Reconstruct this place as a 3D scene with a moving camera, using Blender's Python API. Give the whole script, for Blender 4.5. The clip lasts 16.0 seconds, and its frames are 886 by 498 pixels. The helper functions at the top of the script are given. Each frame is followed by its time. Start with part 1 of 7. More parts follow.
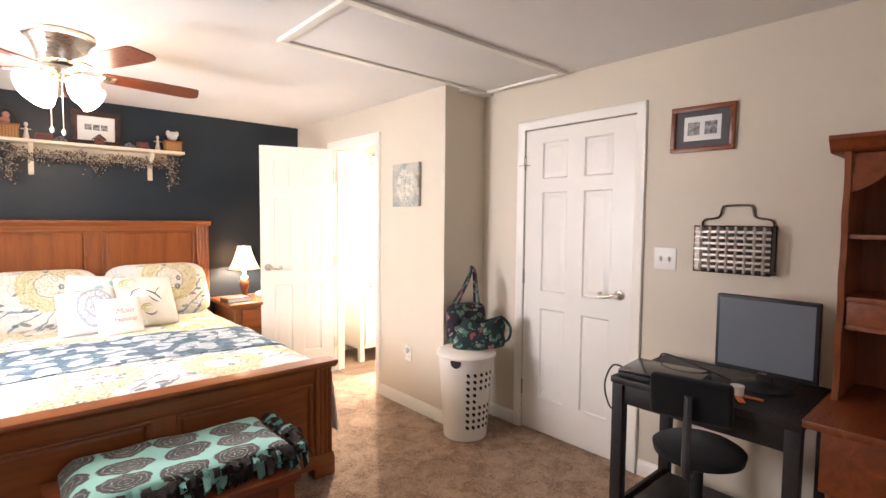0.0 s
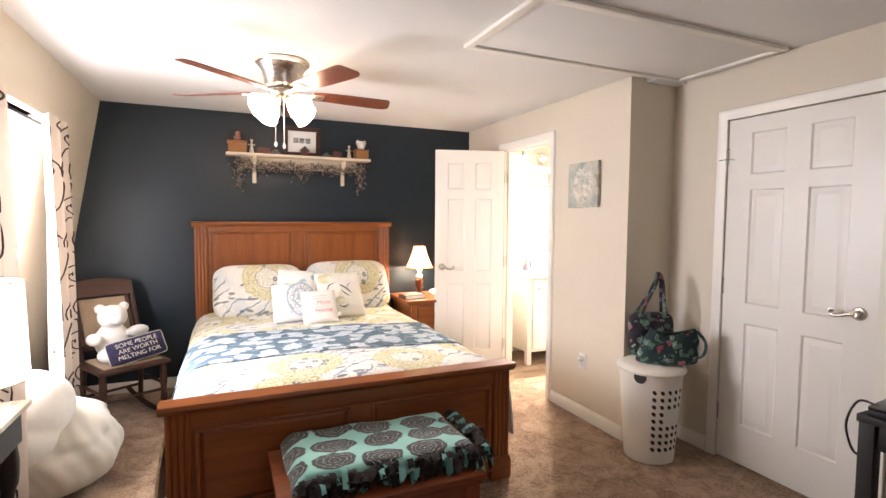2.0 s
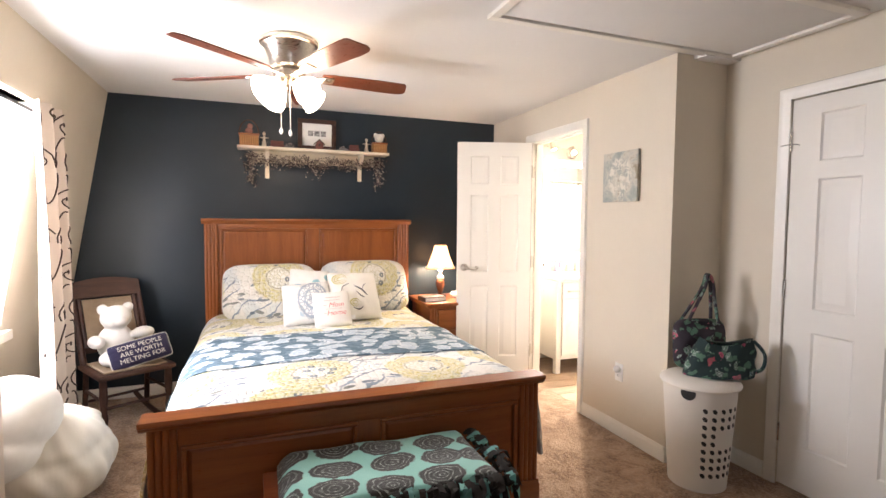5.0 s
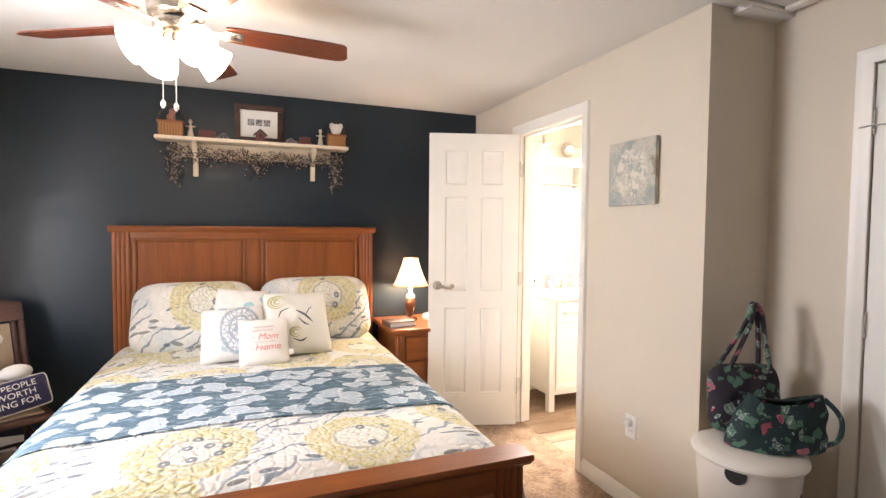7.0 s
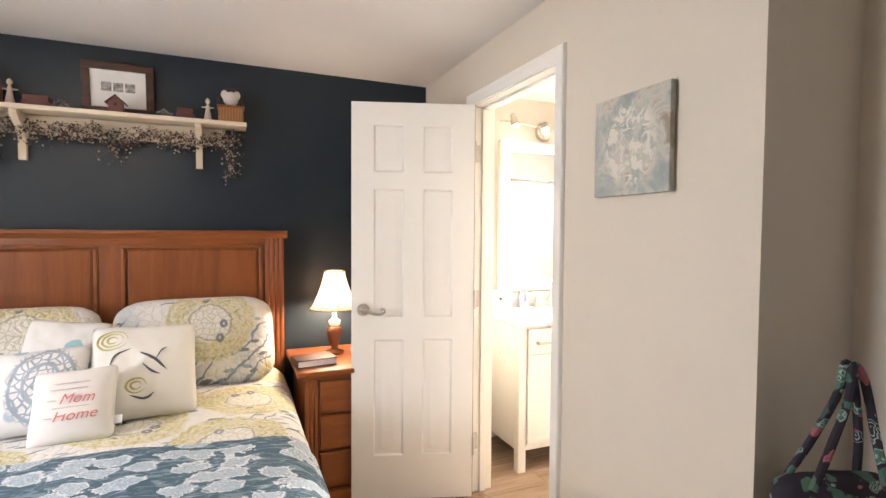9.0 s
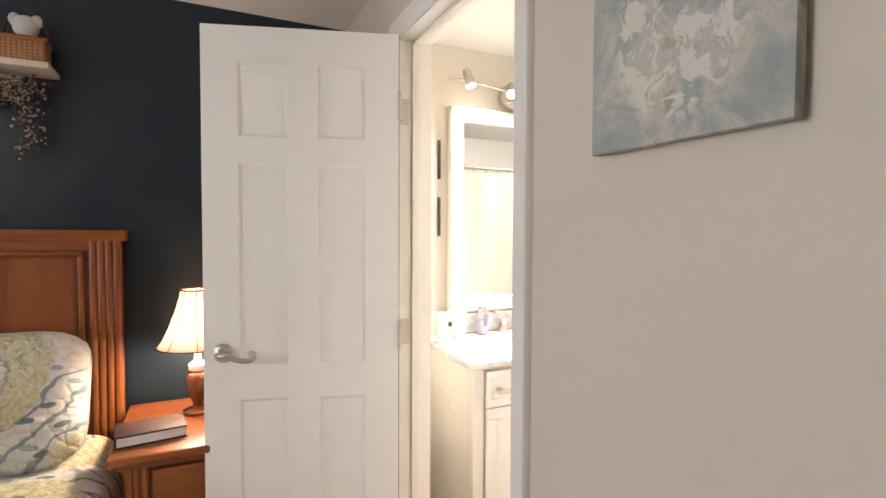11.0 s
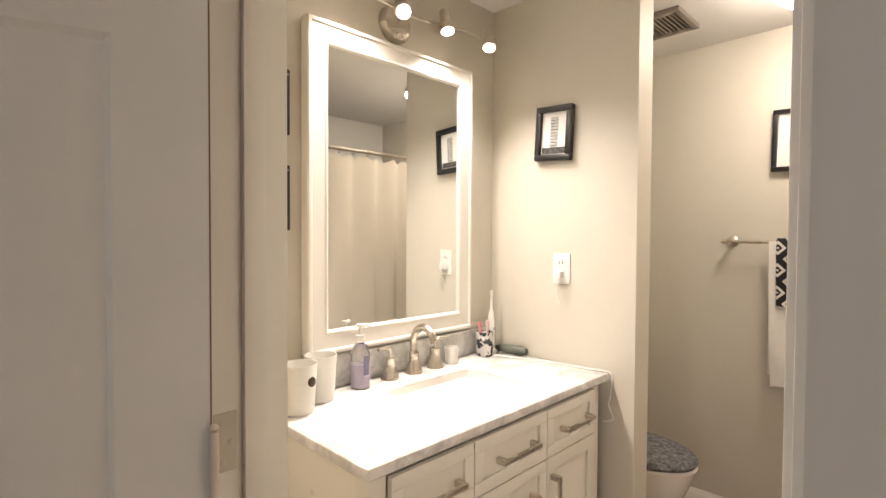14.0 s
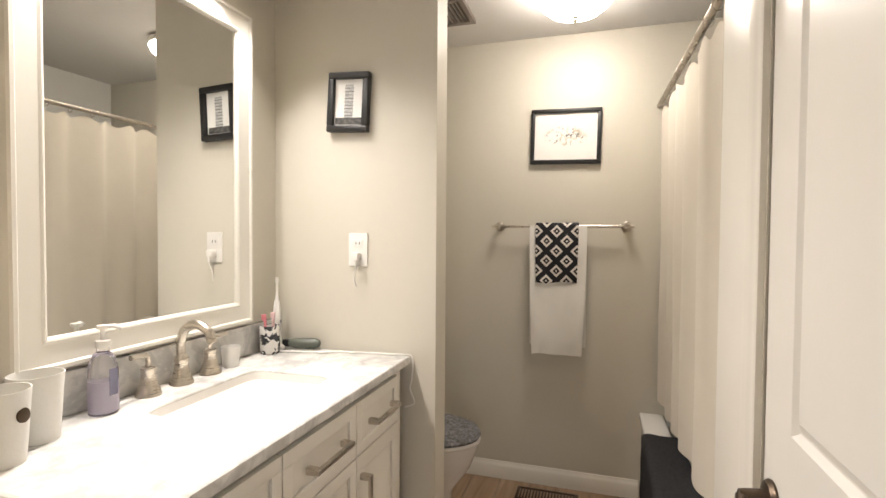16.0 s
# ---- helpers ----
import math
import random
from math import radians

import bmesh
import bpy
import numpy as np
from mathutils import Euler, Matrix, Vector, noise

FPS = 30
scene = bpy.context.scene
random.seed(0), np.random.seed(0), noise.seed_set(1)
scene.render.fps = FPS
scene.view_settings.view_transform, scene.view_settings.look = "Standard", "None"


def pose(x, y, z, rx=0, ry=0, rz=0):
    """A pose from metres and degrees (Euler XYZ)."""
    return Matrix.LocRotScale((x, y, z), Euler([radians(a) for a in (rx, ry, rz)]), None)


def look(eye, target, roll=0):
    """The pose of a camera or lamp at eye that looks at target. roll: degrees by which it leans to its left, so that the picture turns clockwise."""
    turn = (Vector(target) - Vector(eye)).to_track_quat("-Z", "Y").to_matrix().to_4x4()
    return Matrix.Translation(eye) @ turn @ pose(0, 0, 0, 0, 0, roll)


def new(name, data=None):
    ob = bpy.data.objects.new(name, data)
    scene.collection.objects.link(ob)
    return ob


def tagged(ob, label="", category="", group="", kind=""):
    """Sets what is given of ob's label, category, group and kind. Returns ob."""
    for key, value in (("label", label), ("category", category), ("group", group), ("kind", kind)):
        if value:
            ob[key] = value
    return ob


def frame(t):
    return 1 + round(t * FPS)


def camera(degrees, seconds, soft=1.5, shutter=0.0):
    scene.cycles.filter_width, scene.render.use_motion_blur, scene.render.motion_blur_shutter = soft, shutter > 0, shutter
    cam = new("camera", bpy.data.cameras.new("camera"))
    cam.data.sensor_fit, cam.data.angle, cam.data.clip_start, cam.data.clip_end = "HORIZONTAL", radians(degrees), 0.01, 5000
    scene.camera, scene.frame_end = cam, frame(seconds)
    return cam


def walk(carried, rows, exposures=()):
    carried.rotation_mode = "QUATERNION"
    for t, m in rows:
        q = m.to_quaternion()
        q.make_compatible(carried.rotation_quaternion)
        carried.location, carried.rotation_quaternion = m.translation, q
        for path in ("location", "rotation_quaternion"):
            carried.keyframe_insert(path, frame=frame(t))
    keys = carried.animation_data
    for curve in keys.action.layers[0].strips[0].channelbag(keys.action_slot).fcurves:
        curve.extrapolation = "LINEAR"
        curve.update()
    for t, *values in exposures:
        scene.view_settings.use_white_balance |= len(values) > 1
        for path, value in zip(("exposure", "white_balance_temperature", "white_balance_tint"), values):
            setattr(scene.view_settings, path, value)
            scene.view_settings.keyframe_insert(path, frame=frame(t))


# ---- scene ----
cam = camera(83.5, 16.0)
PATH = [
    (0, (0.284, 0.046, 1.425), (1.606, 1.541, 1.305), 0.5),
    (0.5, (0.251, 0.079, 1.424), (1.413, 1.703, 1.303), 0.4),
    (1, (0.226, 0.113, 1.425), (1.241, 1.832, 1.304), 0.4),
    (1.5, (0.207, 0.149, 1.425), (1.099, 1.935, 1.304), 0.4),
    (2, (0.197, 0.173, 1.432), (1.003, 1.999, 1.309), 0.4),
    (2.5, (0.209, 0.192, 1.437), (0.967, 2.038, 1.311), 0.4),
    (3, (0.211, 0.211, 1.429), (0.954, 2.064, 1.307), 0.4),
    (5.5, (0.428, 0.579, 1.386), (1.139, 2.445, 1.272), 0.4),
    (6, (0.547, 0.763, 1.394), (1.268, 2.626, 1.283), 0.4),
    (6.5, (0.648, 0.886, 1.4), (1.375, 2.747, 1.296), 0.5),
    (7, (0.759, 1.06, 1.401), (1.496, 2.917, 1.312), 0.5),
    (7.5, (0.896, 1.289, 1.41), (1.633, 3.146, 1.325), 0.5),
    (8, (1.045, 1.455, 1.397), (1.794, 3.308, 1.316), 0.4),
    (8.5, (1.233, 1.645, 1.399), (1.994, 3.493, 1.323), 0.4),
    (9, (1.375, 1.79, 1.401), (2.157, 3.629, 1.326), 0.4),
    (9.5, (1.527, 1.984, 1.399), (2.338, 3.811, 1.322), 0.3),
    (10, (1.671, 2.18, 1.393), (2.53, 3.984, 1.321), 0.3),
    (10.2, (1.742, 2.241, 1.392), (2.594, 4.05, 1.321), 0.2),
    (12.3, (2.074, 2.943, 1.37), (3.052, 4.687, 1.325), 0.3),
    (12.5, (2.099, 2.993, 1.364), (3.109, 4.719, 1.324), 0.3),
    (13, (2.156, 3.122, 1.356), (3.284, 4.772, 1.305), 0.5),
    (13.5, (2.226, 3.260, 1.351), (3.486, 4.813, 1.302), 0.3),
    (14, (2.265, 3.369, 1.354), (3.679, 4.782, 1.305), 0.3),
    (14.5, (2.291, 3.453, 1.348), (3.889, 4.654, 1.289), 0.5),
    (15, (2.309, 3.501, 1.322), (4.068, 4.451, 1.269), 0.5),
    (15.5, (2.324, 3.541, 1.299), (4.184, 4.276, 1.246), 0.4),
    (16, (2.339, 3.577, 1.289), (4.247, 4.172, 1.234), 0.4),
]
walk(cam, [(t, look(eye, target, roll)) for t, eye, target, roll in PATH], exposures=[(0, 0.67, 6520, 20), (1.5, 0.40, 6480, 19), (3, 0.30, 6420, 18), (7.5, 0.14, 6320, 16), (9, -0.02, 6150, 15), (10.2, -0.34, 6000, 15), (12.3, -0.90, 6120, 15), (13, -1.15, 6400, 16), (14, -1.80, 6650, 17), (15, -1.98, 6550, 16), (16, -2.06, 6250, 14)])

# ---------------------------------------------------------------- light
world = bpy.data.worlds.new("sky")
scene.world = world
world.use_nodes = True
wt = world.node_tree
sky = wt.nodes.new("ShaderNodeTexSky")
sky.sky_type = "NISHITA"
sky.sun_disc = False
sky.sun_elevation, sky.sun_rotation = radians(38), radians(200)
wt.links.new(sky.outputs[0], wt.nodes["Background"].inputs[0])
wt.nodes["Background"].inputs[1].default_value = 0.12
sun = new("sun", bpy.data.lights.new("sun", "SUN"))
sun.data.energy, sun.data.angle, sun.data.color = 2.5, radians(0.5), (1, 0.95, 0.88)
sun.matrix_world = look((0, 0, 8), (-1.5, 6, 1.5))

def area_lamp(name, eye, target, sx, sy, watts, colour):
    ob = new(name, bpy.data.lights.new(name, "AREA"))
    ob.data.shape, ob.data.size, ob.data.size_y = "RECTANGLE", sx, sy
    ob.data.energy, ob.data.color = watts, colour
    ob.matrix_world = look(eye, target)
    return ob

def point_lamp(name, at, watts, colour, size=0.04):
    ob = new(name, bpy.data.lights.new(name, "POINT"))
    ob.data.energy, ob.data.color, ob.data.shadow_soft_size = watts, colour, size
    ob.location = at
    return ob

def spot_lamp(name, at, target, watts, colour, cone=110, blend=0.6, size=0.025):
    ob = new(name, bpy.data.lights.new(name, "SPOT"))
    ob.data.energy, ob.data.color, ob.data.shadow_soft_size = watts, colour, size
    ob.data.spot_size, ob.data.spot_blend = radians(cone), blend
    ob.matrix_world = look(at, target)
    return ob

WINDOW_W, FAN_E, LAMP_E, BATH_W, BOWL_E = 98, 19, 4.2, 235, 190
WARM, COOL = (1, 0.80, 0.58), (0.93, 0.955, 1.0)
# daylight in the dormer window, and an added fill lamp behind the walker
area_lamp("window_daylight", (-1.10, 3.17, 1.42), (1.5, 2.9, 1.0), 1.0, 1.05, WINDOW_W, COOL)
area_lamp("rear_window_daylight", (0.9, -1.66, 1.45), (1.2, 3.0, 1.2), 1.3, 1.2, WINDOW_W * 0.07, COOL)

# ---------------------------------------------------------------- materials
class Mat:
    """A small node-material writer."""
    def __init__(self, name, rough=0.5, metal=0.0, spec=0.5):
        self.m = bpy.data.materials.new(name)
        self.m.use_nodes = True
        self.t = self.m.node_tree
        self.b = self.t.nodes["Principled BSDF"]
        self.b.inputs["Roughness"].default_value = rough
        self.b.inputs["Metallic"].default_value = metal
        self.b.inputs["Specular IOR Level"].default_value = spec
        self.co = self.t.nodes.new("ShaderNodeTexCoord").outputs["Object"]
    def put(self, socket, v):
        if isinstance(v, bpy.types.NodeSocket):
            self.t.links.new(v, socket)
        elif isinstance(v, tuple) and len(v) == 3 and socket.type == "RGBA":
            socket.default_value = (*v, 1)
        else:
            socket.default_value = v
    def scaled(self, sx, sy, sz, rz=0.0, vec=None):
        n = self.t.nodes.new("ShaderNodeMapping")
        self.put(n.inputs[0], vec or self.co)
        n.inputs["Scale"].default_value = (sx, sy, sz)
        n.inputs["Rotation"].default_value = (0, 0, rz)
        return n.outputs[0]
    def noise(self, scale, detail=3, vec=None, rough=0.5, distort=0.0):
        n = self.t.nodes.new("ShaderNodeTexNoise")
        self.put(n.inputs["Vector"], vec or self.co)
        n.inputs["Scale"].default_value, n.inputs["Detail"].default_value = scale, detail
        n.inputs["Roughness"].default_value, n.inputs["Distortion"].default_value = rough, distort
        return n.outputs[0]
    def noise_rgb(self, scale, vec=None):
        n = self.t.nodes.new("ShaderNodeTexNoise")
        self.put(n.inputs["Vector"], vec or self.co)
        n.inputs["Scale"].default_value = scale
        return n.outputs[1]
    def voro(self, scale, vec=None, feature="F1", rand=1.0, dims="3D"):
        n = self.t.nodes.new("ShaderNodeTexVoronoi")
        n.feature, n.voronoi_dimensions = feature, dims
        self.put(n.inputs["Vector"], vec or self.co)
        n.inputs["Scale"].default_value, n.inputs["Randomness"].default_value = scale, rand
        return n
    def wave(self, scale, distort, vec=None, axis="X", detail=2, dscale=1.0):
        n = self.t.nodes.new("ShaderNodeTexWave")
        n.bands_direction = axis
        self.put(n.inputs["Vector"], vec or self.co)
        n.inputs["Scale"].default_value, n.inputs["Distortion"].default_value = scale, distort
        n.inputs["Detail"].default_value, n.inputs["Detail Scale"].default_value = detail, dscale
        return n.outputs[1]
    def math(self, op, a, b=0.0, clamp=False):
        n = self.t.nodes.new("ShaderNodeMath")
        n.operation, n.use_clamp = op, clamp
        self.put(n.inputs[0], a)
        self.put(n.inputs[1], b)
        return n.outputs[0]
    def xyz(self, vec=None):
        n = self.t.nodes.new("ShaderNodeSeparateXYZ")
        self.put(n.inputs[0], vec or self.co)
        return n.outputs
    def vadd(self, a, b, k):
        s = self.t.nodes.new("ShaderNodeVectorMath")
        s.operation = "SCALE"
        self.put(s.inputs[0], b)
        s.inputs["Scale"].default_value = k
        n = self.t.nodes.new("ShaderNodeVectorMath")
        self.put(n.inputs[0], a)
        self.put(n.inputs[1], s.outputs[0])
        return n.outputs[0]
    def step(self, v, lo, hi):
        """0 under lo, 1 over hi."""
        n = self.t.nodes.new("ShaderNodeMapRange")
        n.interpolation_type = "SMOOTHSTEP"
        self.put(n.inputs[0], v)
        n.inputs[1].default_value, n.inputs[2].default_value = lo, hi
        return n.outputs[0]
    def band(self, v, a, b, soft):
        return self.math("MULTIPLY", self.step(v, a - soft, a), self.math("SUBTRACT", 1.0, self.step(v, b, b + soft)))
    def mix(self, f, a, b):
        n = self.t.nodes.new("ShaderNodeMix")
        n.data_type = "RGBA"
        self.put(n.inputs[0], f)
        self.put(n.inputs[6], a)
        self.put(n.inputs[7], b)
        return n.outputs[2]
    def ramp(self, f, *stops):
        n = self.t.nodes.new("ShaderNodeValToRGB")
        e = n.color_ramp.elements
        while len(e) < len(stops):
            e.new(0.5)
        for k, (p, c) in zip(e, stops):
            k.position, k.color = p, (*c, 1)
        self.put(n.inputs[0], f)
        return n.outputs[0]
    def random(self):
        return self.t.nodes.new("ShaderNodeObjectInfo").outputs["Random"]
    def bump(self, h, strength=0.3, dist=0.002):
        n = self.t.nodes.new("ShaderNodeBump")
        n.inputs["Strength"].default_value, n.inputs["Distance"].default_value = strength, dist
        self.put(n.inputs["Height"], h)
        if self.b.inputs["Normal"].links:
            self.put(n.inputs["Normal"], self.b.inputs["Normal"].links[0].from_socket)
        self.put(self.b.inputs["Normal"], n.outputs[0])
        return self
    def colour(self, c):
        self.put(self.b.inputs["Base Color"], c)
        return self
    def rough(self, r):
        self.put(self.b.inputs["Roughness"], r)
        return self
    def glow(self, c, e):
        self.b.inputs["Emission Color"].default_value = (*c, 1)
        self.b.inputs["Emission Strength"].default_value = e
        return self

def shade(c, k):
    return tuple(min(1, v * k) for v in c)

def painted(name, c, rough=0.55, texture=300, strength=0.12, vary=0.05, dist=0.001, blotch=2.5):
    m = Mat(name, rough)
    f = m.noise(blotch, 4)
    g = m.noise(40, 3)
    m.colour(m.mix(m.math("ADD", m.math("MULTIPLY", f, 0.7), m.math("MULTIPLY", g, 0.3)), shade(c, 1 - vary), shade(c, 1 + vary)))
    m.rough(m.ramp(m.noise(9, 4), (0.3, (rough - 0.06,) * 3), (0.7, (rough + 0.06,) * 3)))
    m.bump(m.noise(texture, 2), strength, dist)
    m.bump(m.noise(6, 2), 0.1, 0.004)
    return m.m

def wood(name, dark, mid, light, axis="Z", rough=0.32, scale=1.0, vary=True):
    m = Mat(name, rough)
    s = {"X": (1.2, 16, 16), "Y": (16, 1.2, 16), "Z": (16, 16, 1.2)}[axis]
    v = m.scaled(*(k * scale for k in s))
    off = m.t.nodes.new("ShaderNodeCombineXYZ")
    if vary:
        m.put(off.inputs[0], m.math("MULTIPLY", m.random(), 17.0))
        m.put(off.inputs[1], m.math("MULTIPLY", m.random(), 31.0))
    v = m.vadd(v, off.outputs[0], 1.0)
    a = m.noise(1.0, 6, v, 0.65, 0.8)
    fine = m.noise(9.0, 3, v, 0.6)
    c = m.ramp(a, (0.28, dark), (0.5, mid), (0.74, light))
    c = m.mix(m.math("MULTIPLY", m.step(fine, 0.52, 0.72), 0.35), c, shade(dark, 0.75))
    c = m.mix(m.math("MULTIPLY", m.noise(2.2, 2), 0.3), c, mid)
    m.colour(c)
    m.rough(m.ramp(fine, (0.2, (rough - 0.08,) * 3), (0.8, (rough + 0.12,) * 3)))
    m.bump(fine, 0.12, 0.0008)
    return m.m

def metal(name, c, rough, brushed=True):
    m = Mat(name, rough, 1.0)
    m.colour(m.mix(m.noise(15, 3), shade(c, 0.88), c))
    if brushed:
        m.rough(m.ramp(m.noise(1, 3, m.scaled(30, 30, 600)), (0.3, (rough * 0.92,) * 3), (0.7, (rough * 1.12,) * 3)))
    return m.m

def plastic(name, c, rough=0.4, vary=0.06):
    m = Mat(name, rough)
    m.colour(m.mix(m.noise(8, 4), shade(c, 1 - vary), shade(c, 1 + vary)))
    m.rough(m.ramp(m.noise(30, 3), (0.3, (rough - 0.05,) * 3), (0.7, (rough + 0.08,) * 3)))
    m.bump(m.noise(180, 2), 0.06, 0.0006)
    return m.m

def cloth(name, c, weave=900, vary=0.08, rough=0.9, strength=0.25):
    m = Mat(name, rough, 0, 0.2)
    m.colour(m.mix(m.noise(7, 4), shade(c, 1 - vary), shade(c, 1 + vary)))
    m.bump(m.noise(weave, 2), strength, 0.001)
    m.bump(m.noise(26, 3), 0.25, 0.004)
    m.b.inputs["Sheen Weight"].default_value = 0.15
    return m.m

WALL = (0.65, 0.58, 0.47)
M_WALL = painted("beige_eggshell_paint", WALL, 0.6)
M_BATHWALL = painted("greige_bath_paint", (0.60, 0.568, 0.488), 0.5)
M_BLUE = painted("navy_wall_paint", (0.0075, 0.0165, 0.026), 0.42, vary=0.14, strength=0.2)
M_CEIL = painted("white_ceiling_paint", (0.78, 0.765, 0.74), 0.85, 160, 0.25)
M_TRIM = painted("white_trim_paint", (0.80, 0.77, 0.70), 0.35, 220, 0.06, 0.03)
M_DOOR = painted("white_door_paint", (0.79, 0.765, 0.71), 0.36, 240, 0.08, 0.03)
M_WHITE = plastic("white_plastic", (0.80, 0.78, 0.74), 0.35)
M_IVORY = plastic("ivory_hamper_plastic", (0.74, 0.70, 0.63), 0.42)
M_BLACKP = plastic("black_plastic", (0.010, 0.010, 0.011), 0.5, 0.2)
M_NICKEL = metal("brushed_nickel", (0.62, 0.57, 0.50), 0.28)
M_CHROME = metal("satin_steel", (0.68, 0.67, 0.65), 0.2)
M_BRONZE = metal("dark_bronze", (0.10, 0.075, 0.055), 0.4)
OAK = ((0.175, 0.047, 0.0115), (0.245, 0.074, 0.0175), (0.310, 0.104, 0.027))
M_OAK_X = wood("honey_oak_across", *OAK, "X")
M_OAK_Y = wood("honey_oak_deep", *OAK, "Y")
M_OAK_Z = wood("honey_oak_upright", *OAK, "Z")
CHERRY = ((0.10, 0.022, 0.007), (0.19, 0.046, 0.013), (0.27, 0.075, 0.022))
M_CHE_X = wood("red_cherry_across", *CHERRY, "X")
M_CHE_Z = wood("red_cherry_upright", *CHERRY, "Z")
DARK = ((0.020, 0.007, 0.004), (0.048, 0.016, 0.008), (0.090, 0.033, 0.016))
M_DK_X = wood("dark_walnut_across", *DARK, "X", 0.55)
M_DK_Z = wood("dark_walnut_upright", *DARK, "Z", 0.55)
M_ESP = wood("espresso_wood", (0.005, 0.0035, 0.003), (0.009, 0.006, 0.005), (0.015, 0.010, 0.008), "X", 0.5)
M_SHELF = painted("cream_chippy_paint", (0.70, 0.61, 0.47), 0.6, 90, 0.3, 0.12)
M_CAB = painted("white_cabinet_lacquer", (0.78, 0.755, 0.69), 0.33, 260, 0.05, 0.03)
M_PORC = plastic("white_porcelain", (0.82, 0.81, 0.78), 0.1, 0.02)
M_PAPER = plastic("white_mat_board", (0.80, 0.79, 0.76), 0.8, 0.03)
M_BLKFRAME = plastic("black_picture_moulding", (0.010, 0.009, 0.009), 0.35, 0.3)

def carpet_mat():
    m = Mat("taupe_cut_pile_carpet", 0.95, 0, 0.1)
    fib = m.noise(150, 2, None, 0.7)
    tuft = m.noise(62, 3, None, 0.7)
    tread = m.noise(8.5, 5, m.vadd(m.co, m.noise_rgb(4), 0.12), 0.68, 0.6)
    worn = m.noise(2.6, 4)
    mixd = m.math("ADD", m.math("MULTIPLY", tuft, 0.58), m.math("MULTIPLY", fib, 0.42))
    c = m.ramp(mixd, (0.34, (0.150, 0.082, 0.046)), (0.47, (0.300, 0.183, 0.108)), (0.55, (0.425, 0.280, 0.175)), (0.65, (0.60, 0.44, 0.305)))
    # pile brushed both ways by treading
    c = m.mix(m.math("MULTIPLY", m.step(tread, 0.47, 0.60), 0.55), c, (0.53, 0.375, 0.250))
    c = m.mix(m.math("MULTIPLY", m.math("SUBTRACT", 1.0, m.step(tread, 0.36, 0.47)), 0.55), c, (0.165, 0.094, 0.054))
    c = m.mix(m.math("MULTIPLY", m.step(worn, 0.5, 0.7), 0.28), c, (0.24, 0.150, 0.092))
    m.colour(c)
    m.bump(tread, 0.5, 0.02)
    m.bump(tuft, 1.0, 0.012)
    m.bump(fib, 0.8, 0.006)
    m.b.inputs["Sheen Weight"].default_value = 0.2
    return m.m
M_CARPET = carpet_mat()

def glass_mat(name, tint=(1, 1, 1), rough=0.0):
    m = Mat(name, rough)
    m.b.inputs["Transmission Weight"].default_value = 1.0
    m.b.inputs["IOR"].default_value = 1.45
    m.colour(tint)
    return m.m
M_GLASS = glass_mat("clear_glass")
M_MIRROR = Mat("mirror_silver", 0.01, 1.0).colour((0.86, 0.87, 0.85)).m

# ---------------------------------------------------------------- mesh helpers
def smooth(me, angle=40):
    me.polygons.foreach_set("use_smooth", [True] * len(me.polygons))
    me.set_sharp_from_angle(angle=radians(angle))

def mesh_of(name, bm, mat, angle=40):
    me = bpy.data.meshes.new(name)
    bmesh.ops.recalc_face_normals(bm, faces=bm.faces)
    bm.to_mesh(me)
    bm.free()
    for k in (mat if isinstance(mat, (list, tuple)) else [mat]):
        me.materials.append(k)
    smooth(me, angle)
    return me

def solid(name, bm, mat, label="", category="", kind="", group="", angle=40):
    """A top-level mesh, in world coordinates or to be moved."""
    return tagged(new(name, mesh_of(name, bm, mat, angle)), label, category, group, kind)

def structure(name, bm, mat, label, category):
    return solid(name, bm, mat, label, category, "structure")

def thing(name, m, label, category, group=""):
    ob = new(name)
    ob.empty_display_size = 0.1
    ob.matrix_world = m
    return tagged(ob, label, category, group)

def part(name, bm, mat, parent, label="", angle=40):
    ob = new(name, mesh_of(name, bm, mat, angle))
    ob.parent = parent
    return tagged(ob, label)

def again(ob, m, parent=None):
    """Another object on the same mesh."""
    o = new(ob.name.split(".")[0], ob.data)
    o.parent = parent or ob.parent
    o.matrix_local = m
    for key in ("label",):
        if key in ob:
            o[key] = ob[key]
    return o

def box(x0, x1, y0, y1, z0, z1, bevel=0.0, seg=2, bm=None):
    b = bmesh.new()
    bmesh.ops.create_cube(b, size=1, matrix=Matrix.Translation(((x0 + x1) / 2, (y0 + y1) / 2, (z0 + z1) / 2)) @ Matrix.Diagonal((x1 - x0, y1 - y0, z1 - z0, 1)))
    if bevel:
        bmesh.ops.bevel(b, geom=b.edges[:], offset=bevel, segments=seg, profile=0.6, affect="EDGES", clamp_overlap=True)
    return join(bm, b) if bm else b

def join(a, b):
    """Adds b to a."""
    me = bpy.data.meshes.new("tmp")
    b.to_mesh(me)
    b.free()
    a.from_mesh(me)
    bpy.data.meshes.remove(me)
    return a

def moved(b, m):
    bmesh.ops.transform(b, matrix=m, verts=b.verts)
    return b

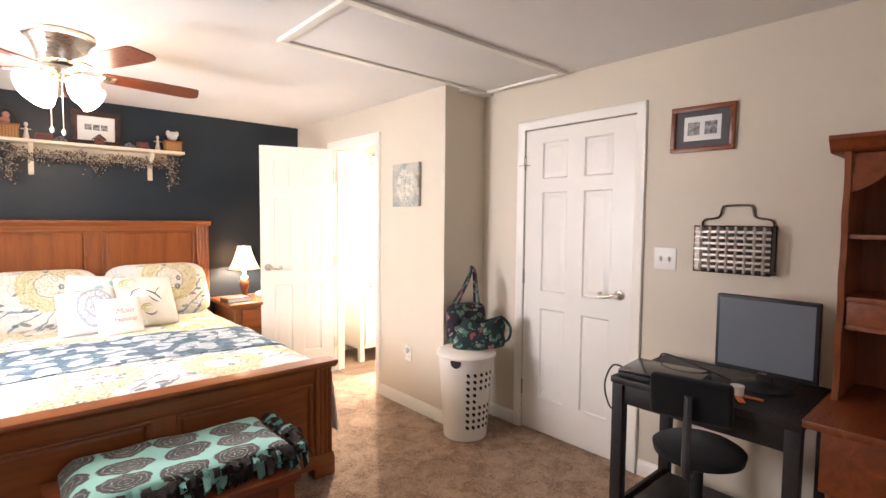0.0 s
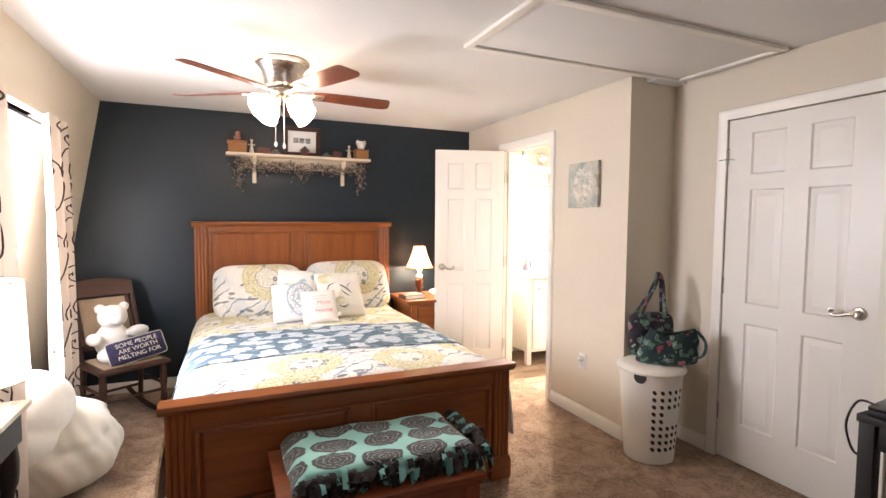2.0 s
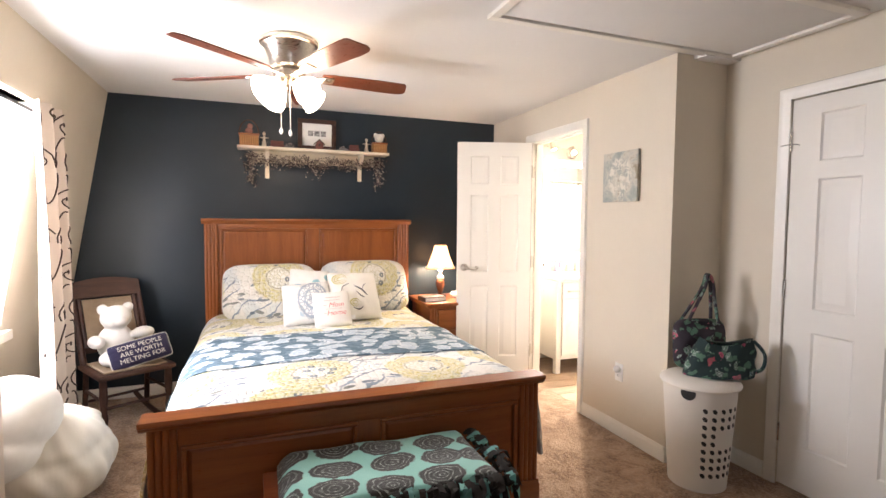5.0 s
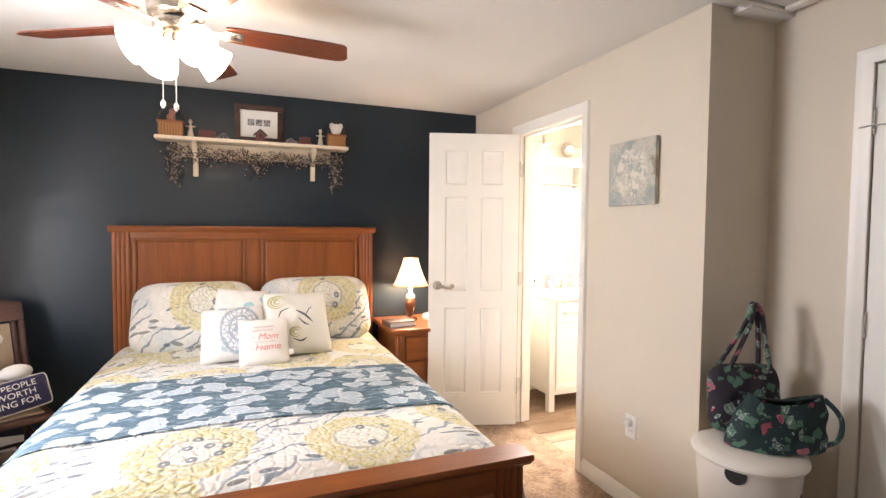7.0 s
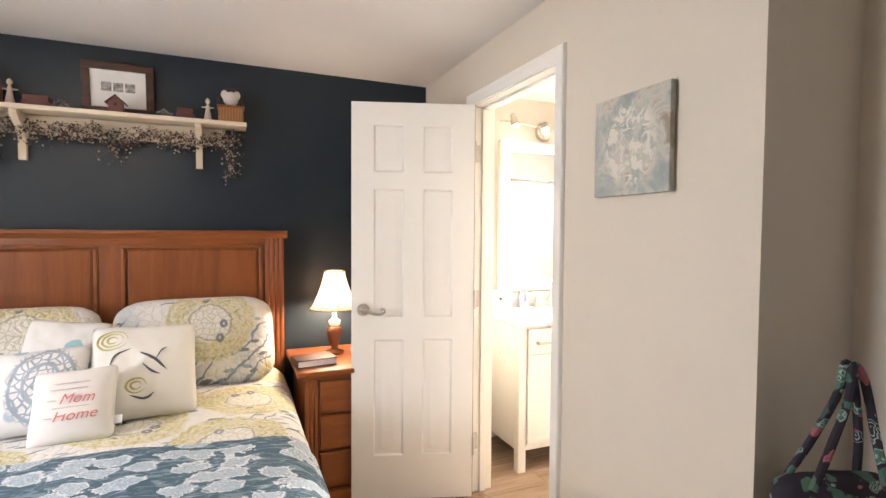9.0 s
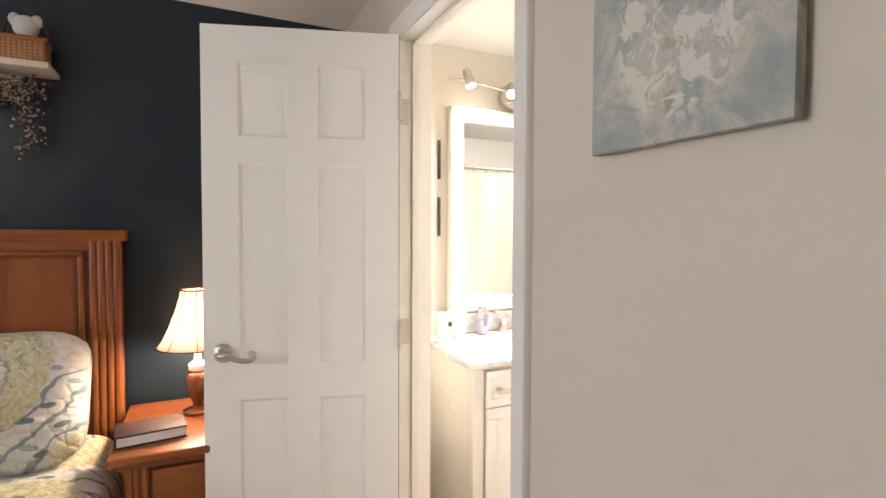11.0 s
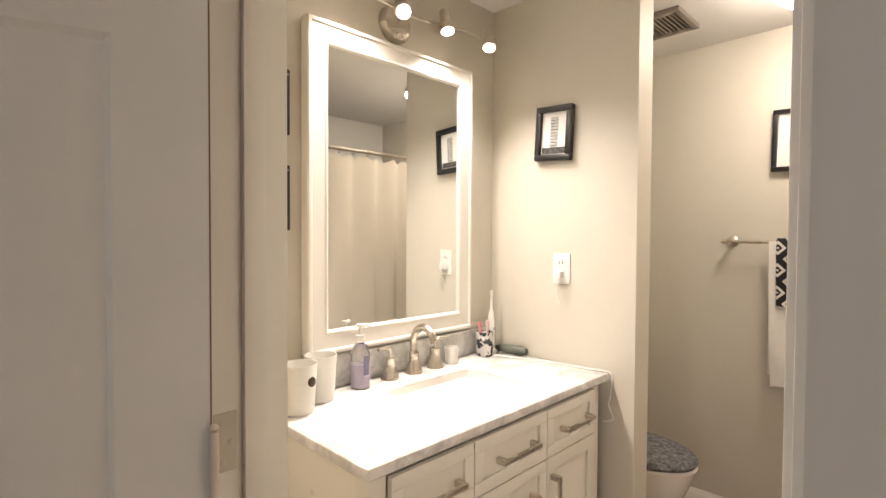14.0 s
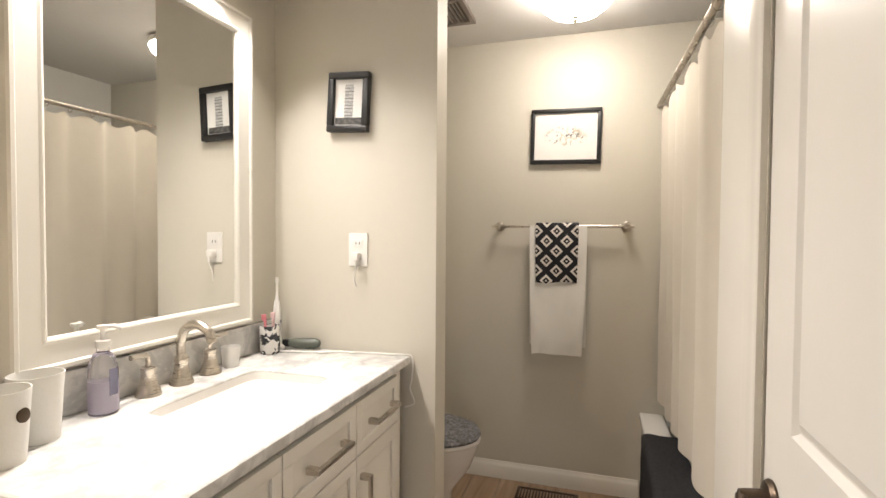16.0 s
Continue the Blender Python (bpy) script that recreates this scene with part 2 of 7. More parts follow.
def lathe(profile, n=32, cap=True):
    """Round z; profile: (radius, z) from the bottom up."""
    b = bmesh.new()
    rings = []
    for r, z in profile:
        rings.append([b.verts.new((max(r, 1e-4) * math.cos(k * math.tau / n), max(r, 1e-4) * math.sin(k * math.tau / n), z)) for k in range(n)])
    for p, q in zip(rings, rings[1:]):
        for k in range(n):
            b.faces.new((p[k], p[(k + 1) % n], q[(k + 1) % n], q[k]))
    if cap:
        b.faces.new(rings[0][::-1])
        b.faces.new(rings[-1])
    return b

def tube(points, r, n=10, cap=True, closed=False):
    """A round bar along points; r: one radius or one a point."""
    pts = [Vector(p) for p in points]
    rs = r if isinstance(r, (list, tuple)) else [r] * len(pts)
    b = bmesh.new()
    rings, up = [], None
    for i, p in enumerate(pts):
        if closed:
            d = (pts[(i + 1) % len(pts)] - pts[i - 1]).normalized()
        else:
            d = (pts[min(i + 1, len(pts) - 1)] - pts[max(i - 1, 0)]).normalized()
        if up is None:
            up = d.orthogonal().normalized()
        up = (up - d * up.dot(d)).normalized()
        side = d.cross(up)
        rings.append([b.verts.new(p + rs[i] * (math.cos(k * math.tau / n) * up + math.sin(k * math.tau / n) * side)) for k in range(n)])
    pairs = list(zip(rings, rings[1:])) + ([(rings[-1], rings[0])] if closed else [])
    for p, q in pairs:
        for k in range(n):
            b.faces.new((p[k], p[(k + 1) % n], q[(k + 1) % n], q[k]))
    if cap and not closed:
        b.faces.new(rings[0][::-1])
        b.faces.new(rings[-1])
    return b

def curve_pts(pts, n=8):
    """A smooth line through points."""
    p = [Vector(q) for q in pts]
    out = []
    for i in range(len(p) - 1):
        a, b_, c, d = p[max(i - 1, 0)], p[i], p[i + 1], p[min(i + 2, len(p) - 1)]
        for k in range(n):
            t = k / n
            out.append(0.5 * ((2 * b_) + (c - a) * t + (2 * a - 5 * b_ + 4 * c - d) * t * t + (3 * b_ - a - 3 * c + d) * t ** 3))
    return out + [p[-1]]

def prism(poly, depth, m=None, bevel=0.0):
    """A polygon in the x-z plane, thick along +y."""
    b = bmesh.new()
    f = b.faces.new([b.verts.new((x, 0, z)) for x, z in poly])
    r = bmesh.ops.extrude_face_region(b, geom=[f])
    bmesh.ops.translate(b, vec=(0, depth, 0), verts=[v for v in r["geom"] if isinstance(v, bmesh.types.BMVert)])
    if bevel:
        bmesh.ops.bevel(b, geom=b.edges[:], offset=bevel, segments=2, affect="EDGES", clamp_overlap=True)
    return moved(b, m) if m else b

def profile_run(prof, length, m=None):
    """A moulding: profile (out, up) run along x."""
    b = bmesh.new()
    a = [b.verts.new((0, -o, u)) for o, u in prof]
    c = [b.verts.new((length, -o, u)) for o, u in prof]
    k = len(prof)
    for i in range(k):
        b.faces.new((a[i], a[(i + 1) % k], c[(i + 1) % k], c[i]))
    b.faces.new(a[::-1])
    b.faces.new(c)
    return moved(b, m) if m else b

def sheet(nx, ny, f, thick=0.0):
    """A grid of points f(u, v), u and v from 0 to 1."""
    b = bmesh.new()
    g = [[b.verts.new(f(i / nx, j / ny)) for i in range(nx + 1)] for j in range(ny + 1)]
    for j in range(ny):
        for i in range(nx):
            b.faces.new((g[j][i], g[j][i + 1], g[j + 1][i + 1], g[j + 1][i]))
    if thick:
        bmesh.ops.recalc_face_normals(b, faces=b.faces)
        bmesh.ops.solidify(b, geom=b.faces[:], thickness=thick)
    return b

def raised_panel(w, h, groove=0.0045, lip=0.03, slope=0.028):
    """A raised-and-fielded panel in the x-z plane, facing -y, from (0, 0)."""
    b = bmesh.new()
    def ring(i, y):
        return [b.verts.new(p) for p in ((i, y, i), (w - i, y, i), (w - i, y, h - i), (i, y, h - i))]
    rings = [ring(0, 0), ring(0.008, groove), ring(lip * 0.45, groove), ring(lip * 0.45 + slope, -0.001), ring(lip * 0.45 + slope + 0.002, -0.001)]
    for p, q in zip(rings, rings[1:]):
        for k in range(4):
            b.faces.new((p[k], p[(k + 1) % 4], q[(k + 1) % 4], q[k]))
    b.faces.new(rings[-1])
    return b

def words(name, text, size, m, mat, parent, label="", extrude=0.0006, shear=0.0, align="CENTER"):
    cu = bpy.data.curves.new(name, "FONT")
    cu.body, cu.size, cu.extrude, cu.shear = text, size, extrude, shear
    cu.align_x, cu.align_y = align, "CENTER"
    cu.materials.append(mat)
    ob = new(name, cu)
    ob.parent = parent
    ob.matrix_local = m
    return tagged(ob, label)

# ---------------------------------------------------------------- structure
CEIL, BCEIL = 2.325, 2.30
NORTH, PART_X, CLOSET_X, RETURN_Y, SOUTH = 4.83, 2.54, 2.92, 2.585, -1.7
BATH_N, BATH_E, BATH_S, STUB_X, STUB_Y = 4.72, 4.928, 3.32, 3.914, 4.092
OPEN_S, OPEN_N, HEAD = 3.415, 4.127, 2.045

def slope_x(z):
    return -0.665 - 0.18 * (CEIL - z)

b = box(-1.5, 2.6, SOUTH - 0.2, NORTH + 0.1, -0.15, 0.0)
structure("floor_bedroom", box(2.5999, 3.1, SOUTH - 0.2, RETURN_Y + 0.06, -0.15, 0.0, bm=b), M_CARPET, "brown taupe cut pile carpet, flattened by steps", "carpet")
structure("ceiling_bedroom", box(-1.5, 3.1, SOUTH - 0.2, NORTH + 0.1, CEIL, CEIL + 0.12), M_CEIL, "white matt painted ceiling with soft texture", "ceiling")
structure("wall_north", box(-1.5, PART_X, NORTH, NORTH + 0.12, -0.1, CEIL + 0.02), M_BLUE, "dark navy painted accent wall behind the bed", "wall")
structure("wall_south", box(-1.5, 3.1, SOUTH - 0.12, SOUTH, -0.1, CEIL + 0.02), M_WALL, "beige painted wall", "wall")
b = box(PART_X, PART_X + 0.12, RETURN_Y, OPEN_S - 0.02, -0.1, CEIL + 0.02)
box(PART_X, PART_X + 0.12, OPEN_N + 0.02, NORTH + 0.12, -0.1, CEIL + 0.02, bm=b)
box(PART_X, PART_X + 0.12, OPEN_S - 0.02, OPEN_N + 0.02, HEAD + 0.02, CEIL + 0.02, bm=b)
structure("wall_bath_partition", b, M_WALL, "beige painted wall with the bathroom doorway", "wall")
structure("wall_closet_return", box(PART_X + 0.12, CLOSET_X + 0.12, RETURN_Y, RETURN_Y + 0.1, -0.1, CEIL + 0.02), M_WALL, "short beige return wall beside the closet", "wall")
CD0, CD1 = 1.414, 2.202
b = box(CLOSET_X, CLOSET_X + 0.12, SOUTH - 0.12, CD0, -0.1, CEIL + 0.02)
box(CLOSET_X, CLOSET_X + 0.12, CD1, RETURN_Y, -0.1, CEIL + 0.02, bm=b)
box(CLOSET_X, CLOSET_X + 0.12, CD0, CD1, 2.02, CEIL + 0.02, bm=b)
structure("wall_east", b, M_WALL, "beige painted wall with the closet door", "wall")
structure("wall_closet_back", box(3.6, 3.7, 0.8, RETURN_Y, -0.1, CEIL), M_WALL, "plain closet back wall", "wall")
# the sloped west wall with the dormer opening
WY0, WY1, WZ0, WZ1 = 2.62, 3.72, 0.78, 2.0
def slope_slab(y0, y1, z0, z1, bm=None):
    p = [(slope_x(z0), z0), (slope_x(z1), z1), (slope_x(z1) - 0.1, z1), (slope_x(z0) - 0.1, z0)]
    q = prism(p, y1 - y0, Matrix.Translation((0, y0, 0)))
    return join(bm, q) if bm else q
b = slope_slab(SOUTH - 0.1, WY0, -0.05, CEIL + 0.02)
slope_slab(WY1, NORTH + 0.05, -0.05, CEIL + 0.02, b)
slope_slab(WY0, WY1, -0.05, WZ0, b)
slope_slab(WY0, WY1, WZ1, CEIL + 0.02, b)
structure("wall_west", b, M_WALL, "beige sloped attic wall with a dormer window", "wall")
b = prism([(slope_x(WZ0) - 0.1, WZ0), (slope_x(WZ1) - 0.1, WZ1), (-1.35, WZ1), (-1.35, WZ0)], 0.05, Matrix.Translation((0, WY0 - 0.05, 0)))
join(b, prism([(slope_x(WZ0) - 0.1, WZ0), (slope_x(WZ1) - 0.1, WZ1), (-1.35, WZ1), (-1.35, WZ0)], 0.05, Matrix.Translation((0, WY1, 0))))
box(-1.35, slope_x(WZ1) - 0.05, WY0 - 0.05, WY1 + 0.05, WZ1, WZ1 + 0.05, bm=b)
box(-1.35, slope_x(WZ0) + 0.04, WY0 - 0.05, WY1 + 0.05, WZ0 - 0.05, WZ0, bm=b)
structure("window_recess", b, M_TRIM, "white painted dormer window recess", "window recess")
# bathroom shell
structure("floor_bath_slab", box(2.6, 5.05, 2.5, 4.95, -0.15, -0.012), painted("plank_joint", (0.10, 0.065, 0.04)), "dark bed under the bathroom planks", "floor")
structure("ceiling_bath", box(2.66, 5.05, 2.5, 4.95, BCEIL, BCEIL + 0.14), M_CEIL, "white painted bathroom ceiling", "ceiling")
structure("wall_bath_north", box(2.66, 5.05, BATH_N, BATH_N + 0.11, -0.1, BCEIL), M_BATHWALL, "greige painted bathroom wall behind the mirror", "wall")
structure("wall_bath_east", box(BATH_E, BATH_E + 0.12, 2.5, BATH_N, -0.1, BCEIL), M_BATHWALL, "greige painted bathroom wall behind the towel bar", "wall")
LD0, LD1 = 2.72, 3.25
b = box(LD1, 3.53, BATH_S - 0.12, BATH_S, -0.1, BCEIL)
box(2.66, LD0, BATH_S - 0.12, BATH_S, -0.1, BCEIL, bm=b)
box(LD0, LD1, BATH_S - 0.12, BATH_S, 2.045, BCEIL, bm=b)
structure("wall_bath_south", b, M_BATHWALL, "greige bathroom wall with a white panel door", "wall")
structure("wall_tub_end", box(3.42, 3.53, 2.6, BATH_S - 0.12, -0.1, BCEIL), M_PORC, "white tub surround end wall", "wall")
structure("wall_tub_back", box(3.40, 5.0, 2.48, 2.6, -0.1, BCEIL), M_PORC, "white tub surround back wall", "wall")
structure("wall_vanity_stub", box(STUB_X, STUB_X + 0.11, STUB_Y, BATH_N, -0.1, BCEIL), M_BATHWALL, "short greige wall between vanity and toilet", "wall")

# baseboards
BASE = [(0, 0), (0.014, 0), (0.014, 0.062), (0.010, 0.072), (0.006, 0.078), (0.004, 0.088), (0, 0.088)]
def baseboard(name, x, y, rz, length, h=1.0):
    prof = [(o, u * h) for o, u in BASE]
    structure(name, profile_run(prof, length, pose(x, y, 0.001, 0, 0, rz)), M_TRIM, "white painted wooden baseboard with a moulded top", "baseboard")
baseboard("baseboard", PART_X, OPEN_S - 0.068, -90, OPEN_S - 0.068 - RETURN_Y)
baseboard("baseboard", PART_X - 0.014, RETURN_Y, 0, CLOSET_X - PART_X + 0.014)
baseboard("baseboard", CLOSET_X, RETURN_Y - 0.014, -90, RETURN_Y - 0.014 - CD1 - 0.062)
baseboard("baseboard", CLOSET_X, CD0 - 0.062, -90, CD0 - 0.062 - SOUTH)
baseboard("baseboard", -1.05, NORTH, 0, PART_X + 1.05)
baseboard("baseboard", PART_X, NORTH - 0.014, -90, NORTH - 0.014 - OPEN_N - 0.068)
baseboard("baseboard", BATH_E, BATH_N, -90, BATH_N - 3.37, 1.02)
baseboard("baseboard", STUB_X + 0.11, BATH_N, 0, BATH_E - STUB_X - 0.124, 1.02)

# casings
def casing(name, origin, rz, width, height):
    """Round an opening width wide in the local x-z plane, on a wall that faces local -y."""
    b = bmesh.new()
    w = 0.058
    outer = [(-w, 0), (-w, height + w), (width + w, height + w), (width + w, 0)]
    inner = [(0, 0), (0, height), (width, height), (width, 0)]
    steps = [(0.0, 0.0), (0.0, 0.010), (0.1, 0.013), (0.55, 0.013), (0.7, 0.017), (0.93, 0.017), (1.0, 0.012), (1.0, 0.0)]
    rows = []
    for k, out in steps:
        rows.append([b.verts.new((i[0] + (o[0] - i[0]) * k, -out, i[1] + (o[1] - i[1]) * k)) for i, o in zip(inner, outer)])
    for p, q in zip(rows, rows[1:]):
        for i in range(3):
            b.faces.new((p[i], p[i + 1], q[i + 1], q[i]))
    moved(b, Matrix.Translation(origin) @ pose(0, 0, 0, 0, 0, rz))
    return structure(name, b, M_TRIM, "white painted moulded door casing", "door casing")
casing("door_casing_bath", (PART_X, OPEN_N + 0.006, 0.001), -90, OPEN_N - OPEN_S + 0.012, HEAD + 0.006)
casing("door_casing_closet", (CLOSET_X, CD1 - 0.002, 0.001), -90, CD1 - CD0 - 0.004, 2.018)
casing("door_casing_linen", (LD1 + 0.004, BATH_S, 0.001), 180, LD1 - LD0 + 0.008, 2.04)
structure("trim_tub_end", box(3.3145, 3.5315, BATH_S - 0.0005, BATH_S + 0.008, 0.001, BCEIL - 0.001, 0.001), M_TRIM, "flat white painted trim board beside the tub", "trim")
# jambs of the bathroom doorway, with stops
jamb = thing("door_jamb_bath", pose(PART_X, OPEN_S, 0), "white painted bathroom door jamb with stops", "door jamb")
jamb["kind"] = "structure"
for nm, q in (("side_jamb", (-0.002, 0.122, OPEN_N - OPEN_S, OPEN_N - OPEN_S + 0.02, 0.001, HEAD + 0.02)), ("side_jamb", (-0.002, 0.122, -0.02, 0, 0.001, HEAD + 0.02)), ("head_jamb", (-0.002, 0.122, 0.0002, OPEN_N - OPEN_S - 0.0002, HEAD, HEAD + 0.02)),
              ("stop", (0.045, 0.08, OPEN_N - OPEN_S - 0.012, OPEN_N - OPEN_S - 0.0002, 0.001, HEAD - 0.0002)), ("stop", (0.045, 0.08, 0.0002, 0.012, 0.001, HEAD - 0.0002)), ("stop", (0.045, 0.08, 0.0122, OPEN_N - OPEN_S - 0.0122, HEAD - 0.012, HEAD - 0.0002))):
    part(nm, box(*q, 0.002), M_TRIM, jamb)

# attic hatch
HX0, HX1, HY0, HY1 = 1.345, 2.875, 1.845, 2.53
hatch = thing("attic_hatch", pose(HX0, HY0, CEIL), "white painted attic access hatch with a wooden frame", "attic hatch")
HW, HD = HX1 - HX0, HY1 - HY0
part("panel", box(0.053, HW - 0.053, 0.053, HD - 0.053, -0.010, -0.0032, 0.001), M_CEIL, hatch, "flat white hatch panel")
# a dark plate behind the panel paints the shade of the open gap
part("gap_lining", box(0.0455, HW - 0.0455, 0.0455, HD - 0.0455, -0.0028, -0.0006), plastic("raw_attic_board", (0.09, 0.065, 0.045), 0.8), hatch, "dark plate drawn for the shade in the gap round the panel")
for x0, x1, y0, y1 in ((0, HW, 0, 0.045), (0, HW, HD - 0.045, HD), (0, 0.045, 0.0455, HD - 0.0455), (HW - 0.045, HW, 0.0455, HD - 0.0455)):
    part("trim_board", box(x0, x1, y0, y1, -0.02, -0.0005, 0.004), M_TRIM, hatch)

# ---------------------------------------------------------------- doors
def lever(parent, m, flip=1, mat=None):
    """Round rose and a scrolled lever, facing local -y."""
    mat = mat or M_NICKEL
    rose = part("door_handle", moved(lathe([(0.031, 0), (0.032, 0.004), (0.028, 0.010), (0.016, 0.013), (0.013, 0.04), (0.012, 0.046)], 28), pose(0, 0, 0, 90, 0, 0)), mat, parent, "brushed nickel scroll lever on a round rose")
    rose.matrix_local = m
    pts = curve_pts([(0, -0.042, 0), (0.025 * flip, -0.046, -0.002), (0.06 * flip, -0.047, -0.014), (0.09 * flip, -0.046, -0.016), (0.108 * flip, -0.045, -0.004), (0.103 * flip, -0.045, 0.009), (0.092 * flip, -0.045, 0.006), (0.093 * flip, -0.045, -0.002)], 6)
    n = len(pts)
    part("lever", tube(pts, [0.010 - 0.005 * i / n for i in range(n)], 10), mat, rose)
    return rose

def six_panel_door(name, m, w, h, label, category="door", rows=((0.23, 0.60), (0.945, 0.65), (1.68, 0.235)), stile=0.0):
    """Hinged at the local origin, leaf along +x, faces at y = 0 and y = 0.035."""
    d = thing(name, m, label, category)
    d["kind"] = "structure"
    t = 0.035
    st, mid = 0.178 * w, 0.155 * w
    pw = (w - 2 * st - mid) / 2
    if stile:
        st, mid, pw = stile, 0.0, w - 2 * stile
    starts = (st,) if stile else (st, st + pw + mid)
    b = bmesh.new()
    xs = sorted({0, w, *(x for s in starts for x in (s, s + pw))})
    zs = sorted({0, h, *(z for z0, zh in rows for z in (z0, z0 + zh))})
    for y in (0, t):
        g = {(x, z): b.verts.new((x, y, z)) for x in xs for z in zs}
        for x0, x1 in zip(xs, xs[1:]):
            for z0, z1 in zip(zs, zs[1:]):
                hole = any(abs(x0 - p) < 1e-6 for p in starts) and any(abs(z0 - r[0]) < 1e-6 for r in rows)
                if not hole:
                    b.faces.new((g[x0, z0], g[x1, z0], g[x1, z1], g[x0, z1]))
    box(0.0, 0.001, 0.0005, t - 0.0005, 0.0005, h - 0.0005, bm=b)
    box(w - 0.001, w, 0.0005, t - 0.0005, 0.0005, h - 0.0005, bm=b)
    box(0.0015, w - 0.0015, 0.0005, t - 0.0005, h - 0.001, h, bm=b)
    part("leaf", b, M_DOOR, d)
    for z0, zh in rows:
        for x0 in starts:
            p = part("panel", raised_panel(pw, zh, 0.009, 0.024 if stile else 0.03, 0.018 if stile else 0.028), M_DOOR, d, angle=20)
            p.matrix_local = pose(x0, 0, z0)
            q = again(p, pose(x0 + pw, t, z0, 0, 0, 180))
    return d

def hinge(parent, m, mat=None, length=0.09):
    mat = mat or M_CHROME
    k = part("hinge", tube([(0, 0, -length / 2), (0, 0, length / 2)], 0.0065, 12), mat, parent, "painted steel butt hinge")
    k.matrix_local = m
    part("hinge_tip", moved(lathe([(0.004, 0), (0.0075, 0.004), (0.003, 0.010)], 12), pose(0, 0, length / 2)), mat, k)
    return k

bath_door = six_panel_door("door_bath", pose(2.529, 4.106, 0.012, 0, 0, 162), 0.622, 2.028, "white six-panel bathroom door standing open")
lever(bath_door, pose(0.562, 0.035, 0.985, 0, 0, 180), 1)
lever(bath_door, pose(0.562, 0.0, 0.985), -1)
part("edge_strip", box(-0.0022, -0.0002, 0.020, 0.0354, 0.001, 2.027), wood("raw_door_edge", (0.16, 0.075, 0.04), (0.25, 0.13, 0.075), (0.34, 0.19, 0.12), "Z", 0.6), bath_door, "unpainted brown hinge edge")
M_HINGE = painted("painted_over_hinge", (0.55, 0.50, 0.42), 0.4, 120, 0.2, 0.15)
for z in (0.27, 1.03, 1.79):
    hinge(bath_door, pose(-0.004, 0.044, z), M_HINGE)
plate = bmesh.new()
for z in (0.28, 1.042, 1.802):
    box(PART_X + 0.002, PART_X + 0.036, OPEN_N - 0.0025, OPEN_N - 0.0002, z - 0.045, z + 0.045, 0.0008, bm=plate)
    for dz in (-0.03, 0.0, 0.03):
        join(plate, moved(lathe([(0.004, 0), (0.003, 0.001)], 10), pose(PART_X + (0.014 if dz else 0.026), OPEN_N - 0.0024, z + dz, 90)))
structure("hinge_leaves_bath", plate, M_HINGE, "painted steel hinge leaves on the jamb", "hinge")

closet_door = six_panel_door("door_closet", pose(CLOSET_X + 0.005, CD1 - 0.006, 0.012, 0, 0, -90), CD1 - CD0 - 0.012, 2.0, "white six-panel closet door, closed")
lever(closet_door, pose(0.70, 0, 0.985), -1)
for z in (0.27, 1.03, 1.79):
    hinge(closet_door, pose(0.0, -0.004, z), M_CHROME)
linen_door = six_panel_door("door_linen", pose(LD1 - 0.003, BATH_S - 0.004, 0.012, 0, 0, 180), LD1 - LD0 - 0.006, 2.02, "white panel linen closet door, closed", rows=((0.22, 0.62), (1.0, 0.87)), stile=0.11)
lever(linen_door, pose(0.045, 0, 0.875), 1, M_BRONZE)

# ---------------------------------------------------------------- windows
def window(name, m, w, h, label):
    """Double-hung, in the local x-z plane, seen from -y."""
    o = thing(name, m, label, "window")
    o["kind"] = "structure"
    for x0, x1, z0, z1 in ((0, 0.05, 0, h), (w - 0.05, w, 0, h), (0.05, w - 0.05, h - 0.05, h), (0.05, w - 0.05, 0, 0.05), (0.05, w - 0.05, h / 2 - 0.025, h / 2 + 0.025)):
        part("window_frame", box(x0, x1, 0, 0.05, z0, z1, 0.004), M_TRIM, o)
    for z0, z1 in ((0.05, h / 2 - 0.025), (h / 2 + 0.025, h - 0.05)):
        p = part("pane", box(0.05, w - 0.05, 0.022, 0.027, z0, z1), M_GLASS, o)
        p.visible_shadow = False
    return o
window("window_1", pose(-1.20, WY0 + 0.001, WZ0 + 0.001, 0, 0, 90), WY1 - WY0 - 0.002, WZ1 - WZ0 - 0.002, "white double-hung dormer window, bright with daylight")

# ---------------------------------------------------------------- bed
def wp(name, bm, mat, parent, label="", angle=40):
    """A part given in world coordinates."""
    up = Matrix()
    o = parent
    while o:
        up = o.matrix_basis @ up
        o = o.parent
    return part(name, moved(bm, up.inverted()), mat, parent, label, angle)

BX0, BX1 = -0.03, 1.64
def fluted(x0, x1, y, z0, z1, depth, n=4):
    """A flat post front with flutes, facing -y."""
    w = (x1 - x0) / n
    poly = [(x0, depth)]
    for k in range(n):
        for j in range(7):
            a = j / 6
            poly.append((x0 + w * (k + a), -0.0065 * math.sqrt(max(0, 1 - (2 * a - 1) ** 2)) if 0 < j < 6 else 0.0))
    poly.append((x1, depth))
    b = bmesh.new()
    lo = [b.verts.new((px, y + py, z0)) for px, py in poly]
    hi = [b.verts.new((px, y + py, z1)) for px, py in poly]
    k = len(poly)
    for i in range(k):
        b.faces.new((lo[i], lo[(i + 1) % k], hi[(i + 1) % k], hi[i]))
    b.faces.new(lo[::-1])
    b.faces.new(hi)
    return b

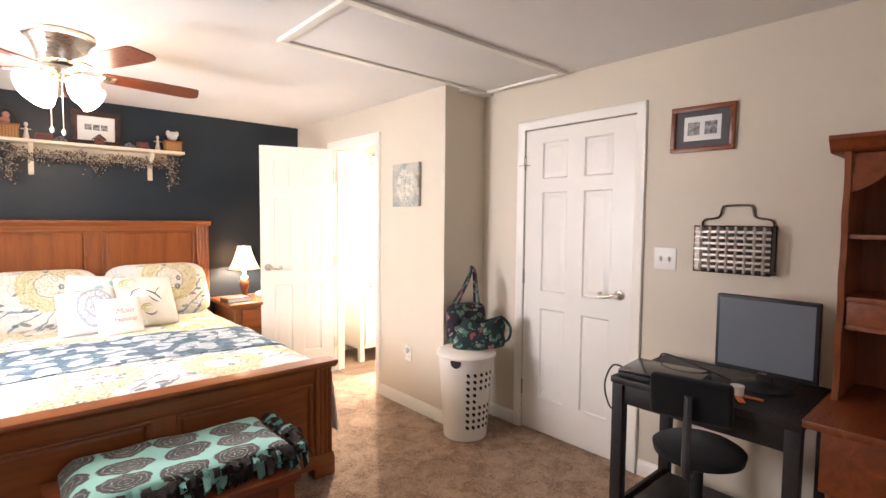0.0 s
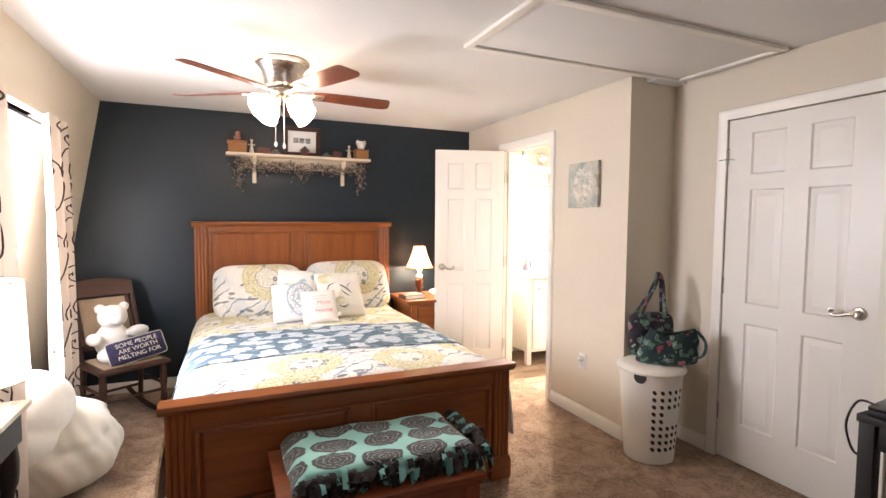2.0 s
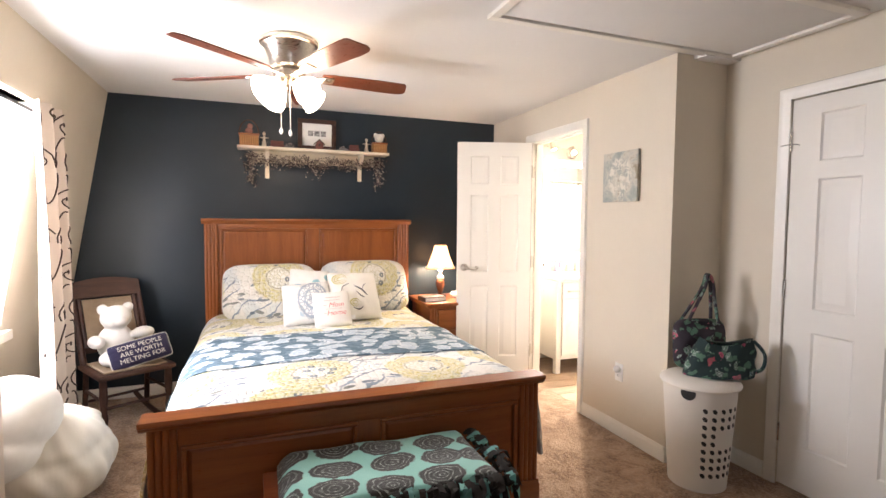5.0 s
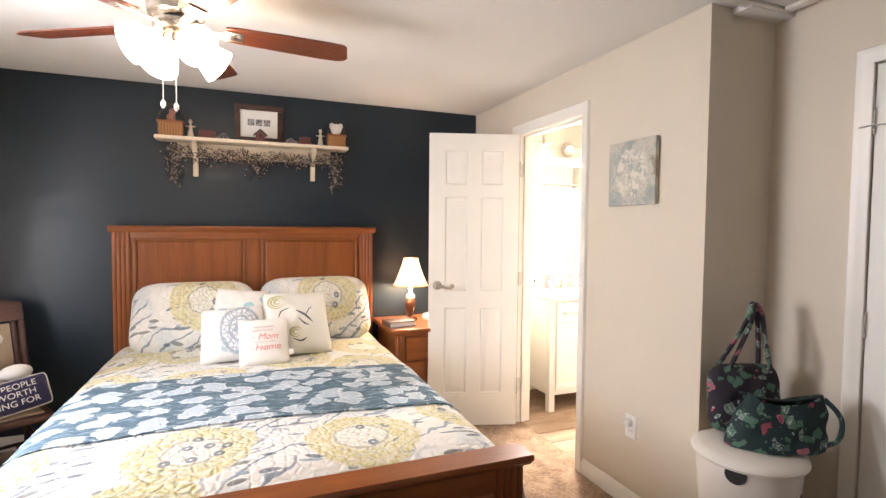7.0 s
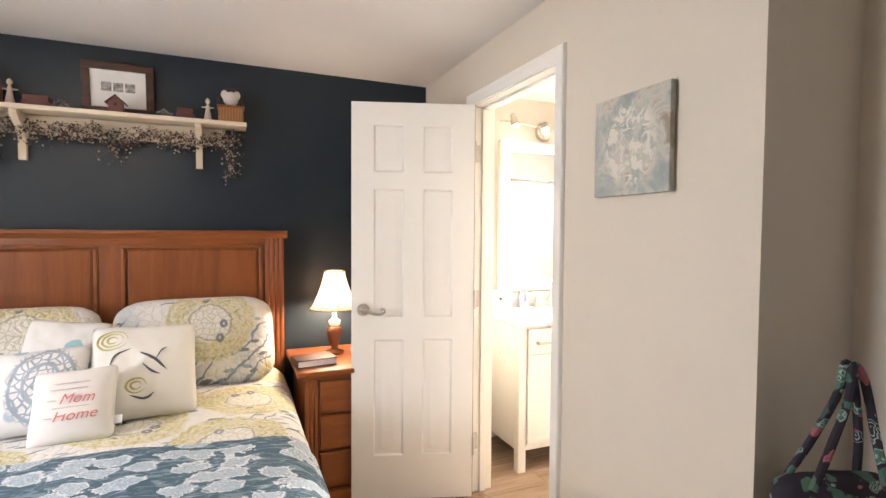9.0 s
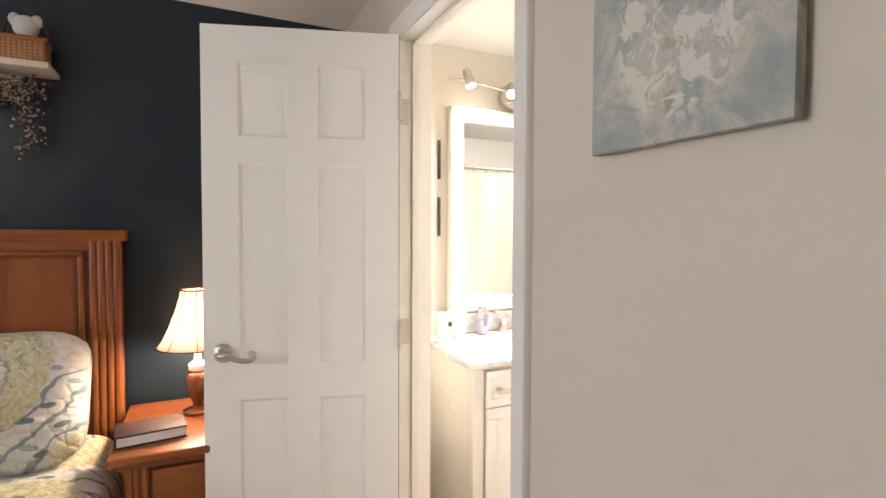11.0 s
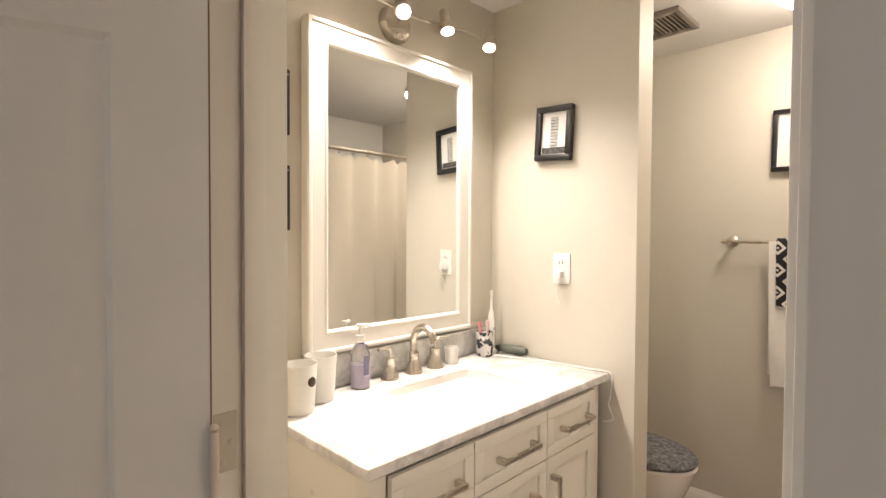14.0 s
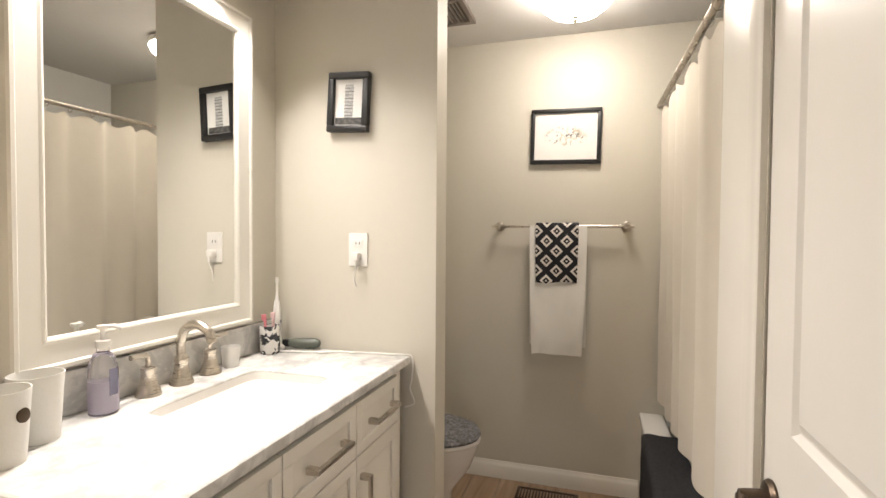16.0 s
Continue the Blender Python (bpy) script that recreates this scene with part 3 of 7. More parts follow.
bed = thing("bed", pose(0.80, 3.6, 0), "honey oak panel bed with fluted posts", "bed")
def bed_end(nm, x0, x1, yf, yb, top, panel_z, zfoot, cap_over):
    e = wp(nm, box(x0 + 0.10, x1 - 0.10, yf + 0.012, yb, zfoot, top - 0.03), M_OAK_X, bed)
    for a, c in ((x0, x0 + 0.10), (x1 - 0.10, x1)):
        wp("post", fluted(a, c, yf, 0.002, top - 0.03, yb - yf), M_OAK_Z, e)
        wp("plinth", box(a - 0.012, c + 0.012, yf - 0.014, yb + 0.008, 0.001, 0.11, 0.008), M_OAK_X, e)
    mid = (x0 + x1) / 2
    px0, px1 = x0 + 0.115, x1 - 0.115
    z0, z1 = panel_z
    # rails and stiles stand proud of the panels
    for r in ((px0 - 0.015, px1 + 0.015, z1, top - 0.03), (px0 - 0.015, px1 + 0.015, zfoot, z0)):
        wp("rail", box(r[0], r[1], yf + 0.002, yf + 0.0119, r[2], r[3], 0.002), M_OAK_X, e)
    wp("stile", box(mid - 0.05, mid + 0.05, yf + 0.0022, yf + 0.0119, z0, z1, 0.002), M_OAK_Z, e)
    for a, c in ((px0, mid - 0.05), (mid + 0.05, px1)):
        p = raised_panel(c - a, z1 - z0, 0.0078, 0.03, 0.02)
        wp("raised_panel", moved(p, pose(a, yf + 0.0035, z0)), M_OAK_Z if nm == "headboard" else M_OAK_X, e, angle=20)
        wp("panel_bead", join(join(box(a, c, yf - 0.008, yf + 0.008, z1 - 0.018, z1, 0.006, 3), box(a, c, yf - 0.008, yf + 0.008, z0, z0 + 0.018, 0.006, 3)), join(box(a, a + 0.018, yf - 0.008, yf + 0.008, z0 + 0.0185, z1 - 0.0185, 0.006, 3), box(c - 0.018, c, yf - 0.008, yf + 0.008, z0 + 0.0185, z1 - 0.0185, 0.006, 3))), M_OAK_X, e)
    o = cap_over
    prof = [(-(yb - yf) - o * 0.4, 0.03), (-(yb - yf) - o * 0.4, 0.012), (-(yb - yf) - 0.004, 0.0), (0.004, 0.0), (0.010, 0.006), (o * 0.55, 0.012), (o * 0.7, 0.02), (o, 0.024), (o, 0.036), (o - 0.005, 0.042), (-(yb - yf) - o * 0.3, 0.042)]
    wp("cap_moulding", profile_run(prof, x1 - x0 + 2 * o * 0.8, pose(x0 - o * 0.8, yf, top - 0.042)), M_OAK_X, e)
    return e
bed_end("headboard", BX0, 1.645, 4.735, 4.80, 1.392, (0.55, 1.315), 0.20, 0.022)
bed_end("footboard", -0.045, 1.617, 2.475, 2.545, 0.647, (0.17, 0.535), 0.09, 0.03)
for x0, x1 in ((-0.01, 0.02), (1.58, 1.61)):
    wp("side_rail", box(x0, x1, 2.545, 4.735, 0.16, 0.36, 0.004), M_OAK_Y, bed)
wp("base_moulding", box(-0.05, 1.622, 2.462, 2.475, 0.06, 0.13, 0.005), M_OAK_X, bed)
mattress = solid("mattress", box(0.03, 1.57, 2.56, 4.72, 0.30, 0.585, 0.05, 3), cloth("mattress_ticking", (0.7, 0.68, 0.64)), "white queen mattress under the quilt", "mattress")

def flat(m, plane):
    """The coordinates in which a flat print lies."""
    if plane == "xy":
        return m.co
    x, y, z = m.xyz()
    n = m.t.nodes.new("ShaderNodeCombineXYZ")
    m.put(n.inputs[0], x)
    m.put(n.inputs[1], z)
    return n.outputs[0]

def quilt_mat(name, plane):
    m = Mat(name, 0.85, 0, 0.2)
    co = flat(m, plane)
    if plane == "xz":
        co = m.vadd(co, (0.14, 0.07, 0.0), 1.0)
    warp = m.vadd(co, m.noise_rgb(4.0, co), 0.07)
    v = m.voro(2.15, warp, "F1", 0.6, "2D")
    d = v.outputs["Distance"]
    fine = m.noise(22, 4, co, 0.65, 0.6)
    lace = m.noise(75, 3, co, 0.6)
    dd = m.math("ADD", d, m.math("MULTIPLY", m.math("SUBTRACT", fine, 0.5), 0.10))
    out = m.math("SUBTRACT", 1.0, m.step(dd, 0.42, 0.45))
    cream = m.mix(m.noise(2.2, 3, co), (0.80, 0.785, 0.75), (0.75, 0.73, 0.67))
    # blue-grey washes, stems and leaves between the flowers
    c = m.mix(m.math("MULTIPLY", m.step(m.noise(3.2, 3, m.scaled(1.3, 1.3, 1.3, 0.3, co)), 0.52, 0.64), 0.5), cream, (0.54, 0.62, 0.66))
    stems = m.wave(4.2, 8.0, m.scaled(1, 1, 1, 0.9, co), "X", 3, 1.3)
    c = m.mix(m.math("MULTIPLY", m.math("MULTIPLY", m.step(stems, 0.90, 0.97), m.step(m.noise(3.4, 2, co), 0.46, 0.54)), 0.85), c, (0.20, 0.26, 0.33))
    for k, (turn, scale, cut) in enumerate(((0.7, 6.8, 0.70), (-0.9, 7.8, 0.74), (2.1, 6.4, 0.80))):
        w = m.vadd(m.scaled(1.0, 2.9, 1.0, turn, co), m.noise_rgb(3.0, co), 0.3)
        leaf = m.voro(scale, w, "F1", 1.0, "2D")
        ld = m.math("ADD", leaf.outputs["Distance"], m.math("MULTIPLY", m.math("SUBTRACT", lace, 0.5), 0.06))
        on = m.math("MULTIPLY", m.math("SUBTRACT", 1.0, m.step(ld, 0.17, 0.21)), m.step(m.xyz(leaf.outputs["Color"])[k], cut, cut + 0.02))
        c = m.mix(m.math("MULTIPLY", on, 0.85), c, ((0.13, 0.175, 0.22), (0.30, 0.38, 0.45), (0.19, 0.21, 0.20))[k])
    # wide lacy yellow rim of each flower
    gold = m.mix(m.step(lace, 0.36, 0.62), (0.52, 0.455, 0.165), (0.70, 0.65, 0.41))
    rim = m.math("MULTIPLY", out, m.step(dd, 0.215, 0.235))
    c = m.mix(m.math("MULTIPLY", rim, m.math("ADD", 0.60, m.math("MULTIPLY", m.step(m.noise(38, 3, co), 0.40, 0.56), 0.38))), c, gold)
    fr = m.step(m.math("SINE", m.math("ADD", m.math("MULTIPLY", dd, 95.0), m.math("MULTIPLY", fine, 9.0))), 0.5, 0.9)
    c = m.mix(m.math("MULTIPLY", m.math("MULTIPLY", fr, rim), 0.45), c, (0.78, 0.76, 0.66))
    # pale heart with olive lace and small dark seeds
    heart = m.math("SUBTRACT", 1.0, m.step(dd, 0.205, 0.225))
    c = m.mix(heart, c, (0.775, 0.76, 0.70))
    net = m.voro(34, m.vadd(co, m.noise_rgb(14, co), 0.03), "DISTANCE_TO_EDGE", 1.0, "2D").outputs["Distance"]
    c = m.mix(m.math("MULTIPLY", m.math("MULTIPLY", heart, m.math("SUBTRACT", 1.0, m.step(net, 0.05, 0.11))), 0.55), c, (0.46, 0.42, 0.22))
    c = m.mix(m.math("MULTIPLY", m.band(dd, 0.198, 0.214, 0.008), 0.7), c, (0.36, 0.33, 0.20))
    sd = m.voro(15, m.scaled(1, 0.8, 1, 0.5, co), "F1", 0.9, "2D")
    so = m.math("MULTIPLY", m.band(sd.outputs["Distance"], 0.10, 0.26, 0.03), m.step(m.xyz(sd.outputs["Color"])[0], 0.55, 0.58))
    c = m.mix(m.math("MULTIPLY", m.math("MULTIPLY", so, m.math("SUBTRACT", 1.0, m.step(d, 0.26, 0.30))), 0.85), c, (0.15, 0.19, 0.23))
    m.colour(c)
    st = m.voro(26, m.vadd(co, m.noise_rgb(9, co), 0.02), "DISTANCE_TO_EDGE", 0.8).outputs["Distance"]
    m.bump(m.step(st, 0.0, 0.25), 0.6, 0.007)
    m.bump(m.noise(700, 2), 0.15, 0.0006)
    m.b.inputs["Sheen Weight"].default_value = 0.1
    return m.m
M_QUILT = quilt_mat("floral_quilt_cotton", "xy")
M_SHAM = quilt_mat("floral_sham_cotton", "xz")

def runner_mat():
    m = Mat("slate_blue_runner_cotton", 0.88, 0, 0.2)
    co = m.scaled(1.0, 1.35, 1.0, 0.12)
    warp = m.vadd(co, m.noise_rgb(9.0, co), 0.07)
    v = m.voro(7.4, warp, "F1", 0.8, "2D")
    d = v.outputs["Distance"]
    n = m.noise(19, 5, warp, 0.65, 0.5)
    dd = m.math("ADD", d, m.math("MULTIPLY", m.math("SUBTRACT", n, 0.5), 0.85))
    blot = m.math("SUBTRACT", 1.0, m.step(dd, 0.36, 0.40))
    line = m.math("MAXIMUM", m.band(dd, 0.33, 0.385, 0.02), m.step(m.math("SINE", m.math("ADD", m.math("MULTIPLY", dd, 60.0), m.math("MULTIPLY", n, 14.0))), 0.5, 0.95))
    streak = m.noise(14, 4, m.scaled(1.0, 3.2, 1.0, 0.25, warp), 0.6, 1.2)
    c = m.mix(m.noise(12, 3), (0.066, 0.115, 0.155), (0.098, 0.160, 0.205))
    c = m.mix(m.math("MULTIPLY", m.step(streak, 0.50, 0.58), 0.6), c, (0.30, 0.39, 0.45))
    c = m.mix(m.math("MULTIPLY", m.step(streak, 0.66, 0.70), 0.8), c, (0.60, 0.65, 0.68))
    c = m.mix(blot, c, (0.36, 0.45, 0.52))
    c = m.mix(m.math("MULTIPLY", m.math("MULTIPLY", blot, line), 0.95), c, (0.72, 0.745, 0.755))
    m.colour(c)
    m.bump(m.noise(600, 2), 0.2, 0.0008)
    m.bump(m.noise(16, 3), 0.3, 0.005)
    return m.m
M_RUNNER = runner_mat()

def quilt_line(s):
    """Across the bed: from hem to hem over the top, as (x, z)."""
    key = [(-0.085, 0.13), (-0.075, 0.30), (-0.045, 0.48), (0.0, 0.575), (0.10, 0.62), (0.35, 0.632), (0.8, 0.637), (1.25, 0.632), (1.52, 0.62), (1.615, 0.575), (1.655, 0.48), (1.675, 0.34), (1.685, 0.20)]
    q = s * (len(key) - 1)
    i = min(int(q), len(key) - 2)
    f = q - i
    p = [Vector((*key[max(0, min(len(key) - 1, k))], 0)) for k in (i - 1, i, i + 1, i + 2)]
    r = 0.5 * ((2 * p[1]) + (p[2] - p[0]) * f + (2 * p[0] - 5 * p[1] + 4 * p[2] - p[3]) * f * f + (3 * p[1] - p[0] - 3 * p[2] + p[3]) * f ** 3)
    return r[0], r[1]
def quilt_at(s, y, lift=0.0):
    x, z = quilt_line(s)
    a = noise.noise(Vector((x * 3.1, y * 3.1, 0))) * 0.012 + noise.noise(Vector((x * 11, y * 11, z * 9))) * 0.005
    side = 1 if (s < 0.25 or s > 0.78) else 0
    if side:
        x += (-1 if s < 0.5 else 1) * (0.015 * math.sin(y * 9 + 2 * math.sin(y * 4)) * (0.62 - z) / 0.5 + lift)
    foot = max(0, (2.72 - y) / 0.18)
    z -= 0.05 * foot * foot * (0 if side else 1)
    return Vector((x, y, z + a + (0 if side else lift)))
quilt = solid("quilt", sheet(90, 110, lambda u, v: quilt_at(u, 2.555 + v * 2.15), -0.012), M_QUILT, "cream quilt with yellow and slate floral print", "quilt", angle=80)
bed_runner = solid("bed_runner", sheet(90, 36, lambda u, v: quilt_at(0.06 + u * 0.90, 3.05 + 0.03 * math.sin(u * 5) + v * (0.66 + 0.02 * math.sin(u * 7)), 0.015), -0.005), M_RUNNER, "slate blue bed runner with white flowers", "bed runner", angle=80)

def cushion(w, h, t, nx=24, ny=24, pinch=0.05, corner=0.12, wrinkle=0.012):
    """A stuffed cushion in the x-z plane, centred, thick along y."""
    b = bmesh.new()
    def at(u, v, s):
        k = (1 - abs(u) ** 2.6) * (1 - abs(v) ** 2.6)
        x = w / 2 * u * (1 - pinch * (1 - v * v)) * (1 - corner * abs(v) ** 5 * u * u)
        z = h / 2 * v * (1 - pinch * (1 - u * u)) * (1 - corner * abs(u) ** 5 * v * v)
        wr = (noise.noise(Vector((u * 3 + w * 7, v * 3 + h * 5, s))) + 0.5 * noise.noise(Vector((u * 8, v * 8 + w * 9, s)))) * wrinkle * k ** 0.5
        return (x, s * (t / 2 * k ** 0.5 + 0.002) + wr, z)
    for s in (-1, 1):
        g = [[b.verts.new(at(-1 + 2 * i / nx, -1 + 2 * j / ny, s)) for i in range(nx + 1)] for j in range(ny + 1)]
        for j in range(ny):
            for i in range(nx):
                b.faces.new((g[j][i], g[j][i + 1], g[j + 1][i + 1], g[j + 1][i]))
    bmesh.ops.remove_doubles(b, verts=b.verts, dist=0.0045)
    return b

def piping(w, h, pinch, r=0.004, corner=0.12):
    pts = []
    for k in range(48):
        q = k / 12
        i, f = int(q), q - int(q)
        u, v = ((-1 + 2 * f, -1), (1, -1 + 2 * f), (1 - 2 * f, 1), (-1, 1 - 2 * f))[i]
        pts.append((w / 2 * u * (1 - pinch * (1 - v * v)) * (1 - corner * abs(v) ** 5 * u * u), 0, h / 2 * v * (1 - pinch * (1 - u * u)) * (1 - corner * abs(u) ** 5 * v * v)))
    return tube(pts, r, 6, closed=True)

def pillow(name, m, w, h, t, mat, label, pipe=None, pinch=0.05, corner=0.05, wrinkle=0.012):
    o = thing(name, m, label, "pillow")
    part("cover", cushion(w, h, t, pinch=pinch, corner=corner, wrinkle=wrinkle), mat, o, angle=80)
    if pipe:
        part("piping", piping(w, h, pinch, corner=corner), pipe, o)
    return o
M_PIPE = cloth("white_piping", (0.74, 0.73, 0.70))
pillow("pillow_sham", pose(0.455, 4.52, 0.825, -30, 0, 0), 0.70, 0.47, 0.20, M_SHAM, "quilted pillow sham in cream, yellow and slate print", M_PIPE, 0.01, 0.14, 0.03)
pillow("pillow_sham", pose(1.21, 4.54, 0.832, -28, 0, 2), 0.73, 0.47, 0.20, M_SHAM, "quilted floral pillow sham leaning on the headboard", M_PIPE, 0.01, 0.14, 0.03)

def medallion_mat(name, base, ink, s):
    m = Mat(name, 0.88, 0, 0.2)
    x, y, z = m.xyz()
    d = m.math("SQRT", m.math("ADD", m.math("POWER", m.math("MULTIPLY", m.math("SUBTRACT", x, 0.045), 1.1 / s), 2.0), m.math("POWER", m.math("MULTIPLY", z, 0.8 / s), 2.0)))
    v = m.voro(38, m.vadd(flat(m, "xz"), m.noise_rgb(12), 0.05), "DISTANCE_TO_EDGE", 1.0, "2D").outputs["Distance"]
    swirl = m.math("MAXIMUM", m.math("SUBTRACT", 1.0, m.step(v, 0.09, 0.17)), m.step(m.math("SINE", m.math("MULTIPLY", d, 17.0)), 0.5, 0.9))
    zone = m.math("SUBTRACT", 1.0, m.step(d, 0.85, 1.0))
    bm_ = m.mix(m.noise(6, 3), base, shade(base, 0.92))
    c = m.mix(m.math("MULTIPLY", m.math("MULTIPLY", swirl, zone), 0.85), bm_, ink)
    fl = m.voro(11, m.scaled(1, 1, 1, 0.4), "F1", 1.0)
    spot = m.math("MULTIPLY", m.math("SUBTRACT", 1.0, m.step(fl.outputs["Distance"], 0.2, 0.3)), m.math("SUBTRACT", 1.0, zone))
    c = m.mix(m.math("MULTIPLY", m.math("MULTIPLY", spot, m.step(m.xyz(fl.outputs["Color"])[0], 0.6, 0.65)), 0.7), c, (0.28, 0.45, 0.55))
    m.colour(c)
    m.bump(m.noise(700, 2), 0.25, 0.0008)
    return m.m
pillow("throw_pillow", pose(0.685, 4.09, 0.785, -36, -4, -4), 0.345, 0.34, 0.14, medallion_mat("slate_medallion_linen", (0.76, 0.75, 0.72), (0.27, 0.33, 0.40), 0.13), "white square throw pillow with a slate medallion")
sprig_pillow = pillow("throw_pillow", pose(1.04, 4.14, 0.815, -34, 2, 8), 0.39, 0.41, 0.15, cloth("cream_linen_cover", (0.78, 0.755, 0.69)), "cream throw pillow with grey leaf sprigs")
def on_cushion(w, h, t, x, z, lift=0.003):
    """A place on a cushion's front."""
    u, v = 2 * x / w, 2 * z / h
    k = (1 - abs(u) ** 2.6) * (1 - abs(v) ** 2.6)
    wr = (noise.noise(Vector((u * 3 + w * 7, v * 3 + h * 5, -1))) + 0.5 * noise.noise(Vector((u * 8, v * 8 + w * 9, -1)))) * 0.012 * k ** 0.5
    return (x, -(t / 2 * k ** 0.5 + 0.002) + wr - lift, z)
M_STROKE = plastic("charcoal_print", (0.10, 0.105, 0.12), 0.9)
M_YELLOW = plastic("yellow_print", (0.50, 0.45, 0.17), 0.9)
def stroke(pts, r, mat, label):
    q = [on_cushion(0.39, 0.39, 0.15, p.x, p.z, 0.001) for p in curve_pts([(a, 0, c) for a, c in pts], 6)]
    n = len(q)
    part("printed_stroke", tube(q, [max(0.0012, r * math.sin(math.pi * (i + 0.6) / (n + 0.2))) for i in range(n)], 6), mat, sprig_pillow, label)
for pts, r in (((-0.02, 0.05), (0.03, 0.02), (0.075, -0.03)), 0.006), (((0.035, 0.015), (0.055, 0.05), (0.075, 0.065)), 0.003), (((-0.01, 0.0), (0.02, -0.03), (0.05, -0.045)), 0.0045), (((-0.05, -0.12), (0.0, -0.135), (0.03, -0.12)), 0.005), (((-0.12, 0.01), (-0.10, 0.05), (-0.05, 0.07)), 0.004):
    stroke(pts, r, M_STROKE, "charcoal leaf stroke")
for cx_, cz_, r in ((-0.115, 0.115, 0.052), (-0.115, 0.115, 0.036), (-0.115, 0.115, 0.018), (-0.03, -0.085, 0.034), (-0.03, -0.085, 0.018)):
    stroke([(cx_ + r * math.cos(a), cz_ + 0.8 * r * math.sin(a)) for a in [k * math.tau / 12 for k in range(12)]] , 0.0045, M_YELLOW, "yellow flower ring")
mom = pillow("throw_pillow", pose(0.845, 3.945, 0.758, -32, -2, 0), 0.265, 0.275, 0.115, cloth("white_canvas_cover", (0.78, 0.75, 0.70)), "small white pillow lettered in red script", None, 0.05, 0.05, 0.003)
M_RED = plastic("red_thread", (0.66, 0.20, 0.18), 0.8)
M_GREY = plastic("rose_grey_thread", (0.60, 0.50, 0.47), 0.8)
words("lettering", "Mom", 0.050, pose(0.02, -0.064, 0.008, 90, 0, 0), M_RED, mom, "red script word", 0.0003, 0.35)
words("lettering", "Home", 0.052, pose(0.018, -0.060, -0.050, 90, 0, 0) @ pose(0, 0, 0, -7), M_RED, mom, "red script word", 0.0003, 0.25)
for z, x0, x1 in ((0.066, -0.05, 0.055), (0.045, -0.06, 0.05), (-0.020, -0.05, 0.060), (0.008, -0.065, -0.042), (-0.052, -0.070, -0.050)):
    part("fine_print", box(x0, x1, -0.0635, -0.058, z - 0.0011, z + 0.0011), M_GREY, mom, "line of small rose-grey script")
part("care_tag", box(0.126, 0.153, -0.012, -0.010, -0.09, -0.06, 0.0006), M_PAPER, mom)

def blossom_mat():
    m = Mat("turquoise_blossom_cotton", 0.88, 0, 0.2)
    co = flat(m, "xz")
    v = m.voro(9.5, m.vadd(co, m.noise_rgb(18, co), 0.03), "F1", 0.7, "2D")
    d = m.math("ADD", v.outputs["Distance"], m.math("MULTIPLY", m.math("SUBTRACT", m.noise(45, 3, co), 0.5), 0.2))
    on = m.step(m.xyz(v.outputs["Color"])[0], 0.45, 0.48)
    c = m.mix(m.noise(6, 3), (0.80, 0.79, 0.76), (0.75, 0.74, 0.70))
    c = m.mix(m.math("MULTIPLY", m.math("SUBTRACT", 1.0, m.step(d, 0.26, 0.31)), on), c, (0.33, 0.56, 0.60))
    c = m.mix(m.math("MULTIPLY", m.math("SUBTRACT", 1.0, m.step(d, 0.08, 0.11)), on), c, (0.10, 0.19, 0.27))
    m.colour(c)
    m.bump(m.noise(700, 2), 0.25, 0.0008)
    return m.m
pillow("throw_pillow", pose(0.72, 4.29, 0.86, -30, 6, -6), 0.31, 0.33, 0.11, blossom_mat(), "white throw pillow with small turquoise blossoms")

# ---------------------------------------------------------------- bench and throw at the bed's foot
bench = thing("storage_bench", pose(0.755, 2.16, 0), "reddish cherry wood bench at the bed's foot", "bench")
wp("lid", box(0.355, 1.155, 1.885, 2.43, 0.375, 0.402, 0.006), M_CHE_X, bench)
wp("body", box(0.385, 1.125, 1.915, 2.41, 0.10, 0.374, 0.004), M_CHE_X, bench)
wp("lid_bead", box(0.365, 1.145, 1.897, 2.42, 0.352, 0.3745, 0.008), M_CHE_X, bench)
for x0, x1 in ((0.375, 0.445), (1.065, 1.135)):
    wp("corner_post", box(x0, x1, 1.903, 1.9145, 0.002, 0.351, 0.004), M_CHE_Z, bench)
wp("plinth", box(0.37, 1.14, 1.896, 2.415, 0.05, 0.12, 0.008), M_CHE_X, bench)
for x in (0.41, 1.10):
    for y in (1.94, 2.37):
        wp("foot", box(x - 0.03, x + 0.03, y - 0.03, y + 0.03, 0.0015, 0.05, 0.006), M_CHE_Z, bench)

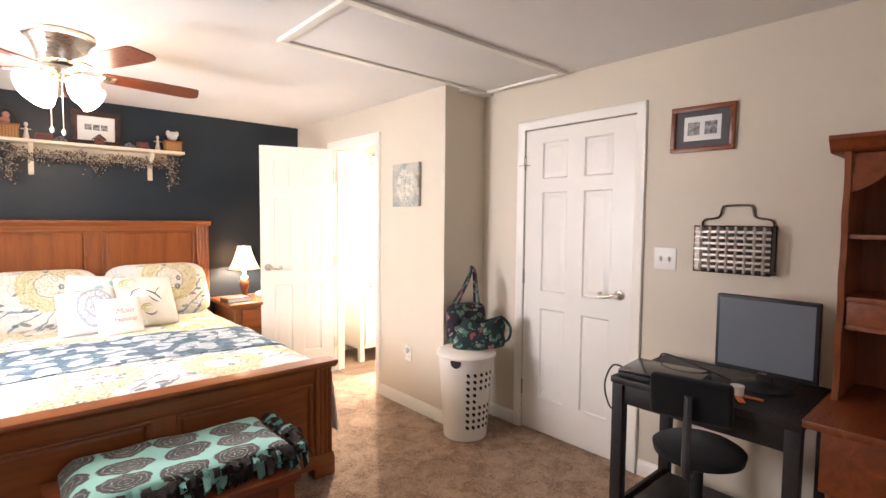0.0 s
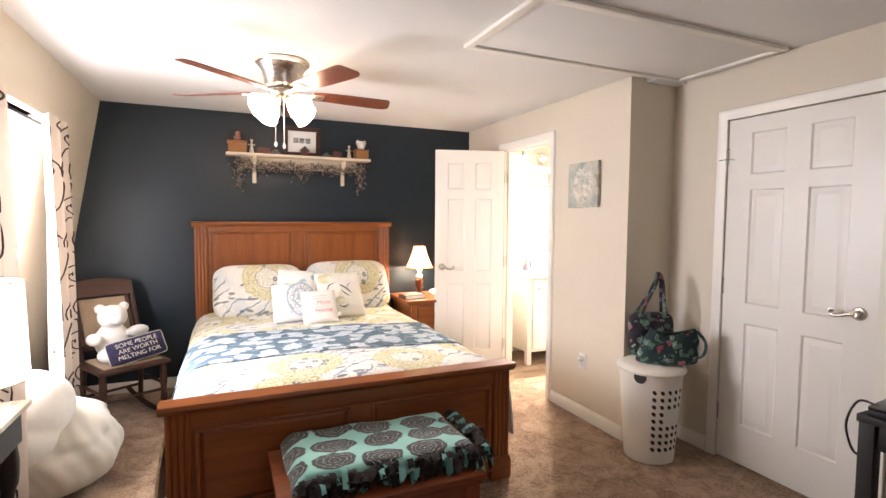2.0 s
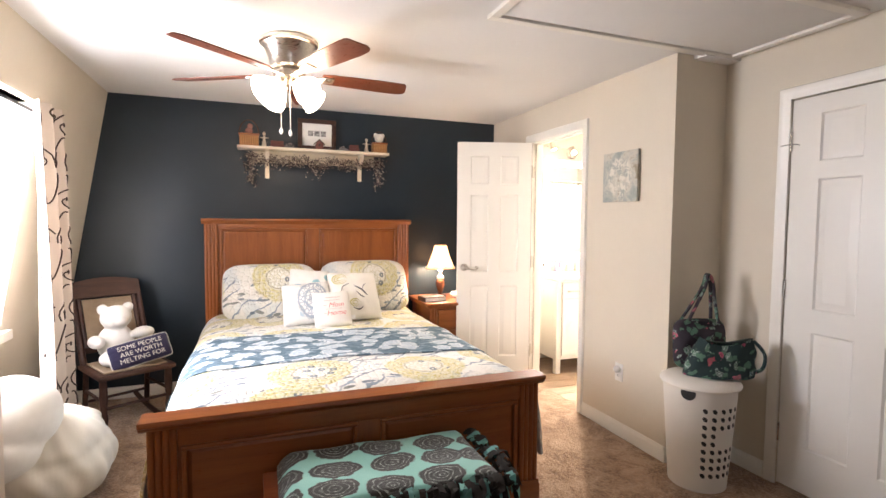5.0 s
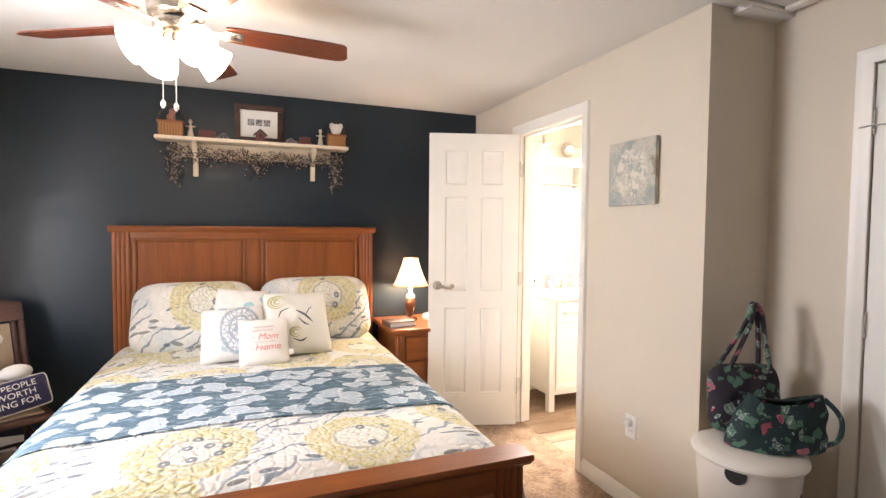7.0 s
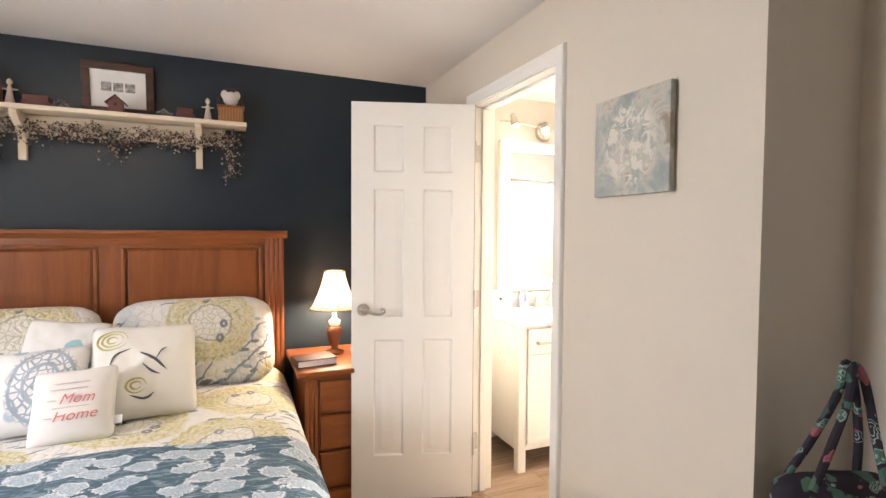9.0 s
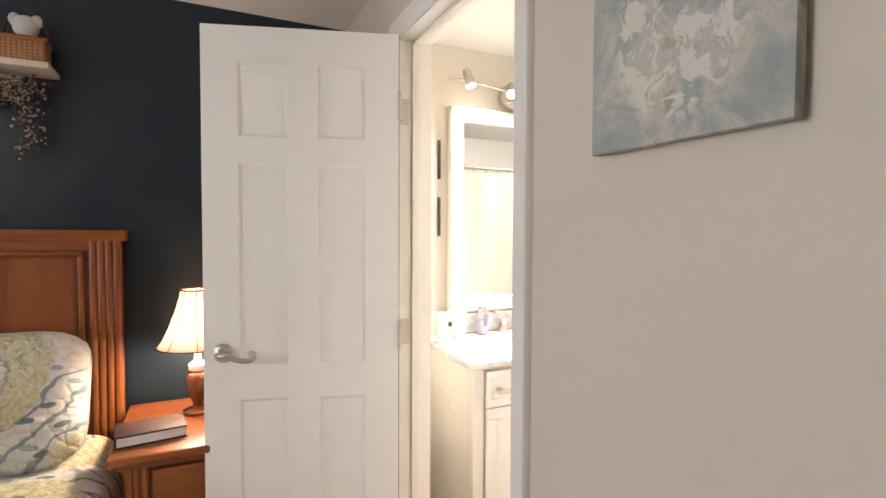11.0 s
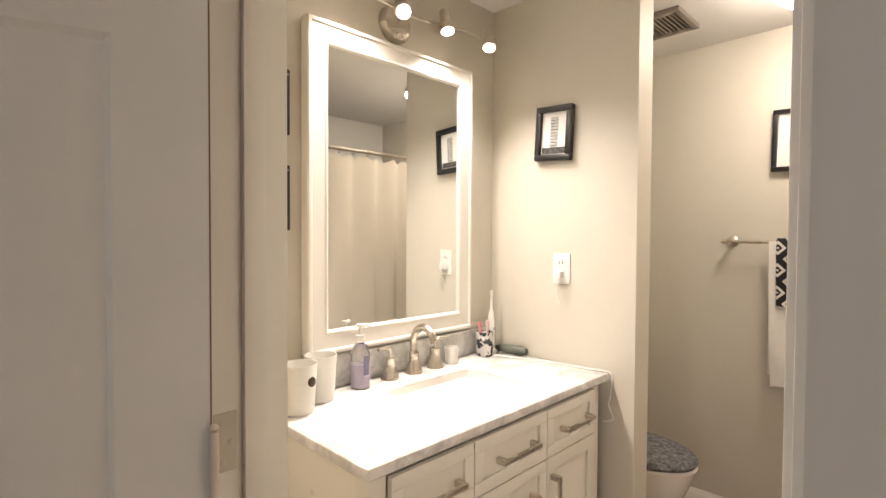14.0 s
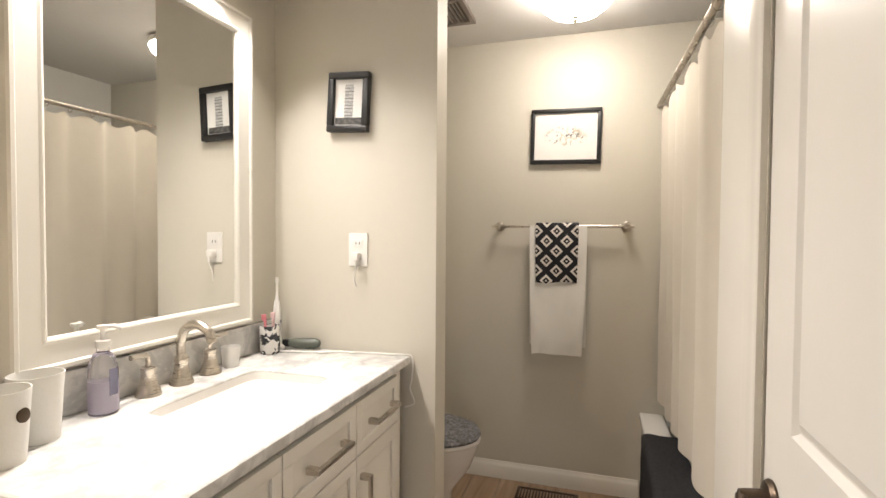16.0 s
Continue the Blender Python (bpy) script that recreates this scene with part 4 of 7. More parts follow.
def throw_mat():
    m = Mat("teal_fleece", 0.95, 0, 0.1)
    v = m.voro(5.2, m.vadd(m.scaled(1.0, 1.3, 0.8, 0.15), m.noise_rgb(7), 0.05), "F1", 0.22, "2D")
    d = m.math("ADD", v.outputs["Distance"], m.math("MULTIPLY", m.math("SUBTRACT", m.noise(24, 3), 0.5), 0.22))
    disc = m.math("SUBTRACT", 1.0, m.step(d, 0.44, 0.47))
    rings = m.step(m.math("SINE", m.math("MULTIPLY", d, 58.0)), 0.45, 0.8)
    lace = m.step(m.noise(70, 2, m.vadd(m.co, m.noise_rgb(20), 0.02)), 0.5, 0.58)
    ink = m.mix(m.noise(40, 2), (0.020, 0.020, 0.019), (0.042, 0.040, 0.036))
    c = m.mix(m.noise(9, 3), (0.20, 0.47, 0.42), (0.28, 0.56, 0.50))
    c = m.mix(disc, c, ink)
    c = m.mix(m.math("MULTIPLY", m.math("MULTIPLY", disc, rings), m.math("ADD", 0.22, m.math("MULTIPLY", lace, 0.5))), c, (0.36, 0.40, 0.36))
    m.colour(c)
    m.bump(m.noise(420, 3), 0.5, 0.002)
    m.b.inputs["Sheen Weight"].default_value = 0.3
    return m.m
M_THROW = throw_mat()
M_FRINGE = cloth("dark_brown_fleece", (0.030, 0.024, 0.020), 400, 0.2)
M_TEAL = cloth("teal_fleece_strip", (0.22, 0.48, 0.44), 400, 0.15)
throw = thing("folded_throw", pose(0.80, 2.2, 0.402), "teal fleece throw with dark medallions and knotted fringe", "blanket")
def throw_top(u, v):
    x, y = 0.405 + 0.79 * u, 1.985 + 0.455 * v
    e = min(u, 1 - u, v, 1 - v) * 12
    z = 0.475 + 0.012 * noise.noise(Vector((x * 5, y * 5, 3))) - (0.055 * (1 - min(1, e)) ** 2)
    return (x + 0.012 * noise.noise(Vector((y * 6, 1, 0))), y + 0.012 * noise.noise(Vector((x * 6, 7, 0))) - 0.02 * u, z)
wp("upper_fold", sheet(50, 30, throw_top, 0.02), M_THROW, throw, angle=80)
wp("lower_fold", box(0.415, 1.185, 2.0, 2.415, 0.404, 0.428, 0.011, 3), M_THROW, throw)
rng = random.Random(5)
bd, bt = bmesh.new(), bmesh.new()
for k in range(230):
    side = k % 4
    if side < 3:
        x, y, out = 0.43 + 0.78 * rng.random(), 1.975 + 0.03 * rng.random(), Vector((0.2 * (rng.random() - 0.5), -1, 0))
    else:
        x, y, out = 1.185 + 0.03 * rng.random(), 2.0 + 0.42 * rng.random(), Vector((1, 0.3 * (rng.random() - 0.5), 0))
    z = 0.43 + 0.045 * rng.random()
    ln = 0.05 + 0.05 * rng.random()
    w = 0.009 + 0.007 * rng.random()
    p0 = Vector((x, y, z)) 
    sd = Vector((-out.y, out.x, 0.4 * (rng.random() - 0.5))).normalized() * w
    tgt = bt if rng.random() < 0.22 else bd
    prev = None
    for j in range(5):
        f = j / 4
        c = p0 + out * ln * (f - 0.1) * 0.75 + Vector((0, 0, 0.016 * math.sin(f * 3) - 0.06 * f * f * rng.random()))
        c.z = max(c.z, 0.409) if c.y > 1.88 and c.x < 1.15 else c.z
        tw = Matrix.Rotation(f * (rng.random() - 0.3) * 1.5, 3, out)
        a, d = tgt.verts.new(c - tw @ sd), tgt.verts.new(c + tw @ sd)
        if prev:
            tgt.faces.new((prev[0], prev[1], d, a))
        prev = (a, d)
for q, mt, lb in ((bd, M_FRINGE, "dark brown knotted fringe strips"), (bt, M_TEAL, "teal knotted fringe strips")):
    bmesh.ops.solidify(q, geom=q.faces[:], thickness=0.003)
    tagged(wp("fringe", q, mt, throw, lb, angle=70), kind="stuff")

# ---------------------------------------------------------------- nightstand, lamp, book
ns = thing("nightstand", pose(1.90, 4.5, 0), "oak three-drawer nightstand beside the bed", "nightstand")
NX0, NX1, NY0, NZ = 1.70, 2.18, 4.30, 0.70
wp("top", box(NX0 - 0.04, NX1 + 0.04, NY0 - 0.04, 4.80, NZ - 0.028, NZ, 0.008, 3), M_OAK_X, ns)
wp("cove", box(NX0 - 0.018, NX1 + 0.018, NY0 - 0.018, 4.79, NZ - 0.05, NZ - 0.0285, 0.008), M_OAK_X, ns)
wp("carcass", box(NX0, NX1, NY0 + 0.012, 4.785, 0.07, NZ - 0.0505, 0.003), M_OAK_Z, ns)
for a, c in ((NX0, NX0 + 0.065), (NX1 - 0.065, NX1)):
    wp("fluted_post", fluted(a, c, NY0, 0.0705, NZ - 0.051, 0.0115, 3), M_OAK_Z, ns)
wp("plinth", box(NX0 - 0.015, NX1 + 0.015, NY0 - 0.015, 4.79, 0.001, 0.07, 0.008), M_OAK_X, ns)
for z0, z1 in ((0.09, 0.27), (0.285, 0.46), (0.475, 0.635)):
    dr = wp("drawer", box(NX0 + 0.075, NX1 - 0.075, NY0 - 0.008, NY0 + 0.0115, z0, z1, 0.007, 3), M_OAK_X, ns)
    wp("knob", moved(lathe([(0.006, 0), (0.006, 0.012), (0.014, 0.018), (0.012, 0.026), (0.004, 0.029)], 16), pose((NX0 + NX1) / 2, NY0 - 0.008, (z0 + z1) / 2, 90)), M_BRONZE, dr)

M_SHADE = Mat("lamp_shade_linen", 0.8)
M_SHADE.colour((0.80, 0.62, 0.42)).glow((1.0, 0.56, 0.27), LAMP_E)
M_SHADE.put(M_SHADE.b.inputs["Emission Strength"], M_SHADE.math("ADD", LAMP_E * 0.22, M_SHADE.math("MULTIPLY", M_SHADE.band(M_SHADE.xyz()[2], 0.33, 0.42, 0.08), LAMP_E)))
M_SHADE.bump(M_SHADE.noise(400, 2), 0.2, 0.0005)
table_lamp = thing("table_lamp", pose(1.905, 4.60, NZ), "small bronze table lamp with a lit bell shade", "lamp")
part("base", lathe([(0.052, 0.0005), (0.052, 0.012), (0.040, 0.018), (0.020, 0.026), (0.018, 0.04), (0.028, 0.06), (0.040, 0.10), (0.043, 0.13), (0.036, 0.152), (0.026, 0.16)], 32), Mat("copper_glaze", 0.25).colour((0.10, 0.034, 0.016)).m, table_lamp, "copper brown turned base")
part("collar", lathe([(0.026, 0.16), (0.032, 0.166), (0.033, 0.185), (0.026, 0.192), (0.015, 0.20), (0.012, 0.235)], 28), M_PORC, table_lamp, "cream collar")
sh = part("shade", lathe([(0.136, 0.258), (0.120, 0.278), (0.096, 0.33), (0.074, 0.39), (0.060, 0.44), (0.056, 0.468)], 40, cap=False), M_SHADE.m, table_lamp, "pleated cream bell shade, lit")
for r, z in ((0.137, 0.258), (0.0565, 0.469)):
    part("shade_trim", tube([(r * math.cos(k * math.tau / 36), r * math.sin(k * math.tau / 36), z) for k in range(36)], 0.003, 6, closed=True), M_BRONZE, sh)
for k in range(8):
    a = k * math.tau / 8
    part("rib", tube([(r * math.cos(a), r * math.sin(a), z) for r, z in ((0.1365, 0.258), (0.1205, 0.278), (0.0965, 0.33), (0.0745, 0.39), (0.0605, 0.44), (0.0565, 0.468))], 0.0014, 5), M_BRONZE, sh)
part("bulb", lathe([(0.012, 0.235), (0.014, 0.26), (0.030, 0.30), (0.026, 0.335), (0.006, 0.35)], 20), Mat("lamp_bulb").glow((1, 0.80, 0.55), 480).m, table_lamp, "glowing bulb")

book = thing("leather_book", pose(1.765, 4.42, NZ, 0, 0, 8), "thick dark leather-bound book on the nightstand", "book")
M_LEATH = plastic("oxblood_leather", (0.035, 0.012, 0.010), 0.6, 0.3)
part("cover", join(box(-0.10, 0.10, -0.07, 0.07, 0.0005, 0.005, 0.002), box(-0.10, 0.10, -0.07, 0.07, 0.034, 0.040, 0.002)), M_LEATH, book)
part("spine", box(-0.104, -0.0995, -0.07, 0.07, 0.001, 0.039, 0.0015), M_LEATH, book)
part("pages", box(-0.099, 0.095, -0.066, 0.066, 0.0052, 0.0338), M_PAPER, book)
egg = solid("sound_machine", lathe([(0.03, 0), (0.05, 0.004), (0.056, 0.025), (0.045, 0.045), (0.02, 0.053), (0.0, 0.054)], 28), M_WHITE, "small white round device on the nightstand", "device")
egg.matrix_world = pose(2.04, 4.55, NZ + 0.0005)

# ---------------------------------------------------------------- wall shelf with its things
SZ = 1.972
shelf = thing("wall_shelf", pose(0.835, 4.83, SZ), "cream painted wall shelf with brackets and garland", "shelf")
wp("board", box(0.222, 1.452, 4.675, 4.829, SZ - 0.022, SZ, 0.004), M_SHELF, shelf)
wp("apron", box(0.335, 1.345, 4.812, 4.8295, SZ - 0.115, SZ - 0.0225, 0.003), M_SHELF, shelf)
for x in (0.447, 1.215):
    br = wp("bracket", box(x - 0.016, x + 0.016, 4.80, 4.829, SZ - 0.245, SZ - 0.1155, 0.002), M_SHELF, shelf)
    wp("bracket_arm", moved(prism([(0, 0), (0.115, 0.0), (0.115, -0.02), (0.03, -0.09), (0, -0.13)], 0.028, pose(0, 0, 0, 0, 0, -90)), Matrix.Translation((x - 0.014, 4.8115, SZ - 0.0228))), M_SHELF, br)
# pip-berry garland: stems and berries, hung under the shelf and down both ends
rng = random.Random(11)
gs, g1, g2 = bmesh.new(), bmesh.new(), bmesh.new()
def berry(bm_, p, r):
    bmesh.ops.create_icosphere(bm_, subdivisions=1, radius=r, matrix=Matrix.Translation(p))
def sprig(p, spread, drop, n):
    q = [Vector(p)]
    for _ in range(3):
        q.append(q[-1] + Vector(((rng.random() - 0.5) * spread, (rng.random() - 0.6) * 0.03, -drop * rng.random())))
    for v in q:
        v.y = min(v.y, 4.818)
    join(gs, tube(q, 0.0012, 4))
    for _ in range(n):
        c = q[rng.randrange(4)] + Vector(((rng.random() - 0.5) * 0.022, (rng.random() - 0.5) * 0.022, (rng.random() - 0.5) * 0.022))
        c.y = min(c.y, 4.822)
        berry(g1 if rng.random() < 0.55 else g2, c, 0.0034 + 0.0028 * rng.random())
for k in range(230):
    f = k / 229
    x = 0.30 + 1.09 * f
    sag = 0.028 * abs(math.sin(f * math.pi * 2)) + (0.05 if abs(f - 0.5) < 0.06 else 0)
    sprig((x, 4.785 - 0.03 * rng.random(), SZ - 0.035 - 0.06 * rng.random() - sag * 0.8), 0.06, 0.026, 6)
for x0 in (0.335, 1.37):
    for k in range(44):
        sprig((x0 + 0.03 * (rng.random() - 0.5) + (0.0 if x0 > 1 else -0.01), 4.78 - 0.02 * rng.random(), SZ - 0.03 - 0.25 * k / 44), 0.075 - 0.04 * k / 44, 0.022, 6)
for k in range(14):
    sprig((0.83 + 0.05 * (rng.random() - 0.5), 4.79, SZ - 0.11 - 0.008 * k), 0.06, 0.02, 4)
for q, nm, mt, lb in ((gs, "garland_stem", M_BRONZE, "thin dark twig stems"), (g1, "garland_berries", plastic("burgundy_berry", (0.075, 0.040, 0.040), 0.4, 0.3), "dusky burgundy berries"), (g2, "garland_berries", plastic("cream_berry", (0.42, 0.36, 0.29), 0.5, 0.2), "cream berries")):
    tagged(wp(nm, q, mt, shelf, lb), kind="stuff")

def picture(name, m, w, h, depth, border, frame_mat, label, art, mat_in=0.0, mat_col=None, back=None):
    """Hangs in the local x-z plane, back at y = 0, facing -y; art: a list of (x0, x1, z0, z1, material)."""
    o = thing(name, m, label, "picture")
    for nm, q in (("frame_rail", (-w / 2, w / 2, h / 2 - border, h / 2)), ("frame_rail", (-w / 2, w / 2, -h / 2, -h / 2 + border)), ("frame_stile", (-w / 2, -w / 2 + border, -h / 2 + border, h / 2 - border)), ("frame_stile", (w / 2 - border, w / 2, -h / 2 + border, h / 2 - border))):
        part(nm, box(q[0], q[1], -depth, 0, q[2], q[3], min(0.004, border / 5)), frame_mat, o)
    part("mat_board", box(-w / 2 + border, w / 2 - border, -depth * 0.45, -0.001, -h / 2 + border, h / 2 - border), mat_col or M_PAPER, o)
    y = -depth * 0.45 - 0.0012
    for x0, x1, z0, z1, mt in art:
        part("print", box(x0, x1, y, y + 0.001, z0, z1), mt, o)
        y -= 0.0006
    return o
def photo_mat(name, lo, hi, scale=22):
    m = Mat(name, 0.3)
    n = m.noise(scale, 5, m.scaled(1, 1, 1.6), 0.65)
    m.colour(m.ramp(n, (0.35, lo), (0.52, tuple((a + b) / 2 for a, b in zip(lo, hi))), (0.66, hi)))
    return m.m
M_BW = photo_mat("black_and_white_print", (0.03, 0.03, 0.03), (0.5, 0.49, 0.47), 40)
picture("framed_prints", pose(0.85, 4.80, SZ + 0.135, 6, 0, 0), 0.315, 0.255, 0.022, 0.036, M_DK_X, "dark framed trio of small prints on the shelf",
        [(-0.075 + 0.052 * k, -0.031 + 0.052 * k, -0.012, 0.032, M_BW) for k in range(3)])

def basket(m, label):
    o = thing("basket", m, label, "basket")
    mt = Mat("woven_ash_splint", 0.6)
    wv = mt.math("MULTIPLY", mt.wave(28, 1.0, None, "X"), mt.wave(40, 1.0, None, "Z"))
    mt.colour(mt.mix(wv, (0.26, 0.11, 0.03), (0.50, 0.26, 0.09))).bump(wv, 0.6, 0.003)
    part("body", box(-0.048, 0.048, -0.035, 0.035, 0.0005, 0.062, 0.006), mt.m, o)
    part("rim", join(box(-0.052, 0.052, -0.039, 0.039, 0.056, 0.066, 0.003), box(-0.04, 0.04, -0.028, 0.028, 0.0662, 0.067)), M_OAK_X, o)
    part("handle", tube([(0.05 * math.cos(a), 0, 0.062 + 0.078 * math.sin(a)) for a in [math.pi * k / 16 for k in range(17)]], 0.0035, 6), M_DK_X, o)
    return o
basket(pose(0.312, 4.745, SZ) @ Matrix.Diagonal((1.5, 1.4, 1.5, 1)), "small woven basket with a hoop handle on the shelf")
basket(pose(1.375, 4.745, SZ) @ Matrix.Diagonal((1.3, 1.3, 1.35, 1)), "small woven basket holding a plush toy on the shelf")
M_FLEECE = cloth("white_plush", (0.64, 0.605, 0.55), 260, 0.1, 0.95, 0.6)
def lumps(name, m, blobs, mat, label, category):
    """One plain mesh of rounded lumps: (x, y, z, rx, ry, rz)."""
    b = bmesh.new()
    for x, y, z, rx, ry, rz in blobs:
        bmesh.ops.create_icosphere(b, subdivisions=3, radius=1, matrix=Matrix.Translation((x, y, z)) @ Matrix.Diagonal((rx, ry, rz, 1)))
    o = solid(name, b, mat, label, category, angle=80)
    o.matrix_world = m
    blend = o.modifiers.new("blend", "REMESH")
    blend.mode, blend.voxel_size, blend.use_smooth_shade = "VOXEL", 0.07 * max(max(q[3:]) for q in blobs), True
    return o
lumps("plush_toy", pose(1.375, 4.745, SZ + 0.0905) @ Matrix.Diagonal((1.3, 1.3, 1.15, 1)), [(0, 0, 0.035, 0.03, 0.025, 0.035), (-0.024, 0, 0.055, 0.014, 0.012, 0.02), (0.024, 0, 0.055, 0.014, 0.012, 0.02)], M_FLEECE, "small white plush toy in the basket", "toy")
lumps("potted_trinket", pose(0.312, 4.745, SZ + 0.1005) @ Matrix.Diagonal((1.3, 1.3, 1.15, 1)), [(0, 0, 0.02, 0.022, 0.018, 0.022), (0.006, 0, 0.052, 0.016, 0.012, 0.02)], plastic("rosy_ceramic", (0.35, 0.15, 0.11), 0.5), "small rosy ornament in the basket", "ornament")
for x in (0.425, 1.262):
    o = solid("figurine", join(lathe([(0.019, 0.0005), (0.018, 0.02), (0.010, 0.065), (0.009, 0.085), (0.004, 0.09), (0.011, 0.10), (0.012, 0.112), (0.005, 0.122)], 20), moved(lathe([(0.003, -0.03), (0.006, 0), (0.003, 0.03)], 10), pose(0, 0.004, 0.075, 0, 90, 0))), plastic("cream_resin", (0.55, 0.47, 0.37), 0.6), "slim cream resin figurine on the shelf", "figurine", group="shelf figurines")
    o.matrix_world = pose(x, 4.74, SZ)
M_BRICK = painted("brick_red_wood_paint", (0.13, 0.04, 0.032), 0.6, 120, 0.3, 0.2)
for x, w, h in ((0.525, 0.11, 0.055), (1.155, 0.085, 0.058)):
    o = thing("stacked_books", pose(x, 4.755, SZ), "short stack of brick red books on the shelf", "books", "shelf books")
    part("book", box(-w / 2, w / 2, -0.035, 0.035, 0.0005, h * 0.5, 0.003), M_BRICK, o)
    part("book", box(-w / 2 + 0.005, w / 2 - 0.006, -0.033, 0.033, h * 0.5, h, 0.003), M_BRICK, o)
for x in (0.62, 1.06):
    q = bmesh.new()
    for k in range(42):
        a, r = rng.random() * math.tau, 0.042 * rng.random() ** 0.5
        berry(q, Vector((r * math.cos(a), 0.6 * r * math.sin(a), 0.006 + 0.05 * rng.random() * (1 - r / 0.06))), 0.0045 + 0.002 * rng.random())
    o = solid("berry_ring", q, plastic("frosted_berry", (0.20, 0.17, 0.16), 0.5, 0.4), "small ring of frosted berries on the shelf", "ornament", group="berry rings")
    o.matrix_world = pose(x, 4.73, SZ)
bird = thing("birdhouse", pose(0.855, 4.70, SZ), "tiny weathered wooden birdhouse ornament", "ornament")
part("walls", prism([(-0.03, 0.0005), (0.03, 0.0005), (0.03, 0.045), (0, 0.075), (-0.03, 0.045)], 0.045, pose(0, -0.022, 0)), M_BRICK, bird)
part("roof", prism([(-0.045, 0.042), (0, 0.083), (0.045, 0.042), (0.042, 0.037), (0, 0.0755), (-0.042, 0.037)], 0.06, pose(0, -0.03, 0)), M_BRONZE, bird)
# black disc on the uncut wall draws the dark inside of the hole
part("entrance_hole", moved(lathe([(0.008, 0), (0.008, 0.001)], 14), pose(0, -0.0225, 0.035, 90)), M_BLACKP, bird)

# ---------------------------------------------------------------- ceiling fan
FX, FY = 0.522, 3.21
fan = thing("ceiling_fan", pose(FX, FY, CEIL), "five-blade nickel ceiling fan with lit glass shades", "ceiling fan")
part("canopy", lathe([(0.142, -0.028), (0.150, -0.022), (0.150, -0.006), (0.142, -0.0005)], 48), M_NICKEL, fan)
part("motor_housing", lathe([(0.085, -0.150), (0.098, -0.140), (0.104, -0.10), (0.118, -0.06), (0.138, -0.0285)], 48), M_NICKEL, fan, "flared brushed nickel housing")
part("hub", lathe([(0.05, -0.205), (0.075, -0.200), (0.082, -0.185), (0.082, -0.165), (0.06, -0.1505)], 40), M_NICKEL, fan)
M_BLADE = wood("rosewood_blade", (0.115, 0.027, 0.012), (0.150, 0.037, 0.016), (0.185, 0.050, 0.022), "X", 0.3, 1.0, False)
def blade():
    out = [(0.17, -0.048), (0.22, -0.058), (0.40, -0.066), (0.56, -0.068), (0.625, -0.066), (0.642, -0.054), (0.665, 0.030), (0.655, 0.052), (0.63, 0.064), (0.56, 0.067), (0.40, 0.062), (0.22, 0.054), (0.17, 0.046)]
    q = bmesh.new()
    f = q.faces.new([q.verts.new((x, y, 0)) for x, y in out])
    r = bmesh.ops.extrude_face_region(q, geom=[f])
    bmesh.ops.translate(q, vec=(0, 0, 0.006), verts=[v for v in r["geom"] if isinstance(v, bmesh.types.BMVert)])
    return q
first = None
for k in range(5):
    m = pose(0, 0, -0.178, 0, 0, 5 + 72 * k) @ pose(0, 0, 0, -11, 0, 0)
    if not first:
        first = part("blade", blade(), M_BLADE, fan, "rosewood-stained fan blade")
        first.matrix_local = m
        arm = box(0.07, 0.20, -0.018, 0.018, -0.008, -0.0005, 0.003)
        join(arm, box(0.165, 0.235, -0.032, 0.032, -0.006, -0.0004, 0.002))
        iron = part("blade_iron", arm, M_NICKEL, fan)
        iron.matrix_local = m
    else:
        again(first, m)
        again(iron, m)
part("light_fitter", lathe([(0.03, -0.245), (0.05, -0.240), (0.056, -0.225), (0.045, -0.2055)], 32), M_NICKEL, fan)
M_FROST = Mat("lit_frosted_glass", 0.4).colour((0.9, 0.88, 0.84)).glow((1.0, 0.80, 0.56), FAN_E).m
for k in range(4):
    m = pose(0, 0, -0.222, 0, 0, 30 + 90 * k) @ pose(0.045, 0, 0, 0, 118, 0)
    s = part("glass_shade", lathe([(0.020, 0.02), (0.026, 0.03), (0.040, 0.055), (0.058, 0.09), (0.070, 0.125), (0.074, 0.135), (0.070, 0.136), (0.052, 0.09), (0.018, 0.03)], 28, cap=False), M_FROST, fan, "glowing frosted tulip shade")
    s.matrix_local = m
    part("lamp_arm", lathe([(0.012, -0.02), (0.012, 0.01), (0.021, 0.018), (0.022, 0.03)], 16), M_NICKEL, s)
for x, y, z in ((-0.045, -0.03, -0.475), (0.0, -0.045, -0.485)):
    c = part("pull_chain", tube([(x * 0.8, y * 0.8, -0.238), (x, y, -0.30), (x, y, z)], 0.0017, 6), M_WHITE, fan)
    part("pull_knob", moved(lathe([(0.002, -0.018), (0.009, -0.008), (0.009, 0.004), (0.003, 0.014)], 14), pose(x, y, z)), M_WHITE, c)

# ---------------------------------------------------------------- bathroom
VX0, VX1, VY0, VY1, VZ = 2.862, 3.905, 4.180, BATH_N - 0.002, 0.88
vanity = thing("vanity_cabinet", pose(3.38, 4.45, 0), "white shaker vanity cabinet with steel bar pulls", "cabinet")
cx0, cx1, cy0 = VX0 + 0.018, VX1 - 0.03, VY0 + 0.022
body = wp("body", box(cx0, cx1, cy0 + 0.02, VY1, 0.13, VZ - 0.03, 0.002), M_CAB, vanity)
for x in (cx0, cx1 - 0.05):
    wp("leg", box(x, x + 0.05, cy0 + 0.0005, cy0 + 0.05, 0.001, VZ - 0.031, 0.003), M_CAB, vanity)
    wp("leg", box(x, x + 0.05, VY1 - 0.05, VY1 - 0.001, 0.001, 0.1295, 0.003), M_CAB, vanity)
